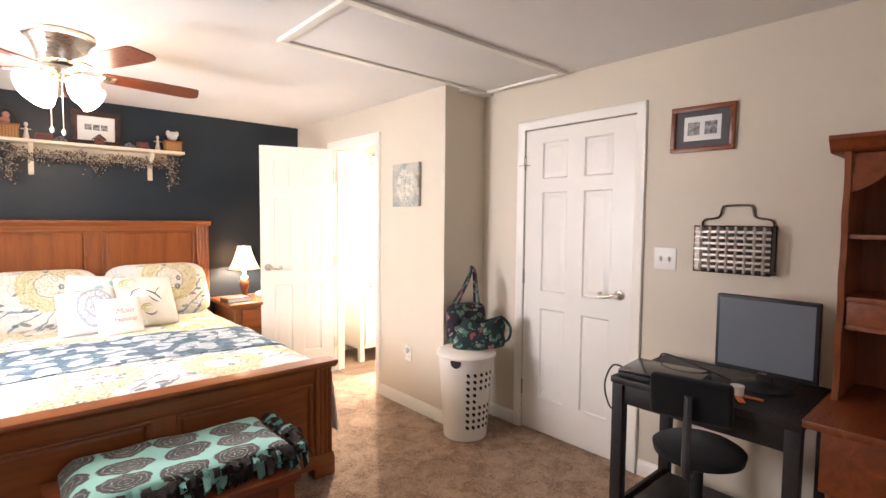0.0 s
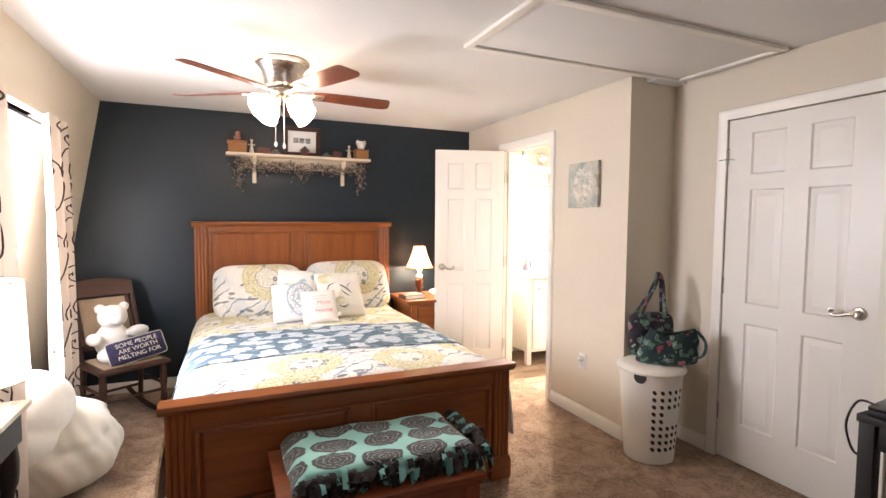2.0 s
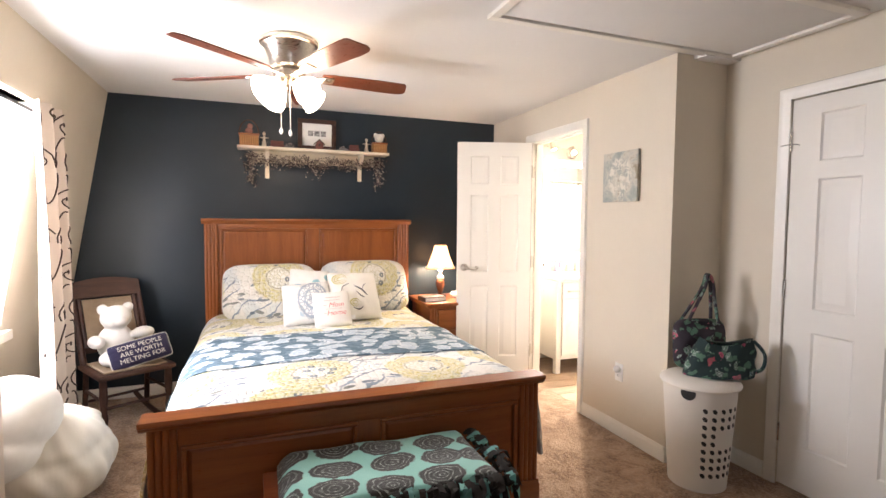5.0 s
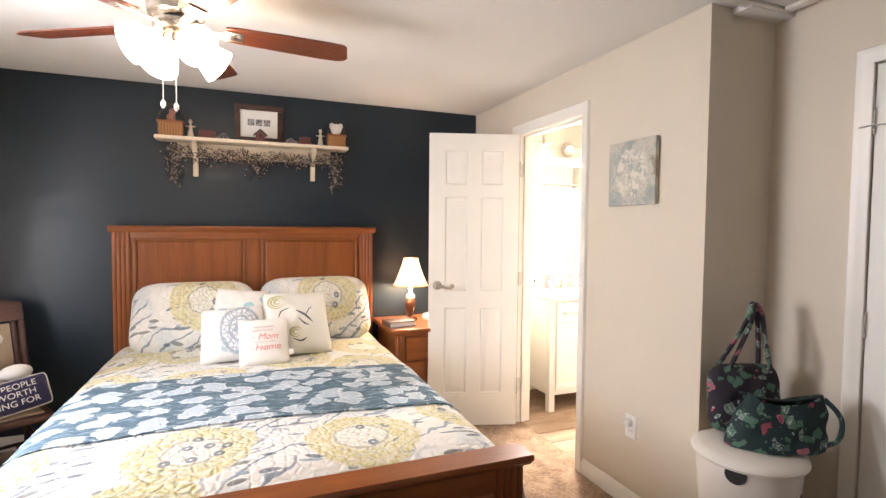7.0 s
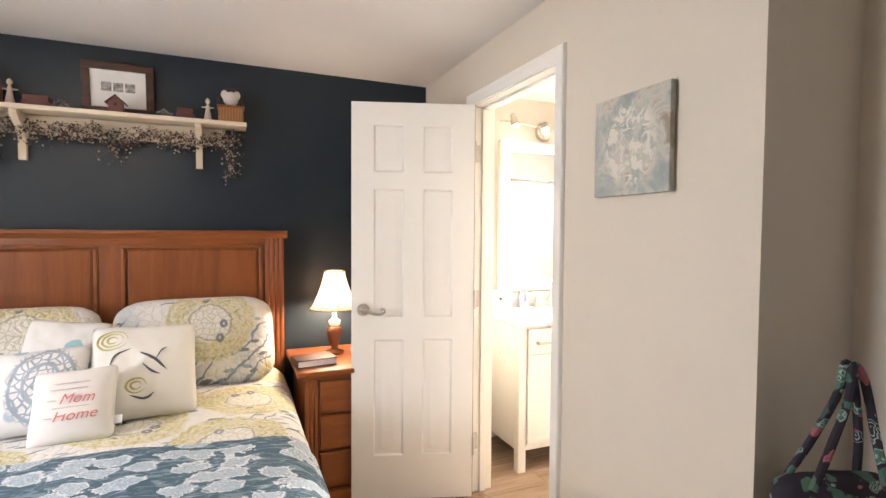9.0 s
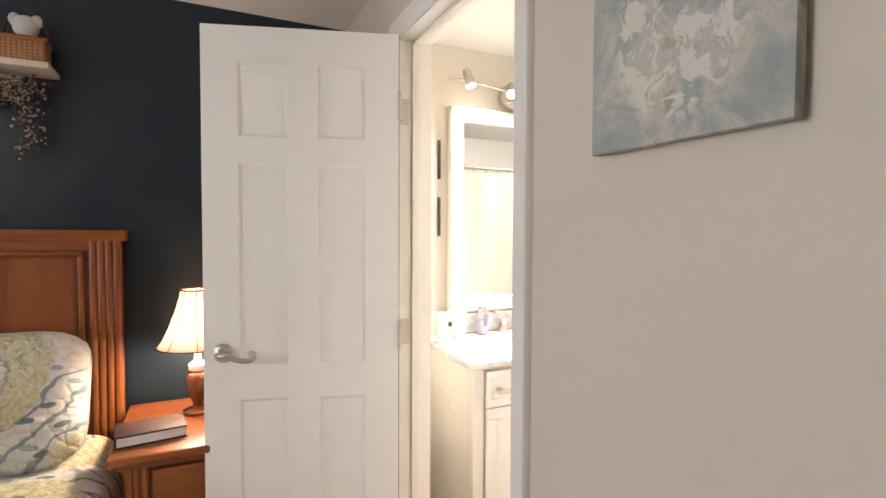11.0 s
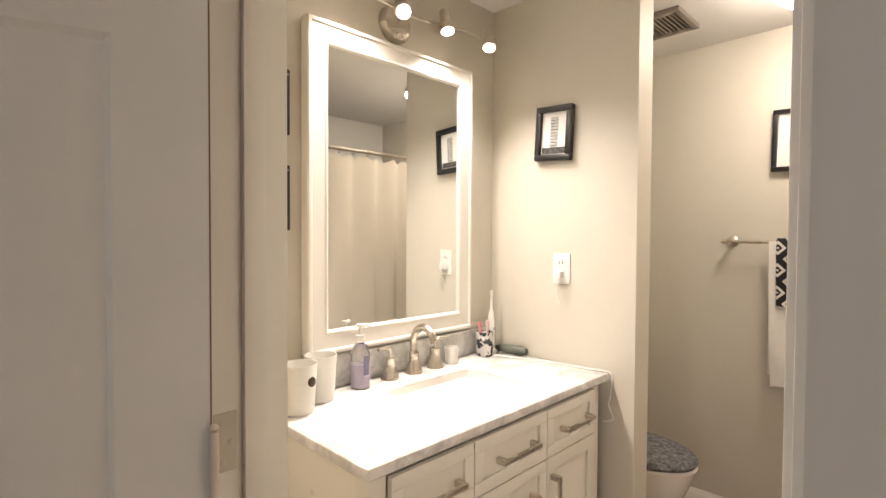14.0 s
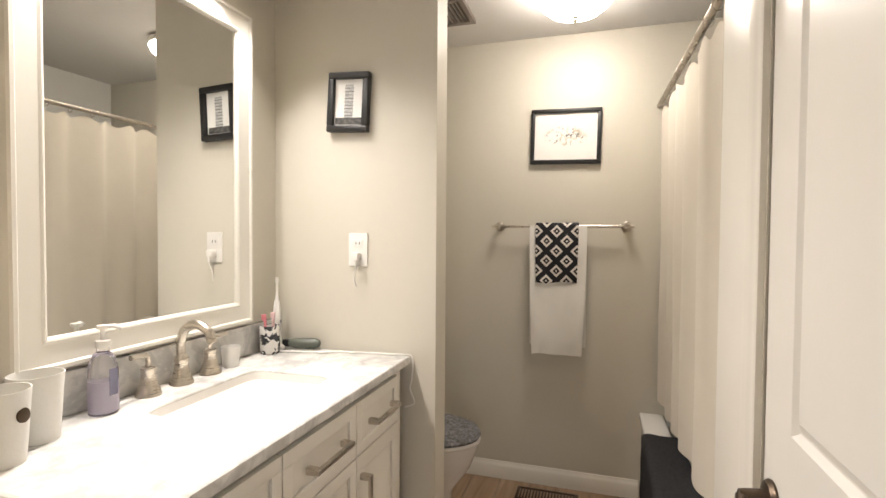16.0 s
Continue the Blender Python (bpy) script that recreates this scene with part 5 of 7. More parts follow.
wp("bottom_rail", box(cx0 + 0.0505, cx1 - 0.0505, cy0 + 0.001, cy0 + 0.0195, 0.13, 0.165, 0.002), M_CAB, vanity)
wp("top_rail", box(cx0 + 0.0505, cx1 - 0.0505, cy0 + 0.001, cy0 + 0.0195, 0.838, 0.849, 0.001), M_CAB, vanity)
def shaker(nm, x0, x1, z0, z1, rail=0.045):
    o = wp(nm, box(x0, x1, cy0 - 0.006, cy0 + 0.0005, z0, z1, 0.0008), M_CAB, vanity)
    for q in ((x0, x1, z0, z0 + rail), (x0, x1, z1 - rail, z1), (x0, x0 + rail, z0 + rail + 0.0003, z1 - rail - 0.0003), (x1 - rail, x1, z0 + rail + 0.0003, z1 - rail - 0.0003)):
        wp("rail", box(q[0], q[1], cy0 - 0.014, cy0 - 0.0061, q[2], q[3], 0.0015), M_CAB, o)
    return o
def bar_pull(parent, x, z, length, upright=False):
    h = length / 2
    q = box(-h, h, -0.034, -0.024, -0.006, 0.006, 0.0015)
    for s in (-1, 1):
        box(s * h - 0.008 - s * 0.008, s * h + 0.008 - s * 0.008, -0.0245, 0, -0.008, 0.008, 0.0015, bm=q)
    wp("bar_pull", moved(q, pose(x, cy0 - 0.0141, z, 0, 90 if upright else 0, 0)), M_NICKEL, parent, "brushed nickel bar pull")
c1, c2 = 3.203, 3.530
L, R = cx0 + 0.053, cx1 - 0.053
bar_pull(shaker("drawer_front", L, c1 - 0.003, 0.690, 0.836, 0.032), 3.063, 0.757, 0.16)
bar_pull(shaker("door", L, c1 - 0.003, 0.168, 0.686), c1 - 0.028, 0.56, 0.15, True)
for z0, z1 in ((0.690, 0.836), (0.432, 0.686), (0.168, 0.428)):
    bar_pull(shaker("drawer_front", c1 + 0.001, c2 - 0.001, z0, z1, 0.034), (c1 + c2) / 2 + 0.005, (z0 + z1) / 2 if z0 > 0.6 else z1 - 0.075, 0.17)
bar_pull(shaker("drawer_front", c2 + 0.003, R, 0.690, 0.836, 0.032), 3.685, 0.763, 0.17)
bar_pull(shaker("door", c2 + 0.003, R, 0.168, 0.686), c2 + 0.028, 0.56, 0.15, True)

def marble_mat():
    m = Mat("white_carrara_marble", 0.16)
    w = m.vadd(m.co, m.noise_rgb(2.2), 0.35)
    a = m.noise(5.0, 6, w, 0.62)
    vein = m.math("SUBTRACT", 1.0, m.step(m.math("ABSOLUTE", m.math("SUBTRACT", a, 0.5)), 0.0, 0.06))
    cl = m.noise(9, 5, w, 0.6)
    c = m.ramp(cl, (0.3, (0.50, 0.49, 0.47)), (0.5, (0.70, 0.69, 0.66)), (0.68, (0.79, 0.78, 0.75)))
    c = m.mix(m.math("MULTIPLY", vein, 0.45), c, (0.38, 0.38, 0.38))
    m.colour(c)
    m.rough(m.ramp(m.noise(20, 3), (0.3, (0.10,) * 3), (0.7, (0.22,) * 3)))
    return m.m
M_MARBLE = marble_mat()
top = thing("marble_countertop", pose(3.38, 4.45, VZ), "white grey-veined marble vanity top with undermount basin", "countertop")
SX, SY, SA, SB = 3.405, 4.435, 0.20, 0.135
def slab_with_hole(x0, x1, y0, y1, z0, z1):
    """A slab with a rounded basin hole and eased edges."""
    q = bmesh.new()
    n = 48
    def hole(a, r=1.0):
        ca, sa = math.cos(a), math.sin(a)
        k = (abs(ca) ** 9 + abs(sa) ** 9) ** (-1 / 9)
        return SX + SA * k * ca * r, SY + SB * k * sa * r
    def edge(a, inset):
        ca, sa = math.cos(a), math.sin(a)
        tx = ((x1 - inset if ca > 0 else x0 + inset) - SX) / ca if abs(ca) > 1e-9 else 1e9
        ty = ((y1 - inset if sa > 0 else y0 + inset) - SY) / sa if abs(sa) > 1e-9 else 1e9
        t = min(tx, ty)
        return SX + t * ca, SY + t * sa
    corner = [math.atan2(y - SY, x - SX) % math.tau for x in (x0, x1) for y in (y0, y1)]
    angs = sorted([k * math.tau / n for k in range(n)] + corner)
    rows = []
    for fn, z in ((lambda a: hole(a), z0), (lambda a: hole(a), z1 - 0.004), (lambda a: hole(a, 1.02), z1), (lambda a: edge(a, 0.007), z1), (lambda a: edge(a, 0.002), z1 - 0.003), (lambda a: edge(a, 0.0), z1 - 0.009), (lambda a: edge(a, 0.0), z0 + 0.004), (lambda a: edge(a, 0.004), z0)):
        rows.append([q.verts.new((*fn(a), z)) for a in angs])
    rows.append(rows[0])
    for p, r in zip(rows, rows[1:]):
        for i in range(len(angs)):
            j = (i + 1) % len(angs)
            q.faces.new((p[i], p[j], r[j], r[i]))
    return q
wp("slab", slab_with_hole(VX0, VX1, VY0, VY1, VZ - 0.0295, VZ), M_MARBLE, top, angle=30)
wp("backsplash", box(VX0 + 0.002, VX1 - 0.001, VY1 - 0.02, VY1, VZ + 0.0005, VZ + 0.10, 0.003), M_MARBLE, top)
def basin(u, v):
    a, r = u * math.tau, 1.0 - v
    ca, sa = math.cos(a), math.sin(a)
    k = (abs(ca) ** 9 + abs(sa) ** 9) ** (-1 / 9)
    s = 0.996 * (1 - 0.25 * v ** 1.5) * (1 if v < 0.75 else (1 - v) / 0.25 + 0.001)
    return (SX + SA * k * ca * s, SY + SB * k * sa * s, VZ - 0.008 - 0.10 * min(1, v / 0.75) ** 0.8)
wp("basin", sheet(48, 12, basin), M_PORC, top, "white porcelain undermount basin", angle=80)
wp("drain", moved(lathe([(0.022, 0), (0.02, 0.004), (0.006, 0.005)], 20), pose(SX, SY, VZ - 0.1075)), M_NICKEL, top)

# faucet, widespread
faucet = thing("faucet", pose(3.41, 4.655, VZ), "brushed nickel widespread faucet with lever handles", "faucet")
BELL = [(0.031, 0.0005), (0.030, 0.007), (0.026, 0.016), (0.020, 0.036), (0.0165, 0.058), (0.019, 0.064), (0.018, 0.072)]
part("spout_base", lathe(BELL + [(0.013, 0.080)], 28), M_NICKEL, faucet)
part("spout", tube(curve_pts([(0, 0, 0.06), (0, 0.002, 0.115), (0, -0.015, 0.150), (0, -0.05, 0.166), (0, -0.088, 0.150), (0, -0.104, 0.118)], 7), 0.0125, 14), M_NICKEL, faucet)
for s in (-1, 1):
    h = part("handle_base", moved(lathe(BELL, 28), pose(s * 0.105, 0, 0)), M_NICKEL, faucet)
    part("lever", tube(curve_pts([(s * 0.105, 0, 0.070), (s * 0.105, 0, 0.092), (s * 0.118, -0.004, 0.104), (s * 0.162, -0.010, 0.108)], 6), 0.0065, 10), M_NICKEL, h)

# mirror
MX0, MX1, MZ0, MZ1 = 3.012, 3.731, 0.995, 2.0
mir = thing("vanity_mirror", pose((MX0 + MX1) / 2, BATH_N, MZ0), "large wall mirror in a wide white moulded frame", "mirror")
def mitred(x0, x1, z0, z1, w, y):
    q = bmesh.new()
    rows = []
    for k, out in ((0.0, 0.0), (0.0, 0.030), (0.05, 0.036), (0.16, 0.036), (0.22, 0.031), (0.80, 0.030), (0.88, 0.033), (0.95, 0.031), (1.0, 0.026), (1.0, 0.0)):
        i = k * w
        rows.append([q.verts.new(p) for p in ((x0 + i, y - out, z0 + i), (x1 - i, y - out, z0 + i), (x1 - i, y - out, z1 - i), (x0 + i, y - out, z1 - i))])
    for p, r in zip(rows, rows[1:]):
        for i in range(4):
            q.faces.new((p[i], p[(i + 1) % 4], r[(i + 1) % 4], r[i]))
    return q
wp("mirror_frame", mitred(MX0, MX1, MZ0, MZ1, 0.073, BATH_N - 0.012), M_CAB, mir, "white lacquered frame", angle=20)
wp("backing", box(MX0 + 0.004, MX1 - 0.004, BATH_N - 0.0115, BATH_N - 0.001, MZ0 + 0.004, MZ1 - 0.004), M_CAB, mir)
wp("mirror_glass", box(MX0 + 0.0732, MX1 - 0.0732, BATH_N - 0.0345, BATH_N - 0.0118, MZ0 + 0.0732, MZ1 - 0.0732), M_MIRROR, mir, "silvered mirror glass")

# track light over the mirror
bar = thing("vanity_light", pose(3.37, BATH_N, 2.085), "nickel wavy-bar vanity light with four spot heads", "wall light")
wp("wall_plate", moved(lathe([(0.066, 0.0005), (0.066, 0.012), (0.055, 0.026), (0.02, 0.032)], 36), pose(3.37, BATH_N, 2.085, 90)), M_NICKEL, bar)
wp("stem", tube([(3.37, BATH_N - 0.03, 2.085), (3.37, BATH_N - 0.085, 2.10)], 0.008, 10), M_NICKEL, bar)
wave_pts = [(2.985 + 0.83 * k / 40, BATH_N - 0.085 + 0.012 * math.sin(k / 40 * 12), 2.105 + 0.016 * math.sin(k / 40 * 9.5 + 0.6)) for k in range(41)]
wp("wavy_bar", tube(wave_pts, 0.0055, 8), M_NICKEL, bar)
M_SPOT = Mat("lit_spot_lens", 0.3).glow((1.0, 0.86, 0.66), 60).m
SPOTS = (3.085, 3.31, 3.535, 3.745)
for k, x in enumerate(SPOTS):
    q = wave_pts[min(40, max(0, round((x - 2.985) / 0.83 * 40)))]
    eye = Vector((x, q[1] - 0.02, q[2]))
    aim = Vector(((3.35, 4.40, 1.0), (2.55, 3.35, 0.55), (3.50, 4.36, 1.0), (3.45, 4.36, 1.0))[k])
    m = look(eye, aim)
    hd = wp("spot_head", moved(lathe([(0.012, -0.005), (0.027, 0.0), (0.027, 0.02), (0.022, 0.04), (0.020, 0.075), (0.012, 0.082)], 24), m @ pose(0, 0, -0.03)), M_NICKEL, bar, "small nickel spot head, lit")
    wp("lens", moved(lathe([(0.0225, -0.004), (0.0225, -0.0005), (0.015, 0.0)], 20), m @ pose(0, 0, -0.032)), M_SPOT, hd)
    wp("swivel", tube([q, (x, q[1] - 0.012, q[2])], 0.008, 8), M_NICKEL, hd)
    spot_lamp("vanity_spot", m @ Vector((0, 0, -0.040)), aim, BATH_W * (0.80, 1.15, 0.75, 0.36)[k], (1.0, 0.92, 0.81), (130, 130, 120, 110)[k], 1.0)

# pictures, switches
def switch(name, m, label, kind="toggle", w=0.072):
    o = thing(name, m, label, "switch")
    part("plate", box(-w / 2, w / 2, -0.006, -0.0003, -0.058, 0.058, 0.003), M_WHITE, o)
    xs = (0,) if w < 0.1 else (-0.023, 0.023)
    for x in xs:
        if kind == "toggle":
            part("toggle", moved(box(-0.005, 0.005, -0.014, 0, -0.010, 0.010, 0.002), pose(x, -0.006, 0, 18)), M_WHITE, o)
            part("toggle_slot", box(x - 0.007, x + 0.007, -0.0066, -0.006, -0.014, 0.014), plastic("switch_slot", (0.5, 0.47, 0.42)), o)
        else:
            for z in (-0.022, 0.022):
                r = part("receptacle", box(x - 0.017, x + 0.017, -0.0085, -0.006, z - 0.014, z + 0.014, 0.004), M_WHITE, o)
                # slots are black bars laid on the face for their dark insides
                part("slots", join(box(x - 0.008, x - 0.005, -0.0088, -0.0084, z - 0.005, z + 0.005), box(x + 0.005, x + 0.008, -0.0088, -0.0084, z - 0.005, z + 0.005)), M_BLACKP, r)
    return o
EASTW = -90   # on a wall that faces -x
sw = switch("bath_outlet", pose(STUB_X, 4.378, 1.237, 0, 0, EASTW), "white duplex outlet above the vanity", "outlet")
cable = solid("hair_dryer_cord", tube(curve_pts([(3.80, 4.62, 0.886), (3.83, 4.50, 0.885), (3.87, 4.36, 0.886), (3.885, 4.24, 0.885), (3.897, 4.205, 0.884), (3.9085, 4.173, 0.873), (3.905, 4.173, 0.80), (3.895, 4.175, 0.77), (3.905, 4.163, 0.72), (3.909, 4.20, 0.70)], 6), 0.0028, 7), M_WHITE, "white cord hanging over the vanity corner", "cord")

charger = thing("charger_plug", pose(STUB_X - 0.0086, 4.378, 1.215, 0, 0, EASTW), "small white charger plug with a short cord", "plug")
part("plug_body", box(-0.013, 0.013, -0.028, -0.0003, -0.014, 0.012, 0.004), M_WHITE, charger)
part("cord", tube(curve_pts([(0.0, -0.020, -0.013), (0.004, -0.021, -0.04), (-0.006, -0.014, -0.075), (-0.001, -0.006, -0.11)], 6), 0.0022, 7), M_WHITE, charger)

def photo_frame(m):
    o = picture("photo_frame", m, 0.155, 0.205, 0.028, 0.022, M_BLKFRAME, "black framed tower photograph on the bathroom wall", [(-0.052, 0.052, -0.078, 0.078, M_PAPER)])
    tower = bmesh.new()
    box(-0.016, 0.016, -0.0141, -0.0135, -0.052, 0.062, bm=tower)
    part("tower_print", tower, photo_mat("tower_print", (0.28, 0.28, 0.28), (0.66, 0.66, 0.64), 90), o, "grey tower in the photograph")
    bands = bmesh.new()
    for k in range(9):
        box(-0.018, 0.018, -0.0146, -0.01411, -0.046 + 0.0118 * k, -0.0438 + 0.0118 * k, bm=bands)
    box(-0.050, 0.050, -0.0146, -0.0141, -0.076, -0.052, bm=bands)
    part("dark_print", bands, photo_mat("dark_print", (0.01, 0.01, 0.01), (0.16, 0.16, 0.15), 60), o)
    return o
photo_frame(pose(STUB_X, 4.41, 1.748, 0, 3, EASTW))
def sketch_mat():
    m = Mat("pencil_sketch", 0.8)
    x, y, z = m.xyz()
    w = m.noise(24, 5, m.scaled(1, 1, 1), 0.6, 1.5)
    d = m.math("ADD", m.math("POWER", m.math("MULTIPLY", x, 9.0), 2.0), m.math("POWER", m.math("MULTIPLY", z, 19.0), 2.0))
    zone = m.math("SUBTRACT", 1.0, m.step(d, 0.5, 1.1))
    c = m.mix(m.math("MULTIPLY", zone, m.step(w, 0.48, 0.62)), (0.80, 0.78, 0.74), (0.50, 0.45, 0.36))
    m.colour(m.mix(m.math("MULTIPLY", zone, m.step(m.noise(50, 4), 0.56, 0.64)), c, (0.20, 0.20, 0.19)))
    return m.m
picture("framed_sketch", pose(BATH_E, 3.74, 1.79, 0, 1.2, EASTW), 0.345, 0.275, 0.025, 0.020, M_BLKFRAME, "black framed pencil sketch over the towel bar", [(-0.15, 0.15, -0.115, 0.115, sketch_mat())])
for z in (1.741, 1.465):
    st_ = thing("wall_strip", pose(2.968, BATH_N, z), "slim black metal strip mounted beside the mirror", "wall strip", "black wall strips")
    part("strip", box(-0.0065, 0.0065, -0.012, -0.0005, -0.094, 0.094, 0.002), M_BLKFRAME, st_)
    part("screw", moved(lathe([(0.003, 0), (0.002, 0.001)], 10), pose(0, -0.0121, 0.08, 90)), M_CHROME, st_)

# towel bar and towels
tb = thing("towel_bar", pose(BATH_E, 3.755, 1.338), "brushed nickel towel bar on the wall", "towel bar")
TBX = BATH_E - 0.062
wp("bar", tube([(TBX, 4.10, 1.338), (TBX, 3.41, 1.338)], 0.0075, 12), M_NICKEL, tb)
for y in (4.067, 3.444):
    p = wp("post", tube([(BATH_E - 0.012, y, 1.338), (TBX - 0.010, y, 1.338)], 0.012, 14), M_NICKEL, tb)
    wp("flange", moved(lathe([(0.026, 0.0004), (0.026, 0.006), (0.016, 0.014), (0.012, 0.02)], 24), pose(BATH_E, y, 1.338, 0, -90, 0)), M_NICKEL, p)
def draped(y0, y1, zf, zb, off, flare, nz=30, ny=14, seed=0):
    """Cloth folded over the bar: down the front (away from the wall) and the back."""
    def f(u, v):
        y = y0 + (y1 - y0) * u
        ln_f, ln_b = 1.338 - zf, 1.338 - zb
        s = v * (ln_f + ln_b + 0.05)
        r = 0.0085 + off
        wob = noise.noise(Vector((y * 9, seed, s * 2.5)))
        if s < ln_f:
            d = ln_f - s
            z = 1.338 - d
            x = TBX - r - abs(0.045 * wob) * (d / ln_f) - 0.012 * d
            y += flare * (u - 0.5) * (d / ln_f) ** 1.5
        elif s < ln_f + 0.05:
            a = math.pi * (s - ln_f) / 0.05
            x, z = TBX - r * math.cos(a), 1.338 + r * math.sin(a)
        else:
            d = s - ln_f - 0.05
            x, z = TBX + r + 0.004 * wob, 1.338 - d
        z += 0.03 * wob * max(0, 1 - v * 6)
        return (x, y, z)
    return sheet(ny, nz, f, 0.005)
solid("white_towel", draped(3.628, 3.905, 0.70, 0.74, 0.003, -0.035, seed=3), cloth("white_terry", (0.79, 0.77, 0.72), 420, 0.06, 0.95, 0.8), "white terry bath towel hanging on the bar", "towel", angle=80)
def diamond_mat():
    m = Mat("black_white_jacquard", 0.9, 0, 0.2)
    x, y, z = m.xyz()
    p, q = 1 / 0.098, 1 / 0.098
    def cell(v, k, o):
        return m.math("ABSOLUTE", m.math("SUBTRACT", m.math("FRACT", m.math("ADD", m.math("MULTIPLY", v, k), o)), 0.5))
    def rings(o):
        d = m.math("ADD", cell(y, p, o[0]), cell(z, q, o[1]))
        return m.math("MAXIMUM", m.band(d, 0.185, 0.315, 0.015), m.math("SUBTRACT", 1.0, m.step(d, 0.05, 0.07)))
    a = m.math("MAXIMUM", rings((0.02, 0.10)), rings((0.52, 0.60)))
    m.colour(m.mix(a, (0.022, 0.021, 0.024), (0.66, 0.63, 0.58)))
    m.bump(m.noise(420, 2), 0.6, 0.002)
    return m.m
solid("patterned_hand_towel", draped(3.667, 3.876, 1.06, 1.10, 0.0095, -0.01, seed=9), diamond_mat(), "black and white diamond-pattern hand towel over the bath towel", "towel", angle=80)

# toilet
TX = 4.43
toilet = thing("toilet", pose(TX, 4.38, 0), "white porcelain toilet with a grey fuzzy lid cover", "toilet")
def bowl_ring(cy, a, b_, z, n=36):
    return [(a * math.sin(k * math.tau / n), cy - b_ * math.cos(k * math.tau / n) * (1.0 if math.cos(k * math.tau / n) > 0 else 0.75), z) for k in range(n)]
def loft(rings):
    q = bmesh.new()
    rr = [[q.verts.new(p) for p in r] for r in rings]
    n = len(rr[0])
    for p, s in zip(rr, rr[1:]):
        for k in range(n):
            q.faces.new((p[k], p[(k + 1) % n], s[(k + 1) % n], s[k]))
    q.faces.new(rr[0][::-1])
    q.faces.new(rr[-1])
    return q
part("bowl", loft([bowl_ring(0.02, 0.12, 0.23, 0.001), bowl_ring(0.02, 0.105, 0.21, 0.06), bowl_ring(0.0, 0.10, 0.20, 0.16), bowl_ring(-0.03, 0.14, 0.25, 0.27), bowl_ring(-0.04, 0.178, 0.275, 0.36), bowl_ring(-0.04, 0.182, 0.28, 0.385)]), M_PORC, toilet)
part("seat", loft([bowl_ring(-0.04, 0.184, 0.283, 0.386), bowl_ring(-0.04, 0.188, 0.287, 0.395), bowl_ring(-0.04, 0.184, 0.283, 0.404)]), M_WHITE, toilet)
lidm = Mat("grey_shag", 0.95, 0, 0.1)
lidm.colour(lidm.ramp(lidm.noise(60, 4), (0.3, (0.10, 0.10, 0.105)), (0.6, (0.27, 0.27, 0.28)), (0.8, (0.42, 0.42, 0.43)))).bump(lidm.noise(110, 3), 1.0, 0.012)
part("lid_cover", loft([bowl_ring(-0.04, 0.182, 0.280, 0.405), bowl_ring(-0.04, 0.190, 0.288, 0.418), bowl_ring(-0.04, 0.180, 0.278, 0.433), bowl_ring(-0.04, 0.12, 0.2, 0.441)]), lidm.m, toilet, "grey shaggy lid cover")
part("tank", box(-0.20, 0.20, 0.175, 0.365, 0.38, 0.74, 0.02, 3), M_PORC, toilet)
part("tank_lid", box(-0.21, 0.21, 0.165, 0.368, 0.7405, 0.775, 0.012, 3), M_PORC, toilet)
part("tank_foot", box(-0.11, 0.11, 0.10, 0.36, 0.001, 0.379, 0.02, 3), M_PORC, toilet)
part("flush_handle", tube([(-0.15, 0.17, 0.69), (-0.15, 0.155, 0.69), (-0.09, 0.15, 0.685)], 0.006, 8), M_CHROME, toilet)

# tub, mat, curtain
tub = thing("bathtub", pose(4.2, 3.0, 0), "white alcove bathtub with a rounded rim", "bathtub")
wp("apron", box(3.534, BATH_E - 0.003, 3.325, 3.362, 0.001, 0.40, 0.006), M_PORC, tub)
wp("rim", join(box(3.534, BATH_E - 0.003, 3.26, 3.372, 0.40, 0.432, 0.012, 3), box(3.534, BATH_E - 0.003, 2.604, 2.68, 0.40, 0.432, 0.012, 3)), M_PORC, tub)
wp("end_ledge", join(box(3.534, 3.60, 2.6805, 3.2595, 0.40, 0.43, 0.01), box(BATH_E - 0.08, BATH_E - 0.003, 2.6805, 3.2595, 0.40, 0.43, 0.01)), M_PORC, tub)
wp("basin", box(3.55, BATH_E - 0.02, 2.62, 3.3245, 0.001, 0.12, 0.01), M_PORC, tub)
matm = Mat("charcoal_bath_mat", 0.95, 0, 0.1)
matm.colour(matm.mix(matm.noise(80, 3), (0.035, 0.035, 0.038), (0.075, 0.075, 0.08))).bump(matm.wave(55, 1.5, None, "X"), 0.9, 0.006)
def over_rim(u, v):
    x = 3.93 + 0.66 * u
    s = v * 0.56
    e = 0.016 + 0.006 * noise.noise(Vector((x * 7, v * 6, 0)))
    if s < 0.36:
        return (x, 3.374 + e, 0.432 - 0.36 + s)
    if s < 0.40:
        a = (s - 0.36) / 0.04 * math.pi / 2
        return (x, 3.374 + e * math.cos(a) - 0.006 * (1 - math.cos(a)), 0.433 + e * math.sin(a))
    return (x, 3.374 - (s - 0.40) * 0.85, 0.434 + e)
solid("bath_mat", sheet(30, 30, over_rim, 0.008), matm.m, "charcoal ribbed bath mat draped over the tub rim", "bath mat", angle=80)
rod = thing("shower_rod", pose(4.2, 3.29, 1.915), "nickel shower curtain rod with hook rings", "curtain rod")
RODY = lambda x: 3.275 + 0.03 * (x - 3.48) / 1.45
wp("rod", tube([(3.5305, RODY(3.53), 1.915), (BATH_E - 0.0005, RODY(BATH_E), 1.915)], 0.0125, 14), M_NICKEL, rod)
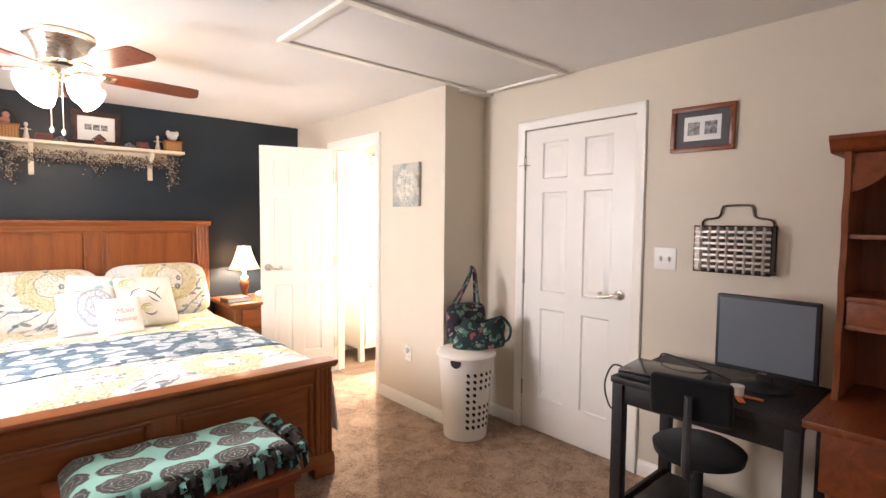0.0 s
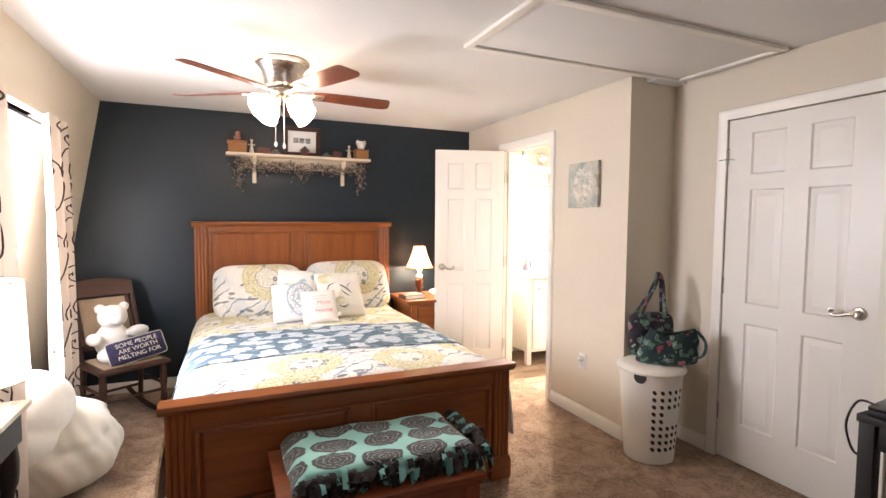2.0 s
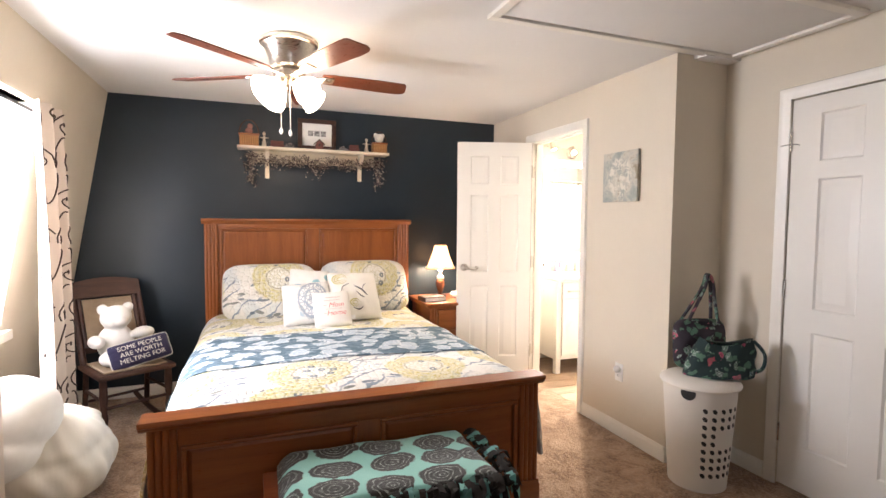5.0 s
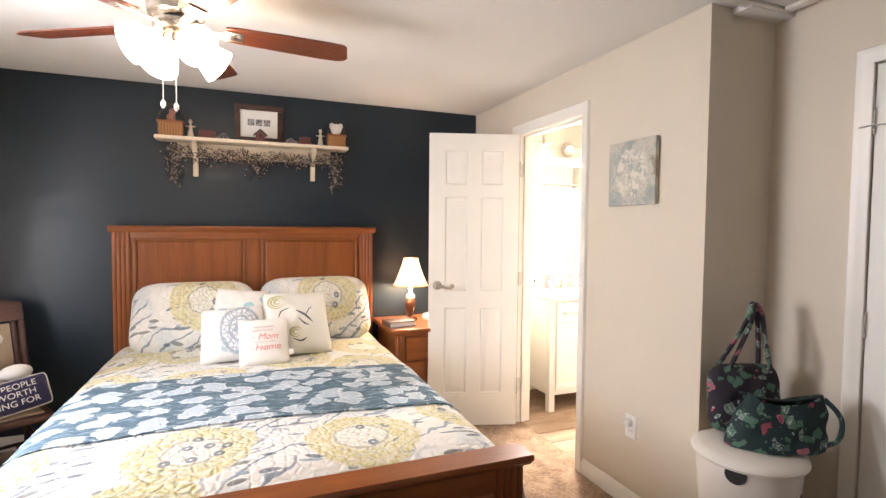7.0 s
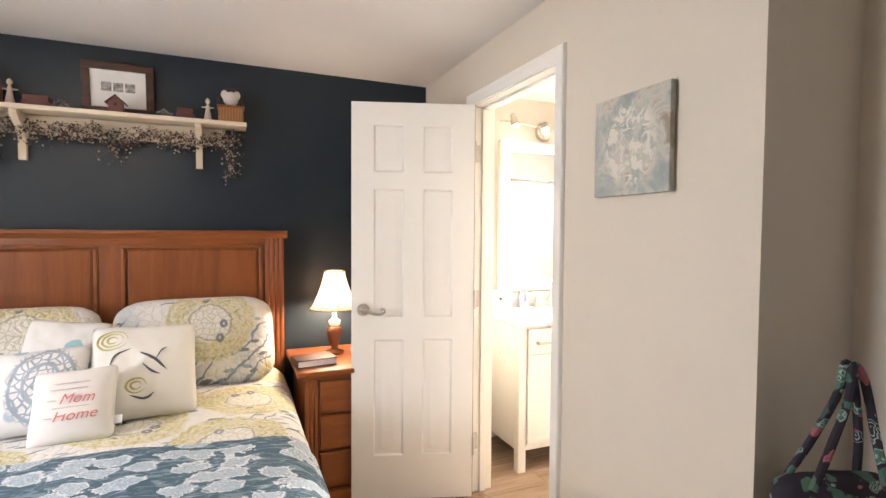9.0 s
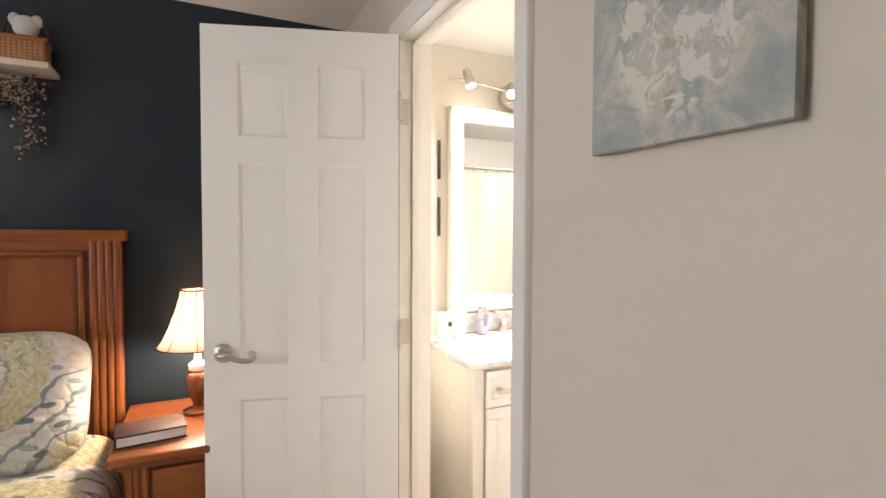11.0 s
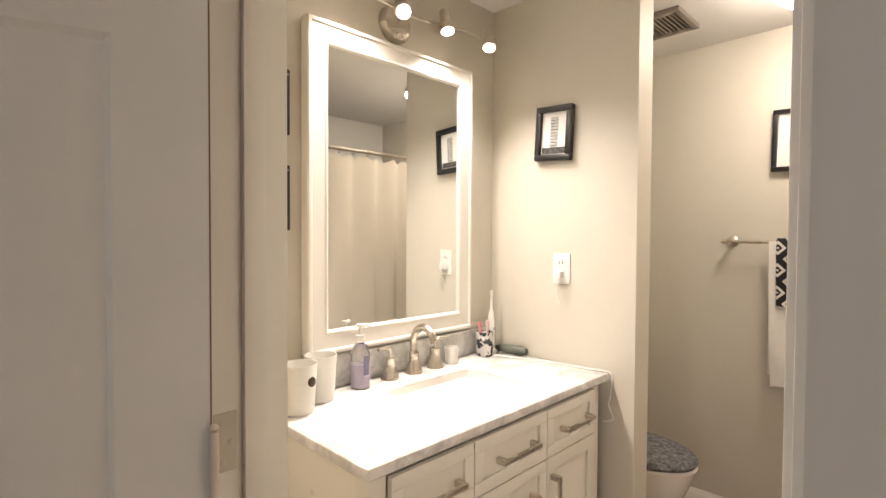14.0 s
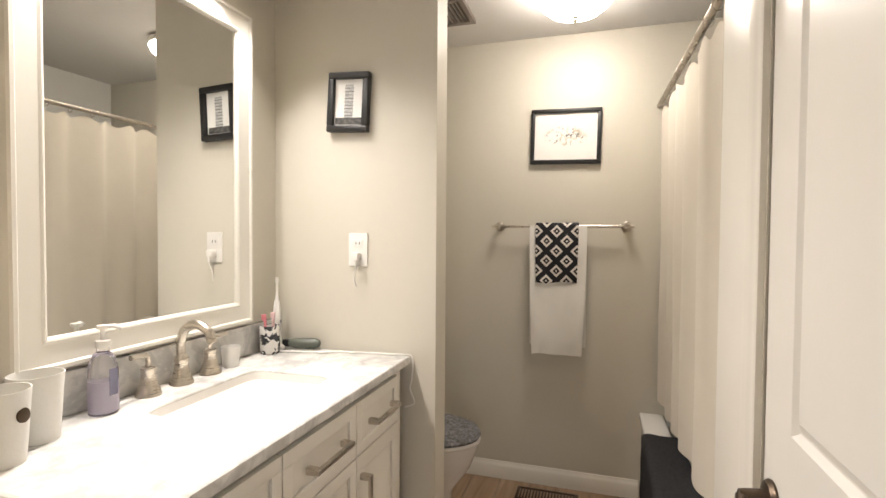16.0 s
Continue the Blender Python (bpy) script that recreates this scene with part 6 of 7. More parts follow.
for k in range(12):
    x = 3.60 + 0.111 * k
    y = RODY(x)
    wp("hook_ring", tube([(x + 0.004 * math.sin(a), y + 0.015 * math.cos(a), 1.906 + 0.020 * math.sin(a)) for a in [j * math.tau / 16 for j in range(16)]], 0.0018, 6, closed=True), M_NICKEL, rod)
def shower_cloth(u, v):
    x = 3.55 + 1.355 * u
    z = 1.875 - 1.36 * v
    sway = 0.020 * math.sin(u * 40 + 1.5 * math.sin(u * 9)) * (0.55 + 0.45 * v) + 0.008 * noise.noise(Vector((x * 6, z * 2, 2)))
    sag = 0.012 * (1 - v) ** 8 * math.cos(u * 74)
    return (x + 0.012 * math.cos(u * 46), RODY(x) - 0.012 + sway * 0.8 - 0.01 * v, z + sag)
M_CURTAIN = cloth("ivory_shower_fabric", (0.72, 0.665, 0.57), 800, 0.04, 0.8, 0.15)
solid("shower_curtain", sheet(220, 24, shower_cloth), M_CURTAIN, "ivory fabric shower curtain drawn across the tub", "shower curtain", angle=80)

# ceiling light, vent, floor register
dome = thing("ceiling_light", pose(4.455, 3.678, BCEIL), "flush ceiling light with a lit frosted bowl", "ceiling light")
part("pan", lathe([(0.140, -0.04), (0.150, -0.032), (0.152, -0.012), (0.135, -0.0005)], 40), M_NICKEL, dome)
part("bowl_shade", lathe([(0.012, -0.118), (0.06, -0.112), (0.105, -0.095), (0.138, -0.068), (0.150, -0.041)], 40), Mat("lit_bowl_glass", 0.4).glow((1.0, 0.895, 0.75), BOWL_E).m, dome, "glowing frosted glass bowl")
part("finial", lathe([(0.004, -0.140), (0.012, -0.132), (0.008, -0.124), (0.014, -0.1185)], 18), M_NICKEL, dome)
vent = thing("exhaust_vent", pose(4.50, 4.26, BCEIL), "grey bathroom exhaust fan grille in the ceiling", "vent")
M_VENT = plastic("dusty_grey_grille", (0.22, 0.19, 0.165), 0.6)
for q in ((-0.125, 0.125, -0.125, -0.10), (-0.125, 0.125, 0.10, 0.125), (-0.125, -0.10, -0.0995, 0.0995), (0.10, 0.125, -0.0995, 0.0995)):
    part("rim", box(q[0], q[1], q[2], q[3], -0.022, -0.0005, 0.003), M_VENT, vent)
sl = None
for k in range(11):
    y = -0.09 + 0.018 * k
    if not sl:
        sl = part("slat", box(-0.0995, 0.0995, -0.003, 0.003, -0.018, -0.002), M_VENT, vent)
        sl.matrix_local = pose(0, y, 0)
    else:
        again(sl, pose(0, y, 0))
reg = thing("floor_register", pose(4.80, 3.80, 0), "dark bronze slotted floor register", "floor vent")
part("plate", join(join(box(-0.06, 0.06, -0.15, -0.135, 0.0005, 0.006, 0.001), box(-0.06, 0.06, 0.135, 0.15, 0.0005, 0.006, 0.001)), join(box(-0.06, -0.048, -0.1345, 0.1345, 0.0005, 0.006, 0.001), box(0.048, 0.06, -0.1345, 0.1345, 0.0005, 0.006, 0.001))), M_BRONZE, reg)
sl = None
for k in range(18):
    y = -0.128 + 0.015 * k
    if not sl:
        sl = part("slat", box(-0.0475, 0.0475, -0.004, 0.004, 0.0005, 0.005, 0.001), M_BRONZE, reg)
        sl.matrix_local = pose(0, y, 0)
    else:
        again(sl, pose(0, y, 0))

# things on the vanity top
soap = thing("soap_bottle", pose(3.178, 4.645, VZ), "clear pump bottle of lilac hand soap", "soap bottle")
part("bottle", lathe([(0.026, 0.0005), (0.030, 0.004), (0.031, 0.05), (0.029, 0.11), (0.020, 0.135), (0.013, 0.14), (0.013, 0.15)], 28), glass_mat("clear_soap_plastic", (0.93, 0.92, 0.95), 0.08), soap)
part("soap_fill", lathe([(0.024, 0.003), (0.0275, 0.006), (0.0285, 0.05), (0.0275, 0.075)], 24), Mat("lilac_liquid", 0.1).colour((0.70, 0.65, 0.77)).m, soap, "lilac liquid soap")
part("label_print", box(-0.010, 0.010, -0.0318, -0.0312, 0.045, 0.105, 0.0), plastic("slate_flower_print", (0.16, 0.16, 0.24), 0.6), soap)
pump = part("pump", lathe([(0.015, 0.150), (0.015, 0.166), (0.006, 0.168), (0.005, 0.19), (0.012, 0.192), (0.012, 0.200)], 20), M_WHITE, soap)
part("nozzle", tube([(0, 0, 0.196), (0.018, -0.012, 0.197), (0.03, -0.02, 0.191)], 0.005, 8), M_WHITE, pump)
M_TOWER = cloth("white_paper_cup", (0.74, 0.73, 0.69), 300, 0.05)
def ribbed_cup(name, x, y, r, h, label, mat):
    q = bmesh.new()
    n = 40
    rows = []
    for f, k in ((0.80, 0.0005), (0.86, 0.25), (0.92, 0.6), (1.0, 1.0), (0.96, 1.0), (0.76, 0.05)):
        rows.append([q.verts.new((r * f * (1 + 0.018 * (j % 2)) * math.cos(j * math.tau / n), r * f * (1 + 0.018 * (j % 2)) * math.sin(j * math.tau / n), h * k if k > 0.001 else 0.0005)) for j in range(n)])
    for p, s in zip(rows, rows[1:]):
        for j in range(n):
            q.faces.new((p[j], p[(j + 1) % n], s[(j + 1) % n], s[j]))
    q.faces.new(rows[0][::-1])
    q.faces.new(rows[-1])
    o = solid(name, q, mat, label, "container")
    o.matrix_world = pose(x, y, VZ)
    return o
jar = ribbed_cup("ceramic_jar", 2.932, 4.578, 0.046, 0.132, "white textured ceramic jar on the vanity", M_TOWER)
part("jar_badge", moved(lathe([(0.013, 0), (0.013, 0.003), (0.010, 0.004)], 20), pose(0.012, -0.041, 0.088, 84, 0, 16)), M_BRONZE, jar, "round taupe badge")
ribbed_cup("ceramic_jar", 3.026, 4.628, 0.046, 0.132, "white textured ceramic cup on the vanity", M_TOWER)
ribbed_cup("paper_cup", 3.60, 4.655, 0.028, 0.062, "small white paper cup on the vanity", M_PAPER)
cupm = Mat("black_floral_ceramic", 0.25)
cupm.colour(cupm.mix(cupm.step(cupm.noise(32, 3, None, 0.5, 0.8), 0.50, 0.54), (0.74, 0.72, 0.69), (0.02, 0.02, 0.024)))
cup = thing("toothbrush_cup", pose(3.785, 4.65, VZ), "black and white floral tumbler holding toothbrushes", "cup")
part("tumbler", lathe([(0.030, 0.0005), (0.033, 0.004), (0.035, 0.095), (0.032, 0.096), (0.029, 0.008)], 28), cupm.m, cup)
for x, col, tilt in ((-0.012, (0.66, 0.22, 0.26), -7), (0.010, (0.74, 0.52, 0.52), 5)):
    part("toothbrush", moved(join(box(-0.005, 0.005, -0.003, 0.003, 0.012, 0.13, 0.002), box(-0.005, 0.005, -0.004, 0.010, 0.118, 0.138, 0.002)), pose(x, 0, 0, 0, tilt, 0)), plastic("brush_plastic", col, 0.35), cup, "pink plastic toothbrush")
eb = thing("electric_toothbrush", pose(3.842, 4.662, VZ), "white electric toothbrush standing on its charger", "toothbrush")
part("charger", lathe([(0.026, 0.0005), (0.027, 0.012), (0.018, 0.018)], 24), M_WHITE, eb)
part("handle", lathe([(0.013, 0.018), (0.0150, 0.03), (0.0145, 0.10), (0.0115, 0.16), (0.008, 0.175)], 22), M_WHITE, eb)
part("brush_head", lathe([(0.006, 0.1755), (0.0045, 0.20), (0.004, 0.235), (0.007, 0.24), (0.006, 0.256)], 16), M_WHITE, eb)
part("button", moved(lathe([(0.006, 0), (0.005, 0.0015)], 14), pose(0, -0.0143, 0.10, 90)), plastic("grey_button", (0.35, 0.36, 0.38)), eb)
shv = thing("shaver", pose(3.872, 4.585, VZ + 0.001, 0, 0, 100), "small dark olive electric shaver lying by the wall", "shaver")
part("grip", moved(lathe([(0.012, -0.06), (0.019, -0.04), (0.018, 0.03), (0.012, 0.055)], 20), pose(-0.01, 0, 0.020, 0, 90, 0)), plastic("dark_olive_shell", (0.085, 0.095, 0.075), 0.4), shv)
part("blade_head", box(0.04, 0.065, -0.013, 0.013, 0.008, 0.032, 0.005), M_BLACKP, shv)

# plank floor of the bathroom
pm = Mat("oak_look_vinyl_plank", 0.38)
pv = pm.scaled(1.2, 16, 16)
po = pm.t.nodes.new("ShaderNodeCombineXYZ")
pm.put(po.inputs[0], pm.math("MULTIPLY", pm.random(), 40.0))
pm.put(po.inputs[1], pm.math("MULTIPLY", pm.random(), 23.0))
pa = pm.noise(1.3, 6, pm.vadd(pv, po.outputs[0], 1.0), 0.62, 0.7)
pc = pm.ramp(pa, (0.3, (0.22, 0.14, 0.085)), (0.5, (0.33, 0.225, 0.145)), (0.72, (0.44, 0.32, 0.22)))
pm.colour(pm.mix(pm.math("MULTIPLY", pm.random(), 0.35), pc, (0.28, 0.18, 0.11))).bump(pa, 0.15, 0.001)
floor_planks = thing("floor_bathroom", pose(2.6, 3.3, 0), "wood-look vinyl plank bathroom floor", "floor")
floor_planks["kind"] = "structure"
shared = {}
rngp = random.Random(3)
row, y = 0, 3.30
while y < BATH_N:
    x = 2.6 - (0.0, 0.45, 0.82)[row % 3]
    while x < BATH_E:
        a, c = max(x, 2.6), min(x + 1.2, BATH_E)
        if c - a > 0.03:
            key = round(c - a, 3)
            d = min(0.1485, BATH_N - y)
            if (key, d) not in shared:
                shared[key, d] = mesh_of("plank", box(0.0008, c - a - 0.0008, 0.0008, d - 0.0008, -0.011, 0.0, 0.0012, 1), pm.m)
            o = new("plank", shared[key, d])
            o.parent = floor_planks
            o.location = (a - 2.6, y - 3.3, 0)
        x += 1.2
    y += 0.15
    row += 1

# ---------------------------------------------------------------- bedroom: east side
cv = Mat("blue_cream_canvas_print", 0.75)
cx, cyy, cz = cv.xyz()
cn = cv.noise(9, 5, None, 0.65, 0.6)
cpat = cv.noise(26, 4, cv.vadd(cv.co, cv.noise_rgb(14), 0.08), 0.6, 1.2)
cd = cv.math("SQRT", cv.math("ADD", cv.math("POWER", cv.math("MULTIPLY", cx, 8.5), 2.0), cv.math("POWER", cv.math("MULTIPLY", cz, 7.0), 2.0)))
cz_ = cv.math("SUBTRACT", 1.0, cv.step(cd, 0.75, 1.05))
cc = cv.ramp(cn, (0.32, (0.27, 0.30, 0.28)), (0.45, (0.37, 0.385, 0.345)), (0.55, (0.53, 0.50, 0.42)), (0.66, (0.30, 0.26, 0.19)))
cc = cv.mix(cv.math("MULTIPLY", cz_, cv.step(cpat, 0.47, 0.54)), cc, (0.66, 0.62, 0.53))
cv.colour(cc).bump(cv.noise(500, 2), 0.4, 0.001)
canvas = thing("canvas_print", pose(PART_X, 2.994, 1.674, 0, 0, EASTW), "square canvas with a faded cream medallion on blue", "picture")
part("canvas", box(-0.157, 0.157, -0.028, -0.008, -0.158, 0.158, 0.003), cv.m, canvas)
part("stretcher", box(-0.145, 0.145, -0.0078, -0.0005, -0.145, 0.145), M_SHELF, canvas)
outlet = switch("wall_outlet", pose(PART_X, 2.977, 0.415, 0, 0, EASTW), "white duplex outlet above the baseboard", "outlet")
plug = solid("night_light", lathe([(0.016, 0), (0.020, 0.004), (0.021, 0.02), (0.015, 0.03), (0.005, 0.034)], 24), M_WHITE, "round white plug-in night light in the outlet", "night light")
plug.matrix_world = pose(PART_X - 0.0088, 2.977, 0.437, 0, -90, 0)
switch("light_switch", pose(CLOSET_X, 1.238, 1.225, 0, 0, EASTW), "white double toggle light switch by the closet", "toggle", 0.118)
picture("framed_photo_pair", pose(CLOSET_X, 1.072, 1.888, 0, 1.0, EASTW), 0.305, 0.228, 0.02, 0.024, M_CHE_X, "cherry framed picture with two small prints",
        [(-0.088, 0.088, -0.058, 0.062, M_PAPER), (-0.07, -0.012, -0.03, 0.034, M_BW), (0.012, 0.07, -0.03, 0.034, M_BW)], mat_col=plastic("slate_mat_board", (0.10, 0.095, 0.10), 0.8))
latch = solid("hook_latch", tube([(CLOSET_X - 0.018, 2.235, 1.785), (CLOSET_X - 0.022, 2.20, 1.787), (CLOSET_X - 0.022, 2.15, 1.785), (CLOSET_X - 0.012, 2.145, 1.78)], 0.003, 8), M_CHROME, "small steel hook latch on the closet casing", "latch")

wb = thing("wire_wall_basket", pose(CLOSET_X, 0.897, 1.29), "dark wire wall basket with woven metal strips", "basket")
BY0, BY1, BZ0, BZ1 = 0.732, 1.062, 1.183, 1.402
for x in (CLOSET_X - 0.006, CLOSET_X - 0.075):
    wp("hoop", tube([(x, BY0, BZ0), (x, BY1, BZ0), (x, BY1, BZ1), (x, BY0, BZ1)], 0.0045, 8, closed=True), M_BRONZE, wb)
wp("handle", tube(curve_pts([(CLOSET_X - 0.01, BY1 - 0.01, BZ1), (CLOSET_X - 0.01, BY1 - 0.02, BZ1 + 0.03), (CLOSET_X - 0.01, BY1 - 0.085, BZ1 + 0.045), (CLOSET_X - 0.01, BY1 - 0.10, BZ1 + 0.09), (CLOSET_X - 0.01, BY1 - 0.12, BZ1 + 0.10), (CLOSET_X - 0.01, BY0 + 0.12, BZ1 + 0.10), (CLOSET_X - 0.01, BY0 + 0.10, BZ1 + 0.09), (CLOSET_X - 0.01, BY0 + 0.085, BZ1 + 0.045), (CLOSET_X - 0.01, BY0 + 0.02, BZ1 + 0.03), (CLOSET_X - 0.01, BY0 + 0.01, BZ1)], 5), 0.005, 8), M_BRONZE, wb)
M_STRIP = metal("pewter_strip", (0.52, 0.48, 0.43), 0.5)
for k in range(8):
    y = BY0 + 0.03 + 0.0385 * k
    wp("upright_strip", tube([(CLOSET_X - 0.075 + 0.004 * math.sin(j * 1.57 + k * 3.14), y, BZ0 + (BZ1 - BZ0) * j / 14) for j in range(15)], 0.007, 6), M_STRIP, wb)
for k in range(7):
    z = BZ0 + 0.025 + 0.028 * k
    wp("cross_strip", box(CLOSET_X - 0.0775, CLOSET_X - 0.0735, BY0, BY1, z - 0.006, z + 0.006, 0.001), M_STRIP, wb)
# dark sheet added behind the strips for the shade inside the open basket
wp("basket_back", box(CLOSET_X - 0.006, CLOSET_X - 0.002, BY0 + 0.004, BY1 - 0.004, BZ0 + 0.004, BZ1 - 0.004), plastic("shaded_liner", (0.10, 0.09, 0.08), 0.7), wb)

# hamper
hmp = thing("laundry_hamper", pose(2.545, 2.365, 0), "ivory plastic laundry hamper, cut-out holes drawn as dark lumps", "hamper")
def hamper_shell(n=72, nz=26):
    """A tapered shell with closed sides; its slanted holes are laid on."""
    q = bmesh.new()
    g = []
    for j in range(nz + 1):
        f = j / nz
        r = 0.142 + 0.038 * f
        g.append([q.verts.new((r * math.cos(i * math.tau / n), r * math.sin(i * math.tau / n), 0.004 + 0.535 * f)) for i in range(n)])
    for j in range(nz):
        for i in range(n):
            q.faces.new((g[j][i], g[j][(i + 1) % n], g[j + 1][(i + 1) % n], g[j + 1][i]))
    q.faces.new(g[0][::-1])
    return q
# dark lumps on the closed shell stand for the shade inside the holes
M_HOLE_SHADE = plastic("dark_hole", (0.03, 0.028, 0.026), 0.8)
part("shell", hamper_shell(), M_IVORY, hmp)
hole = None
for col in range(5):
    for rw in range(9):
        a = radians(-129 + 15 * col)
        z = 0.10 + 0.043 * rw
        if rw in (4, 5) and col > 1:
            continue
        r = 0.142 + 0.038 * (z - 0.004) / 0.535 - 0.0012
        m = pose(r * math.cos(a), r * math.sin(a), z, 0, 0, math.degrees(a)) @ pose(0, 0, 0, 28, 0, 0) @ Matrix.Diagonal((0.0025, 0.0115, 0.0175, 1))
        if not hole:
            q = bmesh.new()
            bmesh.ops.create_icosphere(q, subdivisions=2, radius=1)
            hole = part("hole", q, M_HOLE_SHADE, hmp)
            hole.matrix_local = m
        else:
            again(hole, m)
part("lid", lathe([(0.176, 0.536), (0.193, 0.538), (0.197, 0.548), (0.192, 0.560), (0.165, 0.574), (0.09, 0.586), (0.0, 0.590)], 56), M_IVORY, hmp, "domed ivory lid")
# the notch is a dark disc set on the shell for its shade
part("grip_notch", moved(lathe([(0.036, 0), (0.036, 0.003)], 28), pose(0.1765 * math.cos(radians(205)), 0.1765 * math.sin(radians(205)), 0.522) @ pose(0, 0, 0, 0, 90, 205) @ pose(0, 0, 0, 0, 0, 0)), M_HOLE_SHADE, hmp)

def floral_mat(name, base, seed):
    m = Mat(name, 0.8, 0, 0.3)
    w = m.vadd(m.scaled(1, 1, 1, seed), m.noise_rgb(26), 0.075)
    v = m.voro(24, w, "F1", 1.0)
    pk = m.xyz(v.outputs["Color"])
    fl = m.math("SUBTRACT", 1.0, m.step(v.outputs["Distance"], 0.40, 0.48))
    ring = m.step(m.math("SINE", m.math("MULTIPLY", v.outputs["Distance"], 34.0)), 0.1, 0.6)
    c = m.mix(m.noise(9, 3), base, shade(base, 1.7))
    c = m.mix(m.math("MULTIPLY", fl, m.step(pk[0], 0.2, 0.25)), c, (0.085, 0.165, 0.115))
    c = m.mix(m.math("MULTIPLY", m.math("MULTIPLY", fl, m.step(pk[1], 0.62, 0.66)), ring), c, (0.38, 0.46, 0.42))
    c = m.mix(m.math("MULTIPLY", m.math("MULTIPLY", fl, m.step(pk[2], 0.84, 0.87)), m.math("ADD", 0.4, m.math("MULTIPLY", ring, 0.5))), c, (0.55, 0.055, 0.13))
    m.colour(c)
    m.bump(m.voro(60, None, "DISTANCE_TO_EDGE").outputs["Distance"], 0.4, 0.003)
    return m.m
HT = 0.5905
tote = thing("tote_bag", pose(2.635, 2.46, HT - 0.004, 0, 0, -20) @ Matrix.Diagonal((1.08, 1.0, 1.08, 1)), "dark floral quilted tote bag on the hamper", "bag")
M_TOTE = floral_mat("dark_floral_quilting", (0.022, 0.018, 0.024), 0.4)
part("body", cushion(0.27, 0.25, 0.12, 18, 18, -0.02), M_TOTE, tote, angle=80).matrix_local = pose(0, 0, 0.122, -6, 0, 0)
for y in (-0.045, 0.03):
    line = curve_pts([(-0.085, y, 0.235), (-0.042, y * 0.7, 0.31), (0.020, y * 0.4 + 0.015, 0.41), (0.044, 0.03 + 0.3 * y, 0.472), (0.066, y * 0.4 + 0.03, 0.44), (0.062, y * 0.6, 0.33), (0.072, y, 0.235)], 6)
    part("strap", tube(line, 0.0088, 8), M_TOTE, tote, "flat padded strap in the same dark floral print")
purse = thing("quilted_purse", pose(2.60, 2.30, HT - 0.002, 0, 0, -28), "green floral quilted handbag slumped on the hamper", "bag")
M_PURSE = floral_mat("green_floral_quilting", (0.016, 0.030, 0.030), 1.3)
def purse_body():
    q = bmesh.new()
    def at(u, v):
        a = u * math.tau
        k = math.sin(math.pi * (0.06 + 0.94 * v)) ** 0.45
        z = 0.185 * v
        wx, wy = 0.185 * (1 - 0.22 * v) + 0.03 * v * math.cos(a), 0.075 * (1 - 0.5 * v)
        n = 0.014 * noise.noise(Vector((math.cos(a) * 2, math.sin(a) * 2, v * 4)))
        return ((wx + n) * math.cos(a) * (0.9 + 0.1 * k), (wy + n) * math.sin(a), z + 0.018 * math.cos(2 * a) * v)
    q = sheet(40, 14, at)
    bmesh.ops.remove_doubles(q, verts=q.verts, dist=0.0005)
    bmesh.ops.contextual_create(q, geom=[e for e in q.edges if e.is_boundary and e.verts[0].co.z < 0.03])
    return q
part("body", purse_body(), M_PURSE, purse, angle=80)
part("zip_edge", tube(curve_pts([(-0.13, 0, 0.20), (-0.05, 0.012, 0.176), (0.05, 0.01, 0.172), (0.16, 0, 0.198)], 6), 0.006, 8), plastic("dark_green_binding", (0.02, 0.035, 0.03)), purse)
part("strap", tube(curve_pts([(0.16, -0.01, 0.19), (0.205, -0.03, 0.13), (0.19, -0.05, 0.06), (0.12, -0.08, 0.04)], 6), 0.009, 8), M_PURSE, purse)

# desk corner
desk = thing("computer_desk", pose(2.58, 0.85, 0), "espresso computer desk with open lower shelf", "desk")
DX0, DX1, DY0, DY1, DZ = 2.31, 2.86, 0.47, 1.19, 0.73
wp("desktop", box(DX0, DX1, DY0, DY1, DZ - 0.03, DZ, 0.004), M_ESP, desk)
wp("apron", box(DX0 + 0.02, DX0 + 0.04, DY0 + 0.051, DY1 - 0.051, DZ - 0.12, DZ - 0.0305, 0.002), M_ESP, desk)
for x in (DX0 + 0.008, DX1 - 0.058):
    for y in (DY0 + 0.005, DY1 - 0.055):
        wp("leg", box(x, x + 0.05, y, y + 0.05, 0.001, DZ - 0.031, 0.003), M_ESP, desk)
wp("lower_shelf", box(DX0 + 0.09, DX1 - 0.062, DY0 + 0.06, DY1 - 0.06, 0.12, 0.14, 0.003), M_ESP, desk)
for y in (DY0 + 0.02, DY1 - 0.04):
    wp("side_stretcher", box(DX0 + 0.0585, DX1 - 0.0585, y, y + 0.02, 0.10, 0.15, 0.003), M_ESP, desk)
lap = thing("laptop", pose(2.47, 1.02, DZ, 0, 0, 6), "closed black laptop lying on the desk", "laptop")
part("base", box(-0.125, 0.125, -0.16, 0.16, 0.0008, 0.018, 0.004), M_BLACKP, lap)
part("lid", box(-0.125, 0.125, -0.16, 0.16, 0.0185, 0.032, 0.005), plastic("black_gloss", (0.012, 0.010, 0.010), 0.12), lap)
mon = thing("monitor", pose(2.66, 0.69, DZ, 0, 0, -90), "black widescreen monitor, switched off, on the desk", "monitor")
part("foot", lathe([(0.11, 0.0008), (0.11, 0.008), (0.05, 0.018), (0.03, 0.02)], 32), M_BLACKP, mon)
part("neck", box(-0.03, 0.03, 0.012, 0.035, 0.018, 0.17, 0.006), M_BLACKP, mon)
bez = part("bezel", box(-0.188, 0.188, -0.012, 0.022, 0.050, 0.378, 0.006), M_BLACKP, mon)
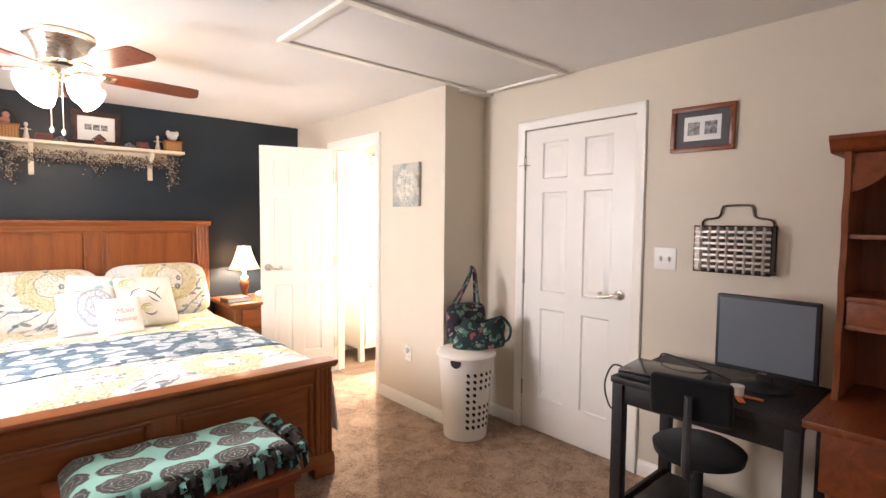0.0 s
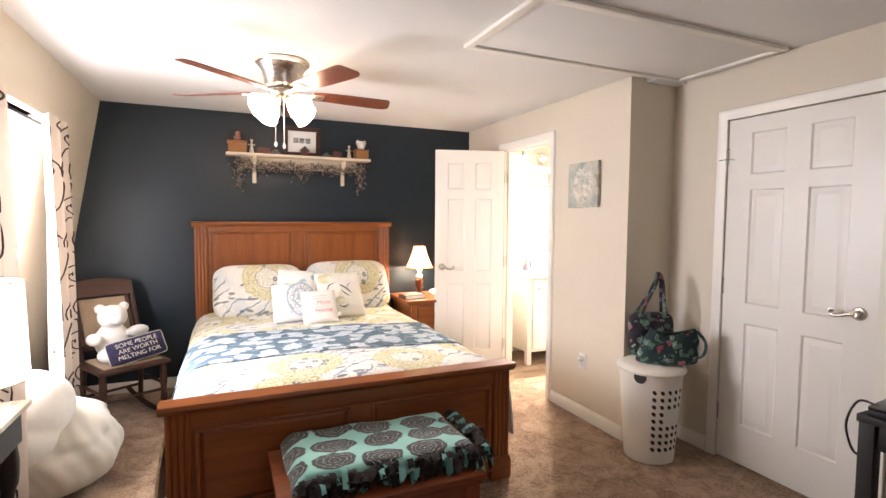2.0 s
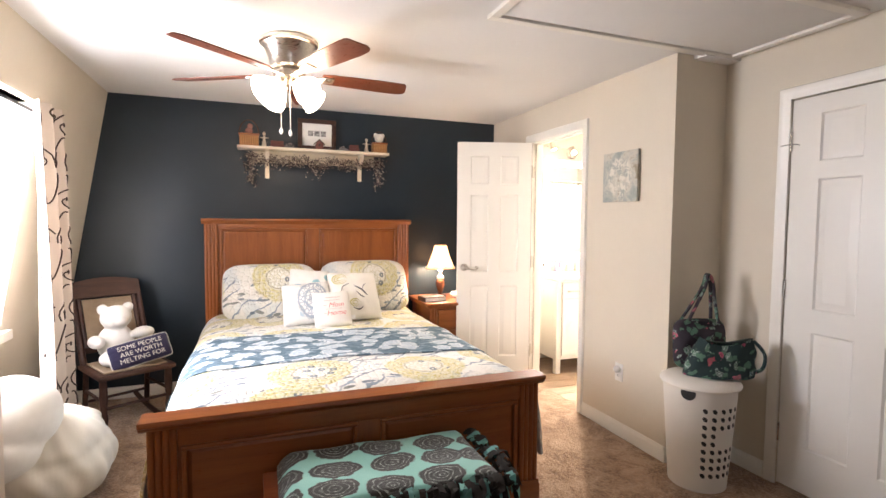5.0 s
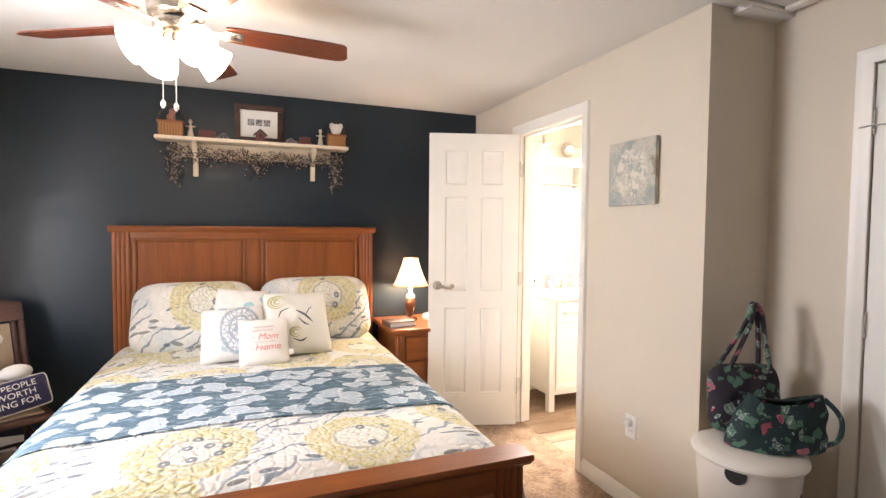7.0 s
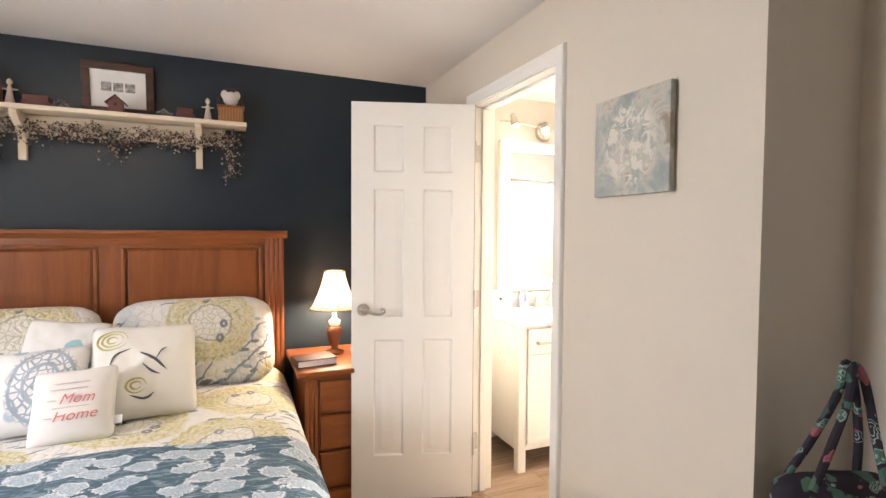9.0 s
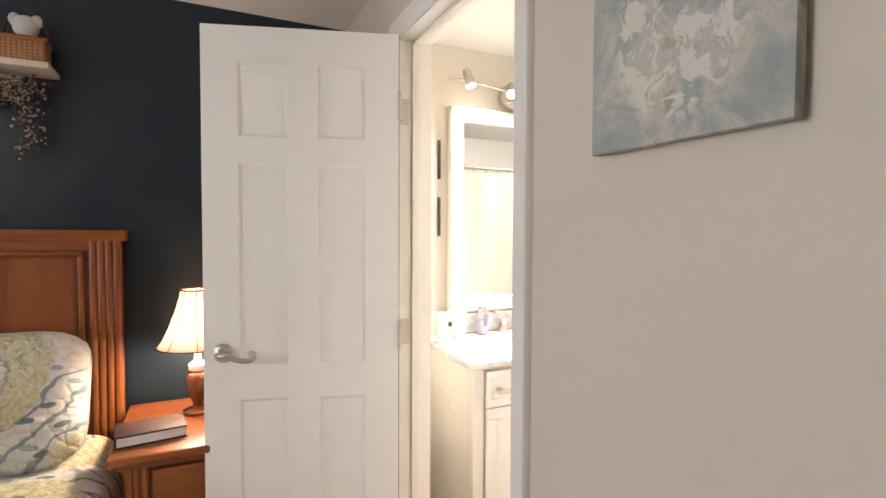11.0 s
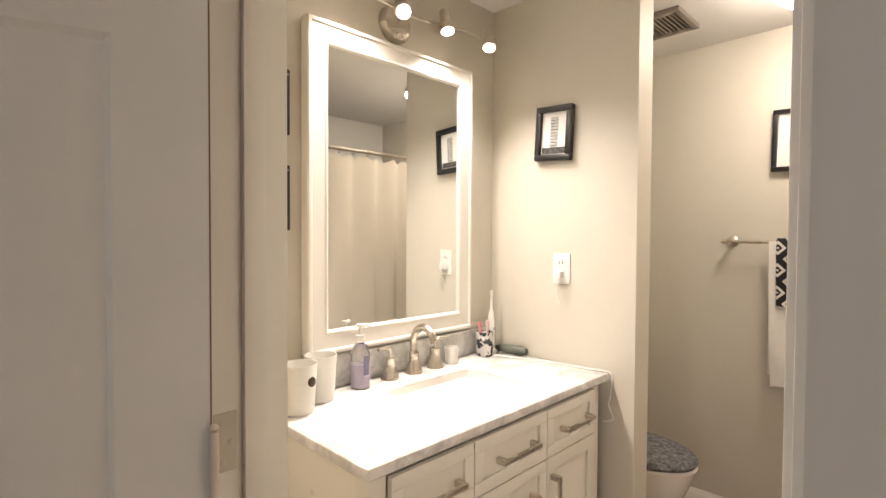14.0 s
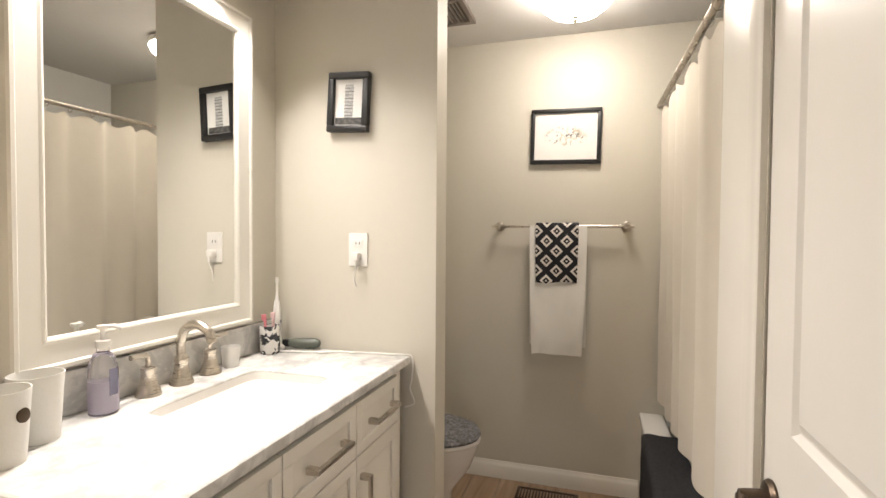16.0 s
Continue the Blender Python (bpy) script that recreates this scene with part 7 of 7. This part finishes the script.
part("screen", box(-0.174, 0.174, -0.0135, -0.0125, 0.072, 0.364), Mat("matte_screen", 0.24).colour((0.15, 0.17, 0.195)).m, bez, "dark glossy screen")
part("maker_badge", box(-0.016, 0.016, -0.0132, -0.0124, 0.057, 0.063), M_CHROME, bez)
for nm, pts in (("power_cable", [(2.40, 1.17, DZ + 0.02), (2.36, 1.21, DZ + 0.03), (2.34, 1.235, DZ - 0.06), (2.36, 1.22, DZ - 0.16), (2.42, 1.205, DZ - 0.20)]), ("monitor_cable", [(2.62, 0.80, DZ + 0.01), (2.60, 0.95, DZ + 0.05), (2.66, 1.10, DZ + 0.055), (2.75, 1.17, DZ + 0.01)])):
    solid(nm, tube(curve_pts(pts, 8), 0.004, 8), M_BLACKP, "thin black cable looping over the desk edge", "cable")
flw = thing("craft_flowers", pose(2.45, 0.72, DZ), "orange felt craft pieces with a white cup", "craft")
M_ORANGE = cloth("orange_felt", (0.62, 0.16, 0.04))
for k in range(5):
    part("petal", moved(box(0, 0.09, -0.012, 0.012, 0.001, 0.006, 0.002), pose(0, 0, 0.001 * k, 0, 0, 20 + 63 * k)), M_ORANGE, flw)
part("cup", lathe([(0.022, 0.007), (0.026, 0.045), (0.0, 0.045)], 20), M_WHITE, flw)
ch = thing("office_chair", pose(2.43, 0.85, 0, 0, 0, 101), "small black office chair pushed to the desk", "chair")
M_FAB = cloth("black_chair_fabric", (0.007, 0.007, 0.0075), 500, 0.2)
part("seat", moved(lathe([(0.14, 0), (0.172, 0.015), (0.178, 0.045), (0.15, 0.062), (0.0, 0.065)], 32), pose(0, 0, 0.44)), M_FAB, ch)
part("backrest", moved(box(-0.145, 0.145, -0.024, 0.024, -0.085, 0.085, 0.023, 4), pose(0, 0.20, 0.745, -8)), M_FAB, ch)
part("back_post", tube(curve_pts([(0, 0.10, 0.43), (0, 0.20, 0.435), (0, 0.248, 0.50), (0, 0.243, 0.62), (0, 0.236, 0.765)], 5), 0.015, 8), plastic("worn_grey_bracket", (0.045, 0.045, 0.047), 0.4), ch, "flat grey back bracket")
part("gas_lift", tube([(0, 0, 0.09), (0, 0, 0.44)], 0.024, 14), M_BLACKP, ch)
for k in range(5):
    a = k * math.tau / 5
    arm = part("base_arm", tube([(0, 0, 0.10), (0.24 * math.cos(a), 0.24 * math.sin(a), 0.06)], [0.022, 0.014], 8), M_BLACKP, ch)
    part("caster", moved(lathe([(0.024, -0.012), (0.026, -0.008), (0.026, 0.008), (0.024, 0.012)], 18), pose(0.24 * math.cos(a), 0.24 * math.sin(a), 0.0275, 90, 0, k * 40)), M_BLACKP, arm)
hut = thing("secretary_hutch", pose(2.6, 0.0, 0), "cherry wood secretary desk with scalloped hutch", "desk")
wp("desk_top", box(2.27, 2.90, -0.55, 0.467, 0.735, 0.765, 0.008), M_CHE_X, hut)
wp("desk_case", box(2.31, 2.90, -0.52, 0.42, 0.52, 0.7345, 0.004), M_CHE_X, hut)
for y in (-0.49, 0.37):
    for x in (2.33, 2.84):
        wp("turned_leg", moved(lathe([(0.018, 0.001), (0.024, 0.04), (0.016, 0.08), (0.026, 0.20), (0.030, 0.34), (0.020, 0.40), (0.032, 0.44), (0.034, 0.5195)], 20), pose(x, y, 0)), M_CHE_Z, hut)
scal = [(2.60, 0.766)] + [(2.575 + 0.018 * abs(math.sin(k * math.pi / 3)), 0.766 + 0.915 * k / 12) for k in range(13)] + [(2.90, 1.681), (2.90, 0.766)]
for y in (0.425, -0.52):
    wp("scalloped_side", prism(scal, 0.02, Matrix.Translation((0, y, 0))), M_CHE_Z, hut)
wp("hutch_back", box(2.885, 2.90, -0.4995, 0.4245, 0.766, 1.675), M_CHE_Z, hut)
for z in (1.03, 1.135, 1.365):
    wp("hutch_shelf", box(2.60, 2.8845, -0.4995, 0.4245, z, z + 0.018, 0.002), M_CHE_X, hut)
wp("valance", prism([(-0.4995, 1.675), (0.4245, 1.675)] + [(0.4245 - 0.924 * k / 32, 1.535 + 0.095 * min(1.0, 2.2 * math.sin(math.pi * k / 32)) - 0.014 * abs(math.sin(k * math.pi / 4))) for k in range(33)], 0.018, pose(2.615, 0, 0, 0, 0, 90)), M_CHE_X, hut)
wp("crown", profile_run([(-0.30, 0), (0.0, 0.0), (0.02, 0.015), (0.03, 0.035), (0.045, 0.045), (0.045, 0.06), (-0.30, 0.06)], 1.02, pose(2.60, 0.49, 1.682, 0, 0, -90)), M_CHE_X, hut)
dr = wp("small_drawer", box(2.60, 2.88, 0.02, 0.42, 1.0485, 1.1345, 0.004), M_CHE_X, hut)
wp("drawer_knob", moved(lathe([(0.005, 0), (0.011, 0.012), (0.008, 0.02)], 14), pose(2.60, 0.24, 1.092, 0, -90, 0)), M_BRONZE, dr)

# ---------------------------------------------------------------- bedroom: window side
curt = Mat("cream_scroll_curtain", 0.85, 0, 0.2)
curt.colour(curt.mix(curt.noise(5, 3), (0.53, 0.455, 0.385), (0.63, 0.555, 0.48))).bump(curt.noise(600, 2), 0.3, 0.001)
see = curt.t.nodes.new("ShaderNodeBsdfTranslucent")
see.inputs[0].default_value = (0.80, 0.72, 0.64, 1)
both = curt.t.nodes.new("ShaderNodeMixShader")
both.inputs[0].default_value = 0.25
curt.t.links.new(curt.b.outputs[0], both.inputs[1])
curt.t.links.new(see.outputs[0], both.inputs[2])
curt.t.links.new(both.outputs[0], curt.t.nodes["Material Output"].inputs[0])
M_SCROLL = plastic("brown_scroll_print", (0.050, 0.030, 0.024), 0.8, 0.2)
def curtain(name, y0, y1, x, seed):
    o = thing(name, pose(x, (y0 + y1) / 2, 1.93), "cream grommet curtain with brown scroll print", "curtain", "window curtains")
    def surf(y, z):
        f = (y - y0) / (y1 - y0)
        d = 0.034 * math.sin(f * 15.5 + seed) + 0.010 * math.sin(f * 31 + z * 2)
        return Vector((x + d * (0.8 + 0.2 * (1.97 - z)), y, z))
    wp("cloth", sheet(70, 40, lambda u, v: surf(y0 + (y1 - y0) * u, 1.972 - 1.91 * v), 0.002), curt.m, o, angle=80)
    q = bmesh.new()
    r = random.Random(seed)
    k = 0
    z = 1.88
    while z > 0.2:
        for yy in (y0 + 0.06, y0 + 0.18, y0 + 0.30):
            if yy > y1 - 0.02:
                continue
            s = 1 if k % 2 else -1
            a0 = r.random() * 0.5
            pts = []
            for j in range(22):
                t = j / 21
                rad = 0.060 * (1 - 0.86 * t)
                an = a0 + s * (t * 8.0) + (0 if s > 0 else math.pi)
                py, pz = yy + 0.03 * s * t + rad * math.cos(an), z + rad * math.sin(an) * 1.35
                py = min(max(py, y0 + 0.004), y1 - 0.004)
                p = surf(py, pz)
                p.x += 0.004
                pts.append(p)
            join(q, tube(pts, 0.0040, 5))
            tail = [surf(min(max(yy + 0.05 * s * t - 0.03, y0 + 0.004), y1 - 0.004), z - 0.06 - 0.15 * t + 0.03 * math.sin(6 * t)) + Vector((0.004, 0, 0)) for t in [j / 8 for j in range(9)]]
            join(q, tube(tail, 0.0042, 5))
            bmesh.ops.create_icosphere(q, subdivisions=1, radius=0.014, matrix=Matrix.Translation(pts[-1]) @ Matrix.Diagonal((0.35, 1, 1, 1)))
            k += 1
        z -= 0.20
    tagged(wp("scroll_print", q, M_SCROLL, o, "brown swirling vine print"), kind="stuff")
    n = 4
    for i in range(n):
        y = y0 + (y1 - y0) * (i + 0.5) / n
        wp("grommet", tube([surf(y + 0.022 * math.cos(a), 1.928 + 0.022 * math.sin(a)) + Vector((0.003, 0, 0)) for a in [j * math.tau / 16 for j in range(16)]], 0.005, 6, closed=True), M_BRONZE, o)
    return o
curtain("window_curtain", 3.44, 3.80, -0.655, 2)
curtain("window_curtain", 2.45, 2.86, -0.655, 5)
crod = thing("curtain_rod", pose(-0.70, 3.1, 1.928), "black curtain rod with ball finials", "curtain rod")
wp("rod", tube([(-0.70, 2.38, 1.928), (-0.70, 3.84, 1.928)], 0.008, 12), M_BLACKP, crod)
for y in (2.37, 3.85):
    q = bmesh.new()
    bmesh.ops.create_uvsphere(q, u_segments=16, v_segments=10, radius=0.02, matrix=Matrix.Translation((-0.70, y, 1.928)))
    wp("finial", q, M_BLACKP, crod)
for y in (2.42, 3.82):
    wp("rod_bracket", tube([(-0.70, y, 1.924), (-0.745, y, 1.91)], 0.006, 8), M_BLACKP, crod)

# rocking chair, bear and pillow
rk = thing("rocking_chair", pose(-0.47, 4.24, 0, 0, 0, 30), "dark wooden armless rocking chair with woven seat", "rocking chair")
M_CANE = Mat("woven_cane", 0.75)
wv = M_CANE.math("MULTIPLY", M_CANE.wave(60, 0.5, None, "X"), M_CANE.wave(60, 0.5, None, "Y"))
M_CANE.colour(M_CANE.mix(M_CANE.noise(20, 3), (0.27, 0.19, 0.12), (0.40, 0.30, 0.20))).bump(wv, 0.7, 0.004)
part("seat_frame", box(-0.225, 0.225, -0.22, 0.20, 0.385, 0.418, 0.014, 3), M_DK_X, rk)
part("woven_seat", box(-0.185, 0.185, -0.18, 0.165, 0.4185, 0.428, 0.006), M_CANE.m, rk, "tan woven seat")
def slant(z):
    return 0.17 + (z - 0.40) * 0.42
for s in (-1, 1):
    part("back_post", tube([(s * 0.195, slant(0.40), 0.40), (s * 0.200, slant(0.65), 0.65), (s * 0.205, slant(0.93), 0.93)], [0.021, 0.020, 0.016], 10), M_DK_Z, rk)
    part("front_leg", moved(lathe([(0.014, 0.06), (0.022, 0.14), (0.016, 0.18), (0.024, 0.27), (0.020, 0.384)], 16), pose(s * 0.19, -0.17, 0)), M_DK_Z, rk)
    part("rear_leg", tube([(s * 0.185, 0.17, 0.384), (s * 0.19, 0.21, 0.055)], 0.017, 10), M_DK_Z, rk)
    part("rocker", tube([(s * 0.19, y, 0.022 + 0.30 * y * y) for y in [-0.34 + 0.76 * k / 14 for k in range(15)]], 0.017, 8), M_DK_X, rk)
part("crest_rail", sheet(16, 6, lambda u, v: (-0.215 + 0.43 * u, slant(0.83 + 0.12 * v) + 0.025 * math.sin(math.pi * u), 0.83 + (0.10 + 0.03 * math.sin(math.pi * u)) * v), 0.022), M_DK_X, rk)
part("lower_rail", box(-0.19, 0.19, slant(0.50) - 0.01, slant(0.50) + 0.012, 0.48, 0.52, 0.005), M_DK_X, rk)
part("back_panel", sheet(10, 10, lambda u, v: (-0.15 + 0.30 * u, slant(0.52 + 0.30 * v) + 0.01, 0.52 + 0.30 * v), 0.012), M_CANE.m, rk, "tan woven back panel")
for s in (-1, 1):
    part("back_slat", tube([(s * 0.165, slant(0.52) + 0.006, 0.52), (s * 0.168, slant(0.83) + 0.006, 0.83)], 0.014, 8), M_DK_Z, rk)
for z, y in ((0.20, -0.17), (0.16, 0.195)):
    part("stretcher", tube([(-0.18, y, z), (0.18, y, z)], 0.010, 8), M_DK_X, rk)
for s in (-1, 1):
    part("side_stretcher", tube([(s * 0.19, -0.165, 0.24), (s * 0.188, 0.185, 0.24)], 0.010, 8), M_DK_X, rk)
RKM = pose(-0.47, 4.24, 0, 0, 0, 30)
lumps("teddy_bear", RKM @ pose(-0.035, 0.085, 0.4285) @ Matrix.Diagonal((1.3, 1.2, 1.32, 1)), [(0, 0, 0.095, 0.085, 0.07, 0.095), (0, -0.015, 0.225, 0.072, 0.066, 0.062), (-0.058, -0.01, 0.272, 0.026, 0.018, 0.026), (0.058, -0.01, 0.272, 0.026, 0.018, 0.026), (0, -0.075, 0.212, 0.032, 0.024, 0.026), (-0.10, -0.05, 0.12, 0.035, 0.06, 0.032), (0.115, -0.045, 0.135, 0.055, 0.04, 0.032), (-0.06, -0.10, 0.035, 0.042, 0.07, 0.034), (0.065, -0.10, 0.035, 0.042, 0.07, 0.034)], M_FLEECE, "cream plush teddy bear sitting on the chair", "teddy bear")
M_NAVY = cloth("navy_needlepoint", (0.030, 0.026, 0.062), 500, 0.2)
M_NEEDLE = plastic("cream_needlepoint", (0.62, 0.58, 0.52), 0.9)
sp = pillow("lettered_pillow", RKM @ pose(0.04, -0.125, 0.515, -24, -9, -6), 0.36, 0.165, 0.075, M_NAVY, "navy needlepoint pillow with cream lettering", M_NEEDLE, 0.02)
for k, (txt, z) in enumerate((("SOME PEOPLE", 0.042), ("ARE WORTH", 0.0), ("MELTING FOR", -0.042))):
    words("lettering", txt, 0.042, pose(0, -0.0455 if k == 1 else -0.0415, z - 0.002, 90, 0, 0), M_NEEDLE, sp, "cream stitched capitals", 0.001)

# bean bag and round cushion
def bag(u, v):
    """A slouched sack: wide foot, soft shoulder, long gathered folds."""
    a, t = u * math.tau, v * math.pi
    live = 1 if 0 < v < 1 else 0
    r = 0.342 * (math.sin(t) ** 0.62 if live else 0.0) * (1 - 0.24 * v ** 2)
    drift = noise.noise(Vector((math.cos(a) * 1.2, math.sin(a) * 1.2, v * 2)))
    fold = 0.010 * math.sin(a * 9 + 5 * drift + 2.2 * v) + 0.005 * math.sin(a * 23 + 9 * drift)
    tuck = -0.014 * math.exp(-((v - 0.60 - 0.05 * math.sin(a * 2)) / 0.035) ** 2)
    r += live * math.sin(t) * (fold * (0.4 + v) + tuck + 0.018 * drift)
    z = 0.232 - 0.230 * math.cos(t) + 0.010 * drift * math.sin(t)
    return (r * math.cos(a) - 0.04 * v * v, r * math.sin(a) - 0.02 * v * v, max(0.002, z))
bb = sheet(120, 44, bag)
bmesh.ops.remove_doubles(bb, verts=bb.verts, dist=0.0008)
beanbag = solid("bean_bag", bb, cloth("cream_bean_bag_vinyl", (0.56, 0.51, 0.425), 300, 0.06, 0.55, 0.12), "slouched cream bean bag chair on the carpet", "bean bag", angle=80)
beanbag.matrix_world = pose(-0.655, 3.33, 0.0)
lumps("round_cushion", pose(-0.69, 3.13, 0.37, 0, 0, 20), [(0, 0, 0.13, 0.195, 0.18, 0.185), (-0.04, -0.05, 0.0, 0.16, 0.14, 0.14)], M_FLEECE, "white round plush cushion resting on the bean bag", "cushion")

# side table with a drum lamp by the window
st = thing("writing_table", pose(-0.68, 2.1, 0), "dark table, its top painted pale for glare, with brass drawer pull", "table")
M_TABLE = wood("dull_black_brown_wood", (0.008, 0.006, 0.006), (0.016, 0.012, 0.012), (0.028, 0.02, 0.02), "X", 0.6)
# glare on the top is painted in as a pale cream colour
M_TOP_GLARE = painted("pale_cream_table_top", (0.72, 0.68, 0.60), 0.3, 200, 0.05)
wp("table_top", box(-0.93, -0.475, 1.35, 2.47, 0.725, 0.745, 0.005), M_TOP_GLARE, st)
wp("apron", box(-0.91, -0.50, 1.38, 2.44, 0.60, 0.7245, 0.004), M_TABLE, st)
for x in (-0.535, -0.88):
    for y in (1.40, 2.40):
        wp("leg", tube(curve_pts([(x, y, 0.001), (x + 0.004, y, 0.10), (x - 0.008, y, 0.35), (x + 0.004, y + 0.005, 0.52), (x, y, 0.60)], 5), [0.017] * 4 + [0.019] * 4 + [0.021] * 5 + [0.030] * 8, 10), M_TABLE, st)
pull = wp("drawer_pull", tube(curve_pts([(-0.4985, 2.03, 0.66), (-0.478, 2.045, 0.645), (-0.474, 2.08, 0.638), (-0.478, 2.115, 0.645), (-0.4985, 2.13, 0.66)], 5), 0.005, 8), M_BRONZE, st, "ornate dark drawer pull")
wp("pull_plate", box(-0.4999, -0.4965, 2.01, 2.15, 0.635, 0.685, 0.001), M_BRONZE, pull)
dl = thing("drum_lamp", pose(-0.575, 2.28, 0.745), "table lamp with a lit white drum shade", "lamp")
part("shade", lathe([(0.150, 0.13), (0.146, 0.30), (0.142, 0.465)], 40, cap=False), Mat("lit_drum_linen", 0.8).colour((0.80, 0.78, 0.74)).glow((1.0, 0.90, 0.77), LAMP_E * 0.6).m, dl, "white drum shade, glowing")
part("lamp_base", lathe([(0.06, 0.0005), (0.06, 0.01), (0.02, 0.02), (0.03, 0.08), (0.015, 0.15), (0.008, 0.24)], 24), M_BRONZE, dl)
for r, z in ((0.1505, 0.13), (0.1425, 0.465)):
    part("shade_rim", tube([(r * math.cos(k * math.tau / 36), r * math.sin(k * math.tau / 36), z) for k in range(36)], 0.0025, 6, closed=True), M_SHELF, dl)
